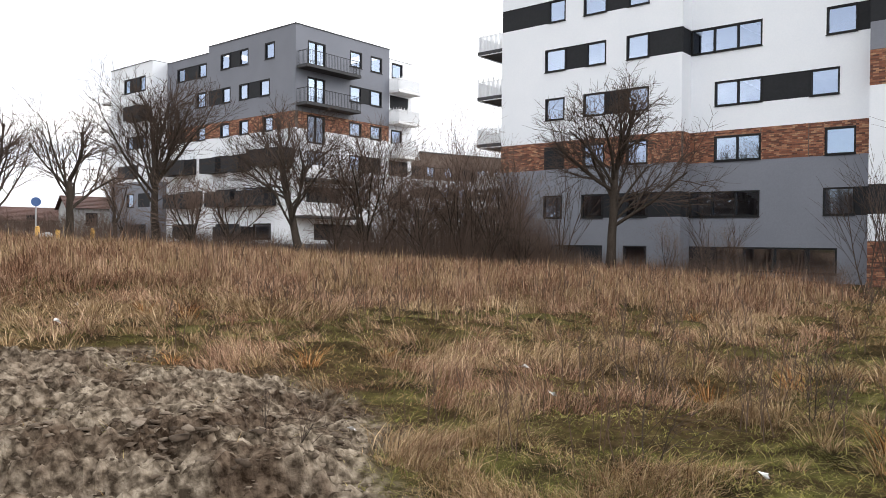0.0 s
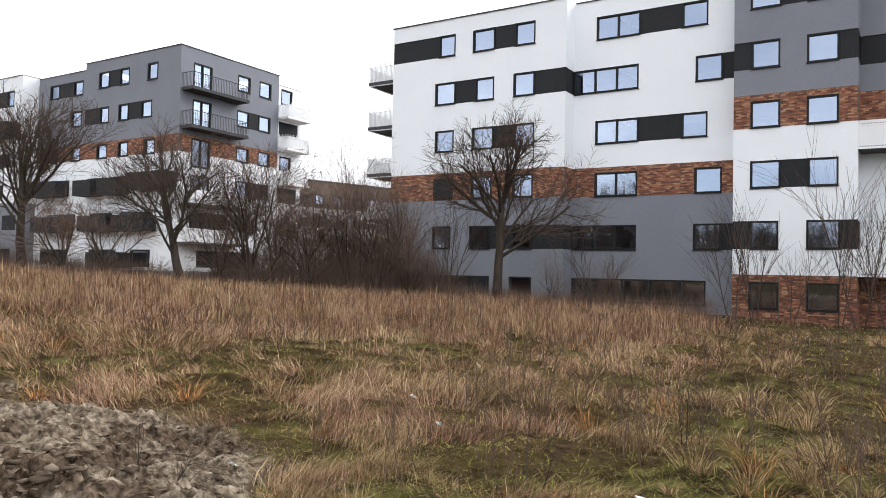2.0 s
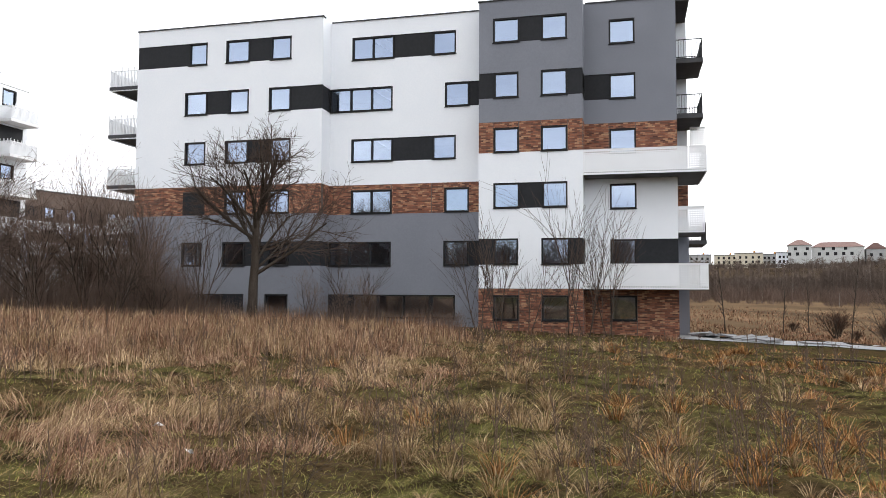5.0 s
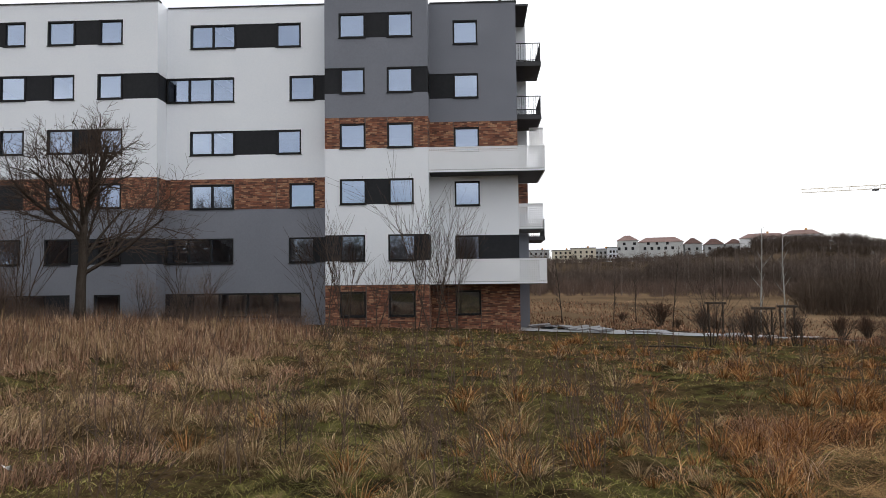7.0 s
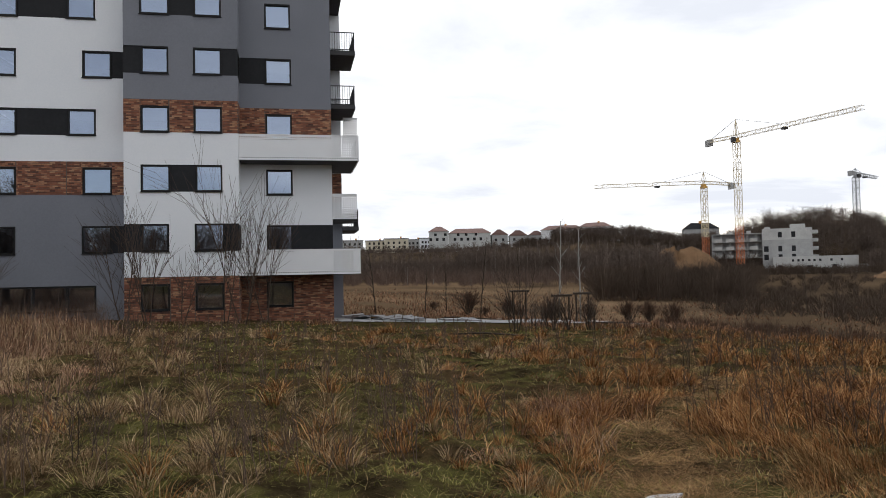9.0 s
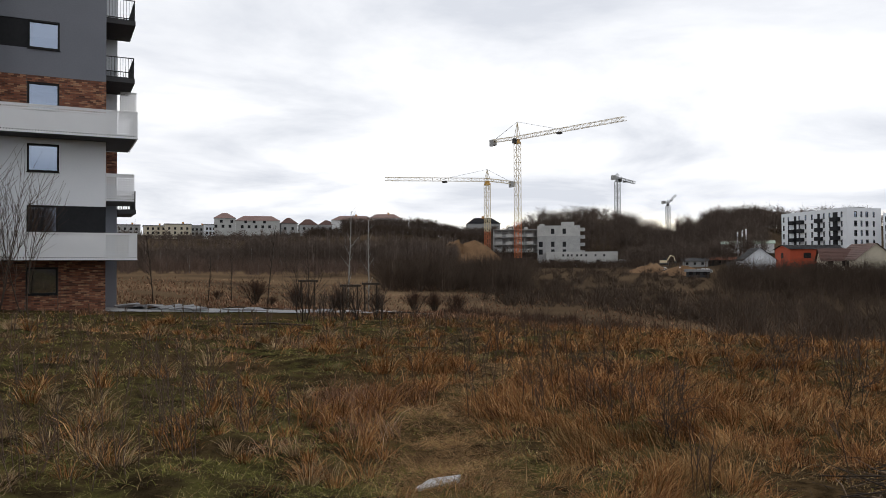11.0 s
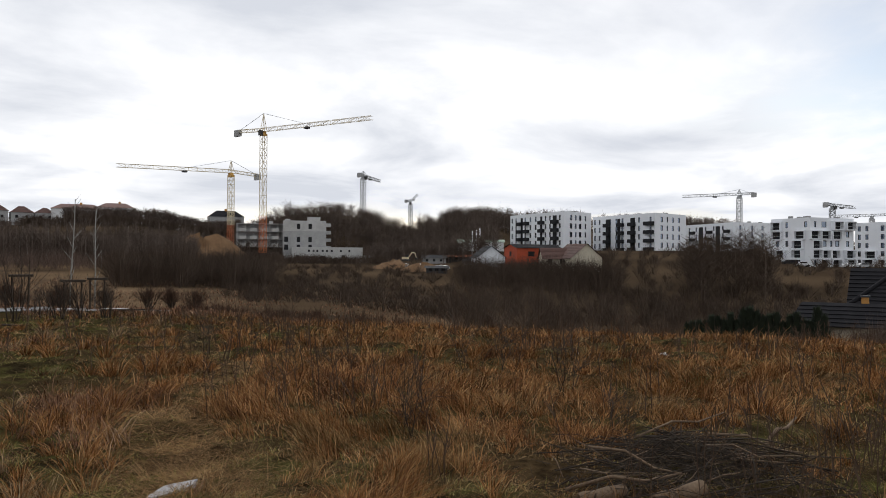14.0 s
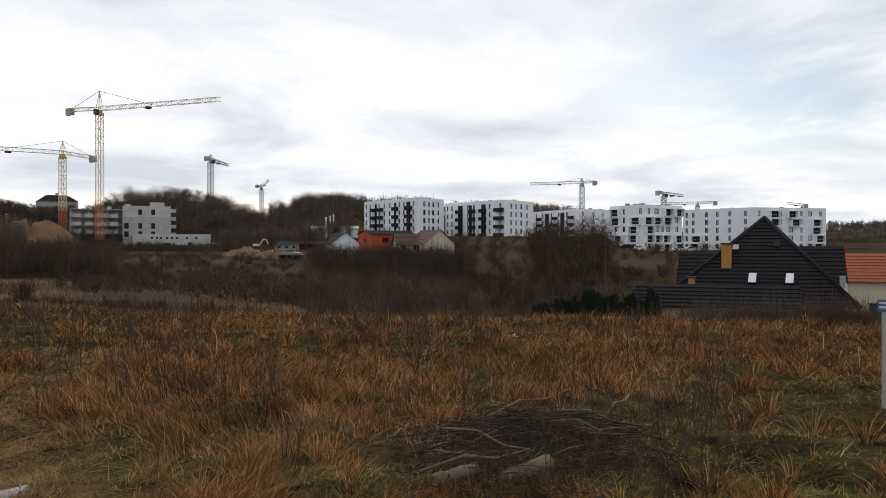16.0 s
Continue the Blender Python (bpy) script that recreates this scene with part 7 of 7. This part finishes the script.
def tufts(rng, x, y, k, rad):
    i = np.repeat(np.arange(len(x)), k)
    return x[i] + rng.normal(0, 1, len(i)) * rad[i], y[i] + rng.normal(0, 1, len(i)) * rad[i], i


M_TURF = mat("green_turf", (0.32, 0.32, 0.32), (1.45, 1.45, 1.45), 1.3, 0.8, 0, spec=0.05, fine=4, island=[(0, (0.075, 0.077, 0.018)), (0.4, (0.175, 0.170, 0.040)), (0.7, (0.28, 0.245, 0.075)), (1, (0.44, 0.35, 0.16))])
M_MAT = mat("matted_dead_turf", (0.30, 0.28, 0.26), (1.75, 1.7, 1.65), 1.3, 0.8, 0, spec=0.05, fine=4, island=[(0, (0.060, 0.038, 0.018)), (0.35, (0.15, 0.099, 0.045)), (0.7, (0.27, 0.187, 0.088)), (1, (0.44, 0.325, 0.17))])
M_STRAW = mat("straw_grass", (0.5, 0.46, 0.42), (1.6, 1.58, 1.55), 1.1, 0.8, 0, spec=0.05, fine=4, island=[(0, (0.11, 0.072, 0.038)), (0.4, (0.23, 0.155, 0.085)), (0.75, (0.36, 0.255, 0.15)), (1, (0.52, 0.40, 0.25))])
M_TAN = mat("pinkish_tan_grass", (0.5, 0.46, 0.43), (1.6, 1.58, 1.56), 1.1, 0.85, 0, spec=0.03, fine=4, island=[(0, (0.09, 0.054, 0.036)), (0.4, (0.22, 0.135, 0.090)), (0.75, (0.35, 0.225, 0.152)), (1, (0.50, 0.36, 0.25))])
M_RUST = mat("orange_brown_grass", (0.45, 0.40, 0.36), (1.4, 1.4, 1.4), 1.1, 0.85, 0, spec=0.03, fine=4, island=[(0, (0.075, 0.031, 0.012)), (0.4, (0.235, 0.107, 0.040)), (0.75, (0.43, 0.215, 0.082)), (1, (0.62, 0.39, 0.19))])
M_GOLD = mat("golden_straw", (0.5, 0.46, 0.42), (1.5, 1.45, 1.4), 1.1, 0.85, 0, spec=0.03, fine=4, island=[(0, (0.08, 0.045, 0.019)), (0.5, (0.20, 0.118, 0.050)), (1, (0.36, 0.235, 0.115))])
M_BROWN = mat("red_brown_stems", (0.5, 0.46, 0.43), (1.5, 1.46, 1.42), 1.1, 0.85, 0, spec=0.03, fine=4, island=[(0, (0.062, 0.032, 0.021)), (0.4, (0.150, 0.082, 0.052)), (0.75, (0.25, 0.145, 0.092)), (1, (0.38, 0.25, 0.165))])
M_RUSSET = mat("dark_russet_grass", (0.45, 0.40, 0.36), (1.4, 1.4, 1.4), 1.1, 0.85, 0, spec=0.03, fine=4, island=[(0, (0.036, 0.016, 0.009)), (0.5, (0.115, 0.052, 0.025)), (1, (0.26, 0.13, 0.06))])
M_STALK = mat("dead_weed_stalks", (0.045, 0.027, 0.017), (0.12, 0.072, 0.044), 5.0, 0.9, 0)


def keep_out(x, y):
    """True where nothing grows: the paved strip and the houses."""
    b = (y > 39.1) & (x < 3.2) & (x > -30)
    off = (x - 2.4) * 0.082 + (y - 42.6) * 0.997
    s = (off > -3.6 - fnoise(x, y, 0.6, 97)) & (off < 1.9) & (x > 1.5) & (x < 19)
    r, az = np.hypot(x, y), np.degrees(np.arctan2(x, y))
    return b | s | ((r > 33.5) & (r < 40) & (az > 3.5) & (az < 17))


def zones(x, y):
    """How much of each kind of growth a spot carries: the tall belt, the rusty side, the green and the trodden path."""
    r, az = np.hypot(x, y), np.degrees(np.arctan2(x, y))
    wob = (fnoise(x, y, 0.25, 81) - 0.5)
    belt = sstep(13.2, 17.0, r + 7 * wob + 1.5 * (az < -52)) * (1 - sstep(-19, -7, az + 14 * wob))
    rust = sstep(12, 36, az + 26 * wob)
    mid = 27.5 + 2.2 * np.sin(r * 0.55) + 0.12 * r
    path = np.exp(-((az - mid) * r / 57.3 / 0.34) ** 2) * sstep(4.5, 6, r) * (1 - sstep(17, 24, r))
    lawn = np.maximum(sstep(-46, -30, az) * (1 - sstep(12, 32, az)), 0.9 * sstep(-64, -58, az) * (1 - sstep(-40, -30, az)) * sstep(9, 11, r))
    lawn = np.maximum(lawn, sstep(70, 80, az + 20 * wob) * (1 - sstep(11, 16, r))) * (1 - belt)
    return r, az, belt, rust, path, lawn


def field():
    rng = np.random.default_rng(77)
    # a low mat of turf over everything, green in patches
    x, y, r, az = scatter(rng, 235000, 3.3, 38, -74, 93, 0.95)
    hollow = fnoise(x, y, 1.9, 91)
    ok = (rng.random(len(x)) > mud_mask(x, y) * 0.99) & ~keep_out(x, y) & (hollow + rng.normal(0, 0.05, len(x)) > 0.22 + 0.12 * sstep(-24, 4, az))
    x, y = x[ok], y[ok]
    r, az, belt, rust, path, lawn = zones(x, y)
    g = 0.55 * fnoise(x, y, 0.5, 5) + 0.45 * fnoise(x, y, 1.7, 6) + 0.15 * lawn + 0.03 * sstep(-24, -8, az) * lawn - 0.05 - 0.05 * rust * (1 - lawn) - 0.05 * path - 0.1 * belt
    isg = g + rng.normal(0, 0.09, len(x)) > 0.535
    for sel, name, label, m in ((isg, "green_turf", "low green winter turf in patches", M_TURF), (~isg, "matted_turf", "matted flattened dead turf", M_MAT)):
        k = int(sel.sum())
        blades(name, x[sel], y[sel], rng.uniform(0.03, 0.11, k) * (1 + 0.5 * rng.random(k) ** 4), 0.0016 + 0.0008 * r[sel], rng.uniform(0.5, 3.0, k), label, m, 1 + (name == "green_turf"))

    # standing dead grass: hummocks whose height follows one soft field, with open hollows between
    x, y, r, az = scatter(rng, 640000, 3.5, 39, -74, 93, 0.86)
    r, az, belt, rust, path, lawn = zones(x, y)
    lump = 0.38 * fnoise(x, y, 0.8, 25, 2) + 0.44 * vnoise(x, y, 2.2, 27) + 0.18 * fnoise(x, y, 0.22, 28, 2)
    near = 0.07 * sstep(-48, -42, az) * (1 - sstep(-26, -18, az)) * (1 - sstep(8, 11, r))
    want = lump + 0.20 * belt + 0.065 * rust * (1 - 0.9 * lawn) - 0.03 * lawn - 0.045 * sstep(-20, -8, az) * lawn - 0.20 * path + near + 0.075 * (1 - sstep(-20, -8, az)) * (1 - belt)
    tall = sstep(0.46, 0.72, want)
    ok = (tall > 0.04) & (rng.random(len(x)) < 0.16 + 0.62 * tall) & (rng.random(len(x)) > mud_mask(x, y) * 1.2) & ~keep_out(x, y) & (np.hypot(x - 6.0, y - 3.0) > 0.75 + 0.4 * rng.random(len(x)))
    x, y, r, az, belt, rust, path, lawn, tall, lump = (q[ok] for q in (x, y, r, az, belt, rust, path, lawn, tall, lump))
    n = len(x)
    edge = sstep(16, 21, r) * belt
    size = (0.07 + 0.30 * tall) * (0.75 + 0.55 * edge + 0.12 * rust) * rng.uniform(0.45, 1.35, n) * (0.75 + 0.25 * sstep(5, 10, r))
    size = size * np.where(rng.random(n) < 0.05, 1.6, 1.0)
    # each hummock is combed its own way
    comb = 6.283 * 2 * fnoise(x, y, 0.45, 33, 2) + rng.normal(0, 0.8, n)
    bend = np.abs(rng.normal(1.25 - 0.85 * edge, 0.55, n)) * (1.15 - 0.4 * tall)
    tone = 0.6 * fnoise(x, y, 0.6, 57) + 0.4 * vnoise(x, y, 2.6, 58) + rng.normal(0, 0.07, n)
    pale = 0.53 + 0.24 * sstep(-18, -4, az)
    kind = np.where(rust + rng.normal(0, 0.16, n) > 0.5, np.where(tone > 0.60, 5, np.where(tone > 0.43, 3, 4)), np.where(tone > pale, 0, np.where(tone > pale - 0.15, 1, np.where((az > -2) & (tone > 0.44), 3, 2))))
    for k, name, label, m in ((0, "straw_grass", "bent hummocks of dry straw-coloured grass", M_STRAW), (1, "tan_grass", "pinkish-tan dead grass in hummocks", M_TAN), (2, "brown_grass", "red-brown dead grass in hummocks", M_BROWN), (3, "rusty_grass", "orange-brown dead grass in hummocks", M_RUST), (4, "dark_grass", "dark russet dead grass in hummocks", M_RUSSET), (5, "golden_grass", "golden dead grass in hummocks", M_GOLD)):
        q = kind == k
        blades(name, x[q], y[q], size[q], 0.0014 + 0.00085 * r[q], bend[q], label, m, 20 + k, comb[q])

    # arching tussocks with a dark heart
    x, y, r, az = scatter(rng, 1900, 4.6, 30, -72, 93, 0.8)
    r, az, belt, rust, path, lawn = zones(x, y)
    ok = (fnoise(x, y, 0.8, 55) + 0.06 * rust - 0.03 * lawn > 0.53) & (path < 0.35) & (belt < 0.6) & (mud_mask(x, y) < 0.1) & ~keep_out(x, y) & (np.hypot(x - 6.0, y - 3.0) > 1.4)
    x, y, r, rust = x[ok], y[ok], r[ok], rust[ok]
    size = (0.13 + 0.22 * rng.random(len(x)) ** 1.6) * (0.75 + 0.25 * sstep(6, 12, r))
    rusty = rust + 0.6 * sstep(-10, 8, np.degrees(np.arctan2(x, y))) + rng.normal(0, 0.3, len(x)) > 0.5
    for sel, name, label, m in ((~rusty, "straw_tussock_grass", "arching tussocks of pale straw grass", M_STRAW), (rusty, "rusty_tussock_grass", "arching tussocks of rust-brown grass", M_RUST)):
        sx, sy, sr, ss = x[sel], y[sel], r[sel], size[sel]
        bx, by, i = tufts(rng, sx, sy, 60, ss * 0.24)
        away = np.hypot(bx - sx[i], by - sy[i]) / ss[i]
        blades(name, bx, by, ss[i] * rng.uniform(0.6, 1.6, len(i)), 0.0014 + 0.0008 * sr[i], 0.3 + 2.2 * away * rng.uniform(0.5, 1.3, len(i)), label, m, 40 + len(name), np.arctan2(by - sy[i], bx - sx[i]))

    # flattened pale grass along the trodden path
    x, y, r, az = scatter(rng, 46000, 5, 24, 20, 40, 0.9)
    path = zones(x, y)[4]
    ok = rng.random(len(x)) < path * (0.35 + 0.9 * (fnoise(x, y, 1.6, 66) > 0.45))
    x, y, r = x[ok], y[ok], r[ok]
    blades("trodden_grass", x, y, rng.uniform(0.08, 0.26, len(x)), 0.0014 + 0.0007 * r, rng.uniform(2.0, 5.0, len(x)), "flattened golden straw on the trodden path", M_GOLD, 67)

    # a belt of upright reddish dead stems before the buildings
    x, y, r, az = scatter(rng, 26000, 14, 37, -62, -4, 0.9)
    r, az, belt, rust, path, lawn = zones(x, y)
    lush = fnoise(x, y, 0.45, 73) + 0.30 * belt + 0.10 * sstep(-47, -42, az) * (1 - sstep(-16, -10, az))
    ok = (lush + rng.normal(0, 0.05, len(x)) > 0.86) & ~keep_out(x, y)
    x, y, r, az, lush = x[ok], y[ok], r[ok], az[ok], lush[ok]
    dun = fnoise(x, y, 0.7, 75) + 0.25 * (az < -44) + rng.normal(0, 0.1, len(x)) > 0.55
    for sel, m, label in ((dun, M_TAN, "upright tan dead stems in a belt"), (~dun, M_BROWN, "upright red-brown dead stems in a belt")):
        k = int(sel.sum())
        blades("stem_belt", x[sel], y[sel], rng.uniform(0.3, 0.75, k) * (0.7 + 2.0 * np.clip(lush[sel] - 0.84, 0, 0.3)), 0.002 + 0.0005 * r[sel], np.abs(rng.normal(0.16, 0.18, k)), label, m, 74)

    # single dead stalks with side shoots
    g = Geo()
    prng = random.Random(3)
    for k in range(4200):
        az = -60 + 138 * prng.random() ** 0.85
        rr = 5 * (34 / 5) ** (prng.random() ** 0.6)
        sx, sy = polar(az, rr)
        if mud_mask(sx, sy) > 0.3 or keep_out(np.array(sx), np.array(sy)):
            continue
        if fnoise(np.array([sx]), np.array([sy]), 0.55, 44)[0] < 0.585:
            continue
        hh = prng.uniform(0.25, 0.72) * (1.25 if az > 30 else 1)
        z0 = gz(sx, sy)
        w = 0.0022 + 0.00032 * rr
        top = Vector((sx + prng.uniform(-0.14, 0.14), sy + prng.uniform(-0.14, 0.14), z0 + hh))
        base = Vector((sx, sy, z0 - 0.03))
        g.tube([base, base.lerp(top, 0.5) + Vector((prng.uniform(-0.03, 0.03), 0, 0)), top], [w * 1.4, w, w * 0.6], 3, False)
        for s in range(prng.randint(2, 6)):
            q = base.lerp(top, prng.uniform(0.45, 0.95))
            e2 = q + Vector((prng.uniform(-0.12, 0.12), prng.uniform(-0.12, 0.12), prng.uniform(0.08, 0.22)))
            g.tube([q, e2], [w * 0.8, w * 0.4], 3, False)
    tagged(new("weed_stalks", g.mesh("weed_stalks", M_STALK)), "upright dead brown weed stalks with side shoots", "weeds", kind="stuff")

    # coarse grass on the meadow and the valley side
    x, y, r, az = scatter(rng, 45000, 36, 150, 1, 97, 1.2)
    ok = (fnoise(x, y, 0.12, 61) > 0.40) & ~keep_out(x, y)
    x, y, r, az = x[ok], y[ok], r[ok], az[ok]
    blades("meadow_grass", x, y, rng.uniform(0.12, 0.42, len(x)), 0.008 + 0.0010 * r, np.abs(rng.normal(0.9, 0.6, len(x))), "coarse brown winter grass on the meadow", M_BROWN, 9)

    # the field goes on behind the path and under the feet
    x, y, r, az = scatter(rng, 26000, 0.5, 30, 93, 286, 0.7)
    x2, y2, r2, az2 = scatter(rng, 5000, 0.3, 3.4, -74, 93, 0.7)
    x, y, r = np.concatenate([x, x2]), np.concatenate([y, y2]), np.concatenate([r, r2])
    ok = mud_mask(x, y) < 0.4
    x, y, r = x[ok], y[ok], r[ok]
    blades("matted_turf", x, y, rng.uniform(0.05, 0.2, len(x)), 0.005 + 0.0015 * r, rng.uniform(0.6, 2.4, len(x)), "matted flattened dead turf", M_MAT, 12)

    # clods on the bare soil
    prng = random.Random(8)
    base = bmesh.new()
    bmesh.ops.create_icosphere(base, subdivisions=1, radius=1)
    bv = np.array([v.co[:] for v in base.verts]); bf = np.array([[v.index for v in f.verts] for f in base.faces])
    base.free()
    nrng = np.random.default_rng(4)
    m = 60000
    ca, cr = np.radians(nrng.uniform(-75, -36, m)), 3.9 + 6.6 * nrng.random(m) ** 0.8
    cx, cy = cr * np.sin(ca), cr * np.cos(ca)
    ok = (mud_mask(cx, cy) > 0.3) & (fnoise(cx, cy, 1.6, 71) + nrng.normal(0, 0.12, m) > 0.40)
    cx, cy = cx[ok][:3200], cy[ok][:3200]
    # one heap of bigger lumps
    hx, hy = polar(-59.5, 5.7)
    cx, cy = np.concatenate([cx, hx + nrng.normal(0, 0.34, 60)]), np.concatenate([cy, hy + nrng.normal(0, 0.2, 60)])
    cz = ground_z(cx, cy)
    s = 0.004 + 0.030 * nrng.random(len(cx)) ** 3.6
    s[-60:] = nrng.uniform(0.01, 0.045, 60)
    cz[-60:] += nrng.uniform(0, 0.10, 60)
    shape = 1 + nrng.uniform(-0.75, 0.6, (len(cx), len(bv), 1))
    squash = np.stack([nrng.uniform(0.7, 2.4, len(cx)), nrng.uniform(0.7, 2.0, len(cx)), nrng.uniform(0.35, 0.75, len(cx))], 1)
    v = bv[None] * shape * squash[:, None] * s[:, None, None] + np.stack([cx, cy, cz - s * 0.15], 1)[:, None]
    f = bf[None] + (np.arange(len(cx)) * len(bv))[:, None, None]
    tagged(new("soil_clods", flat_mesh("soil_clods", v.reshape(-1, 3), f.reshape(-1, 3), M_CLOD)), "grey-brown clods of churned soil", "soil", kind="stuff")


field()
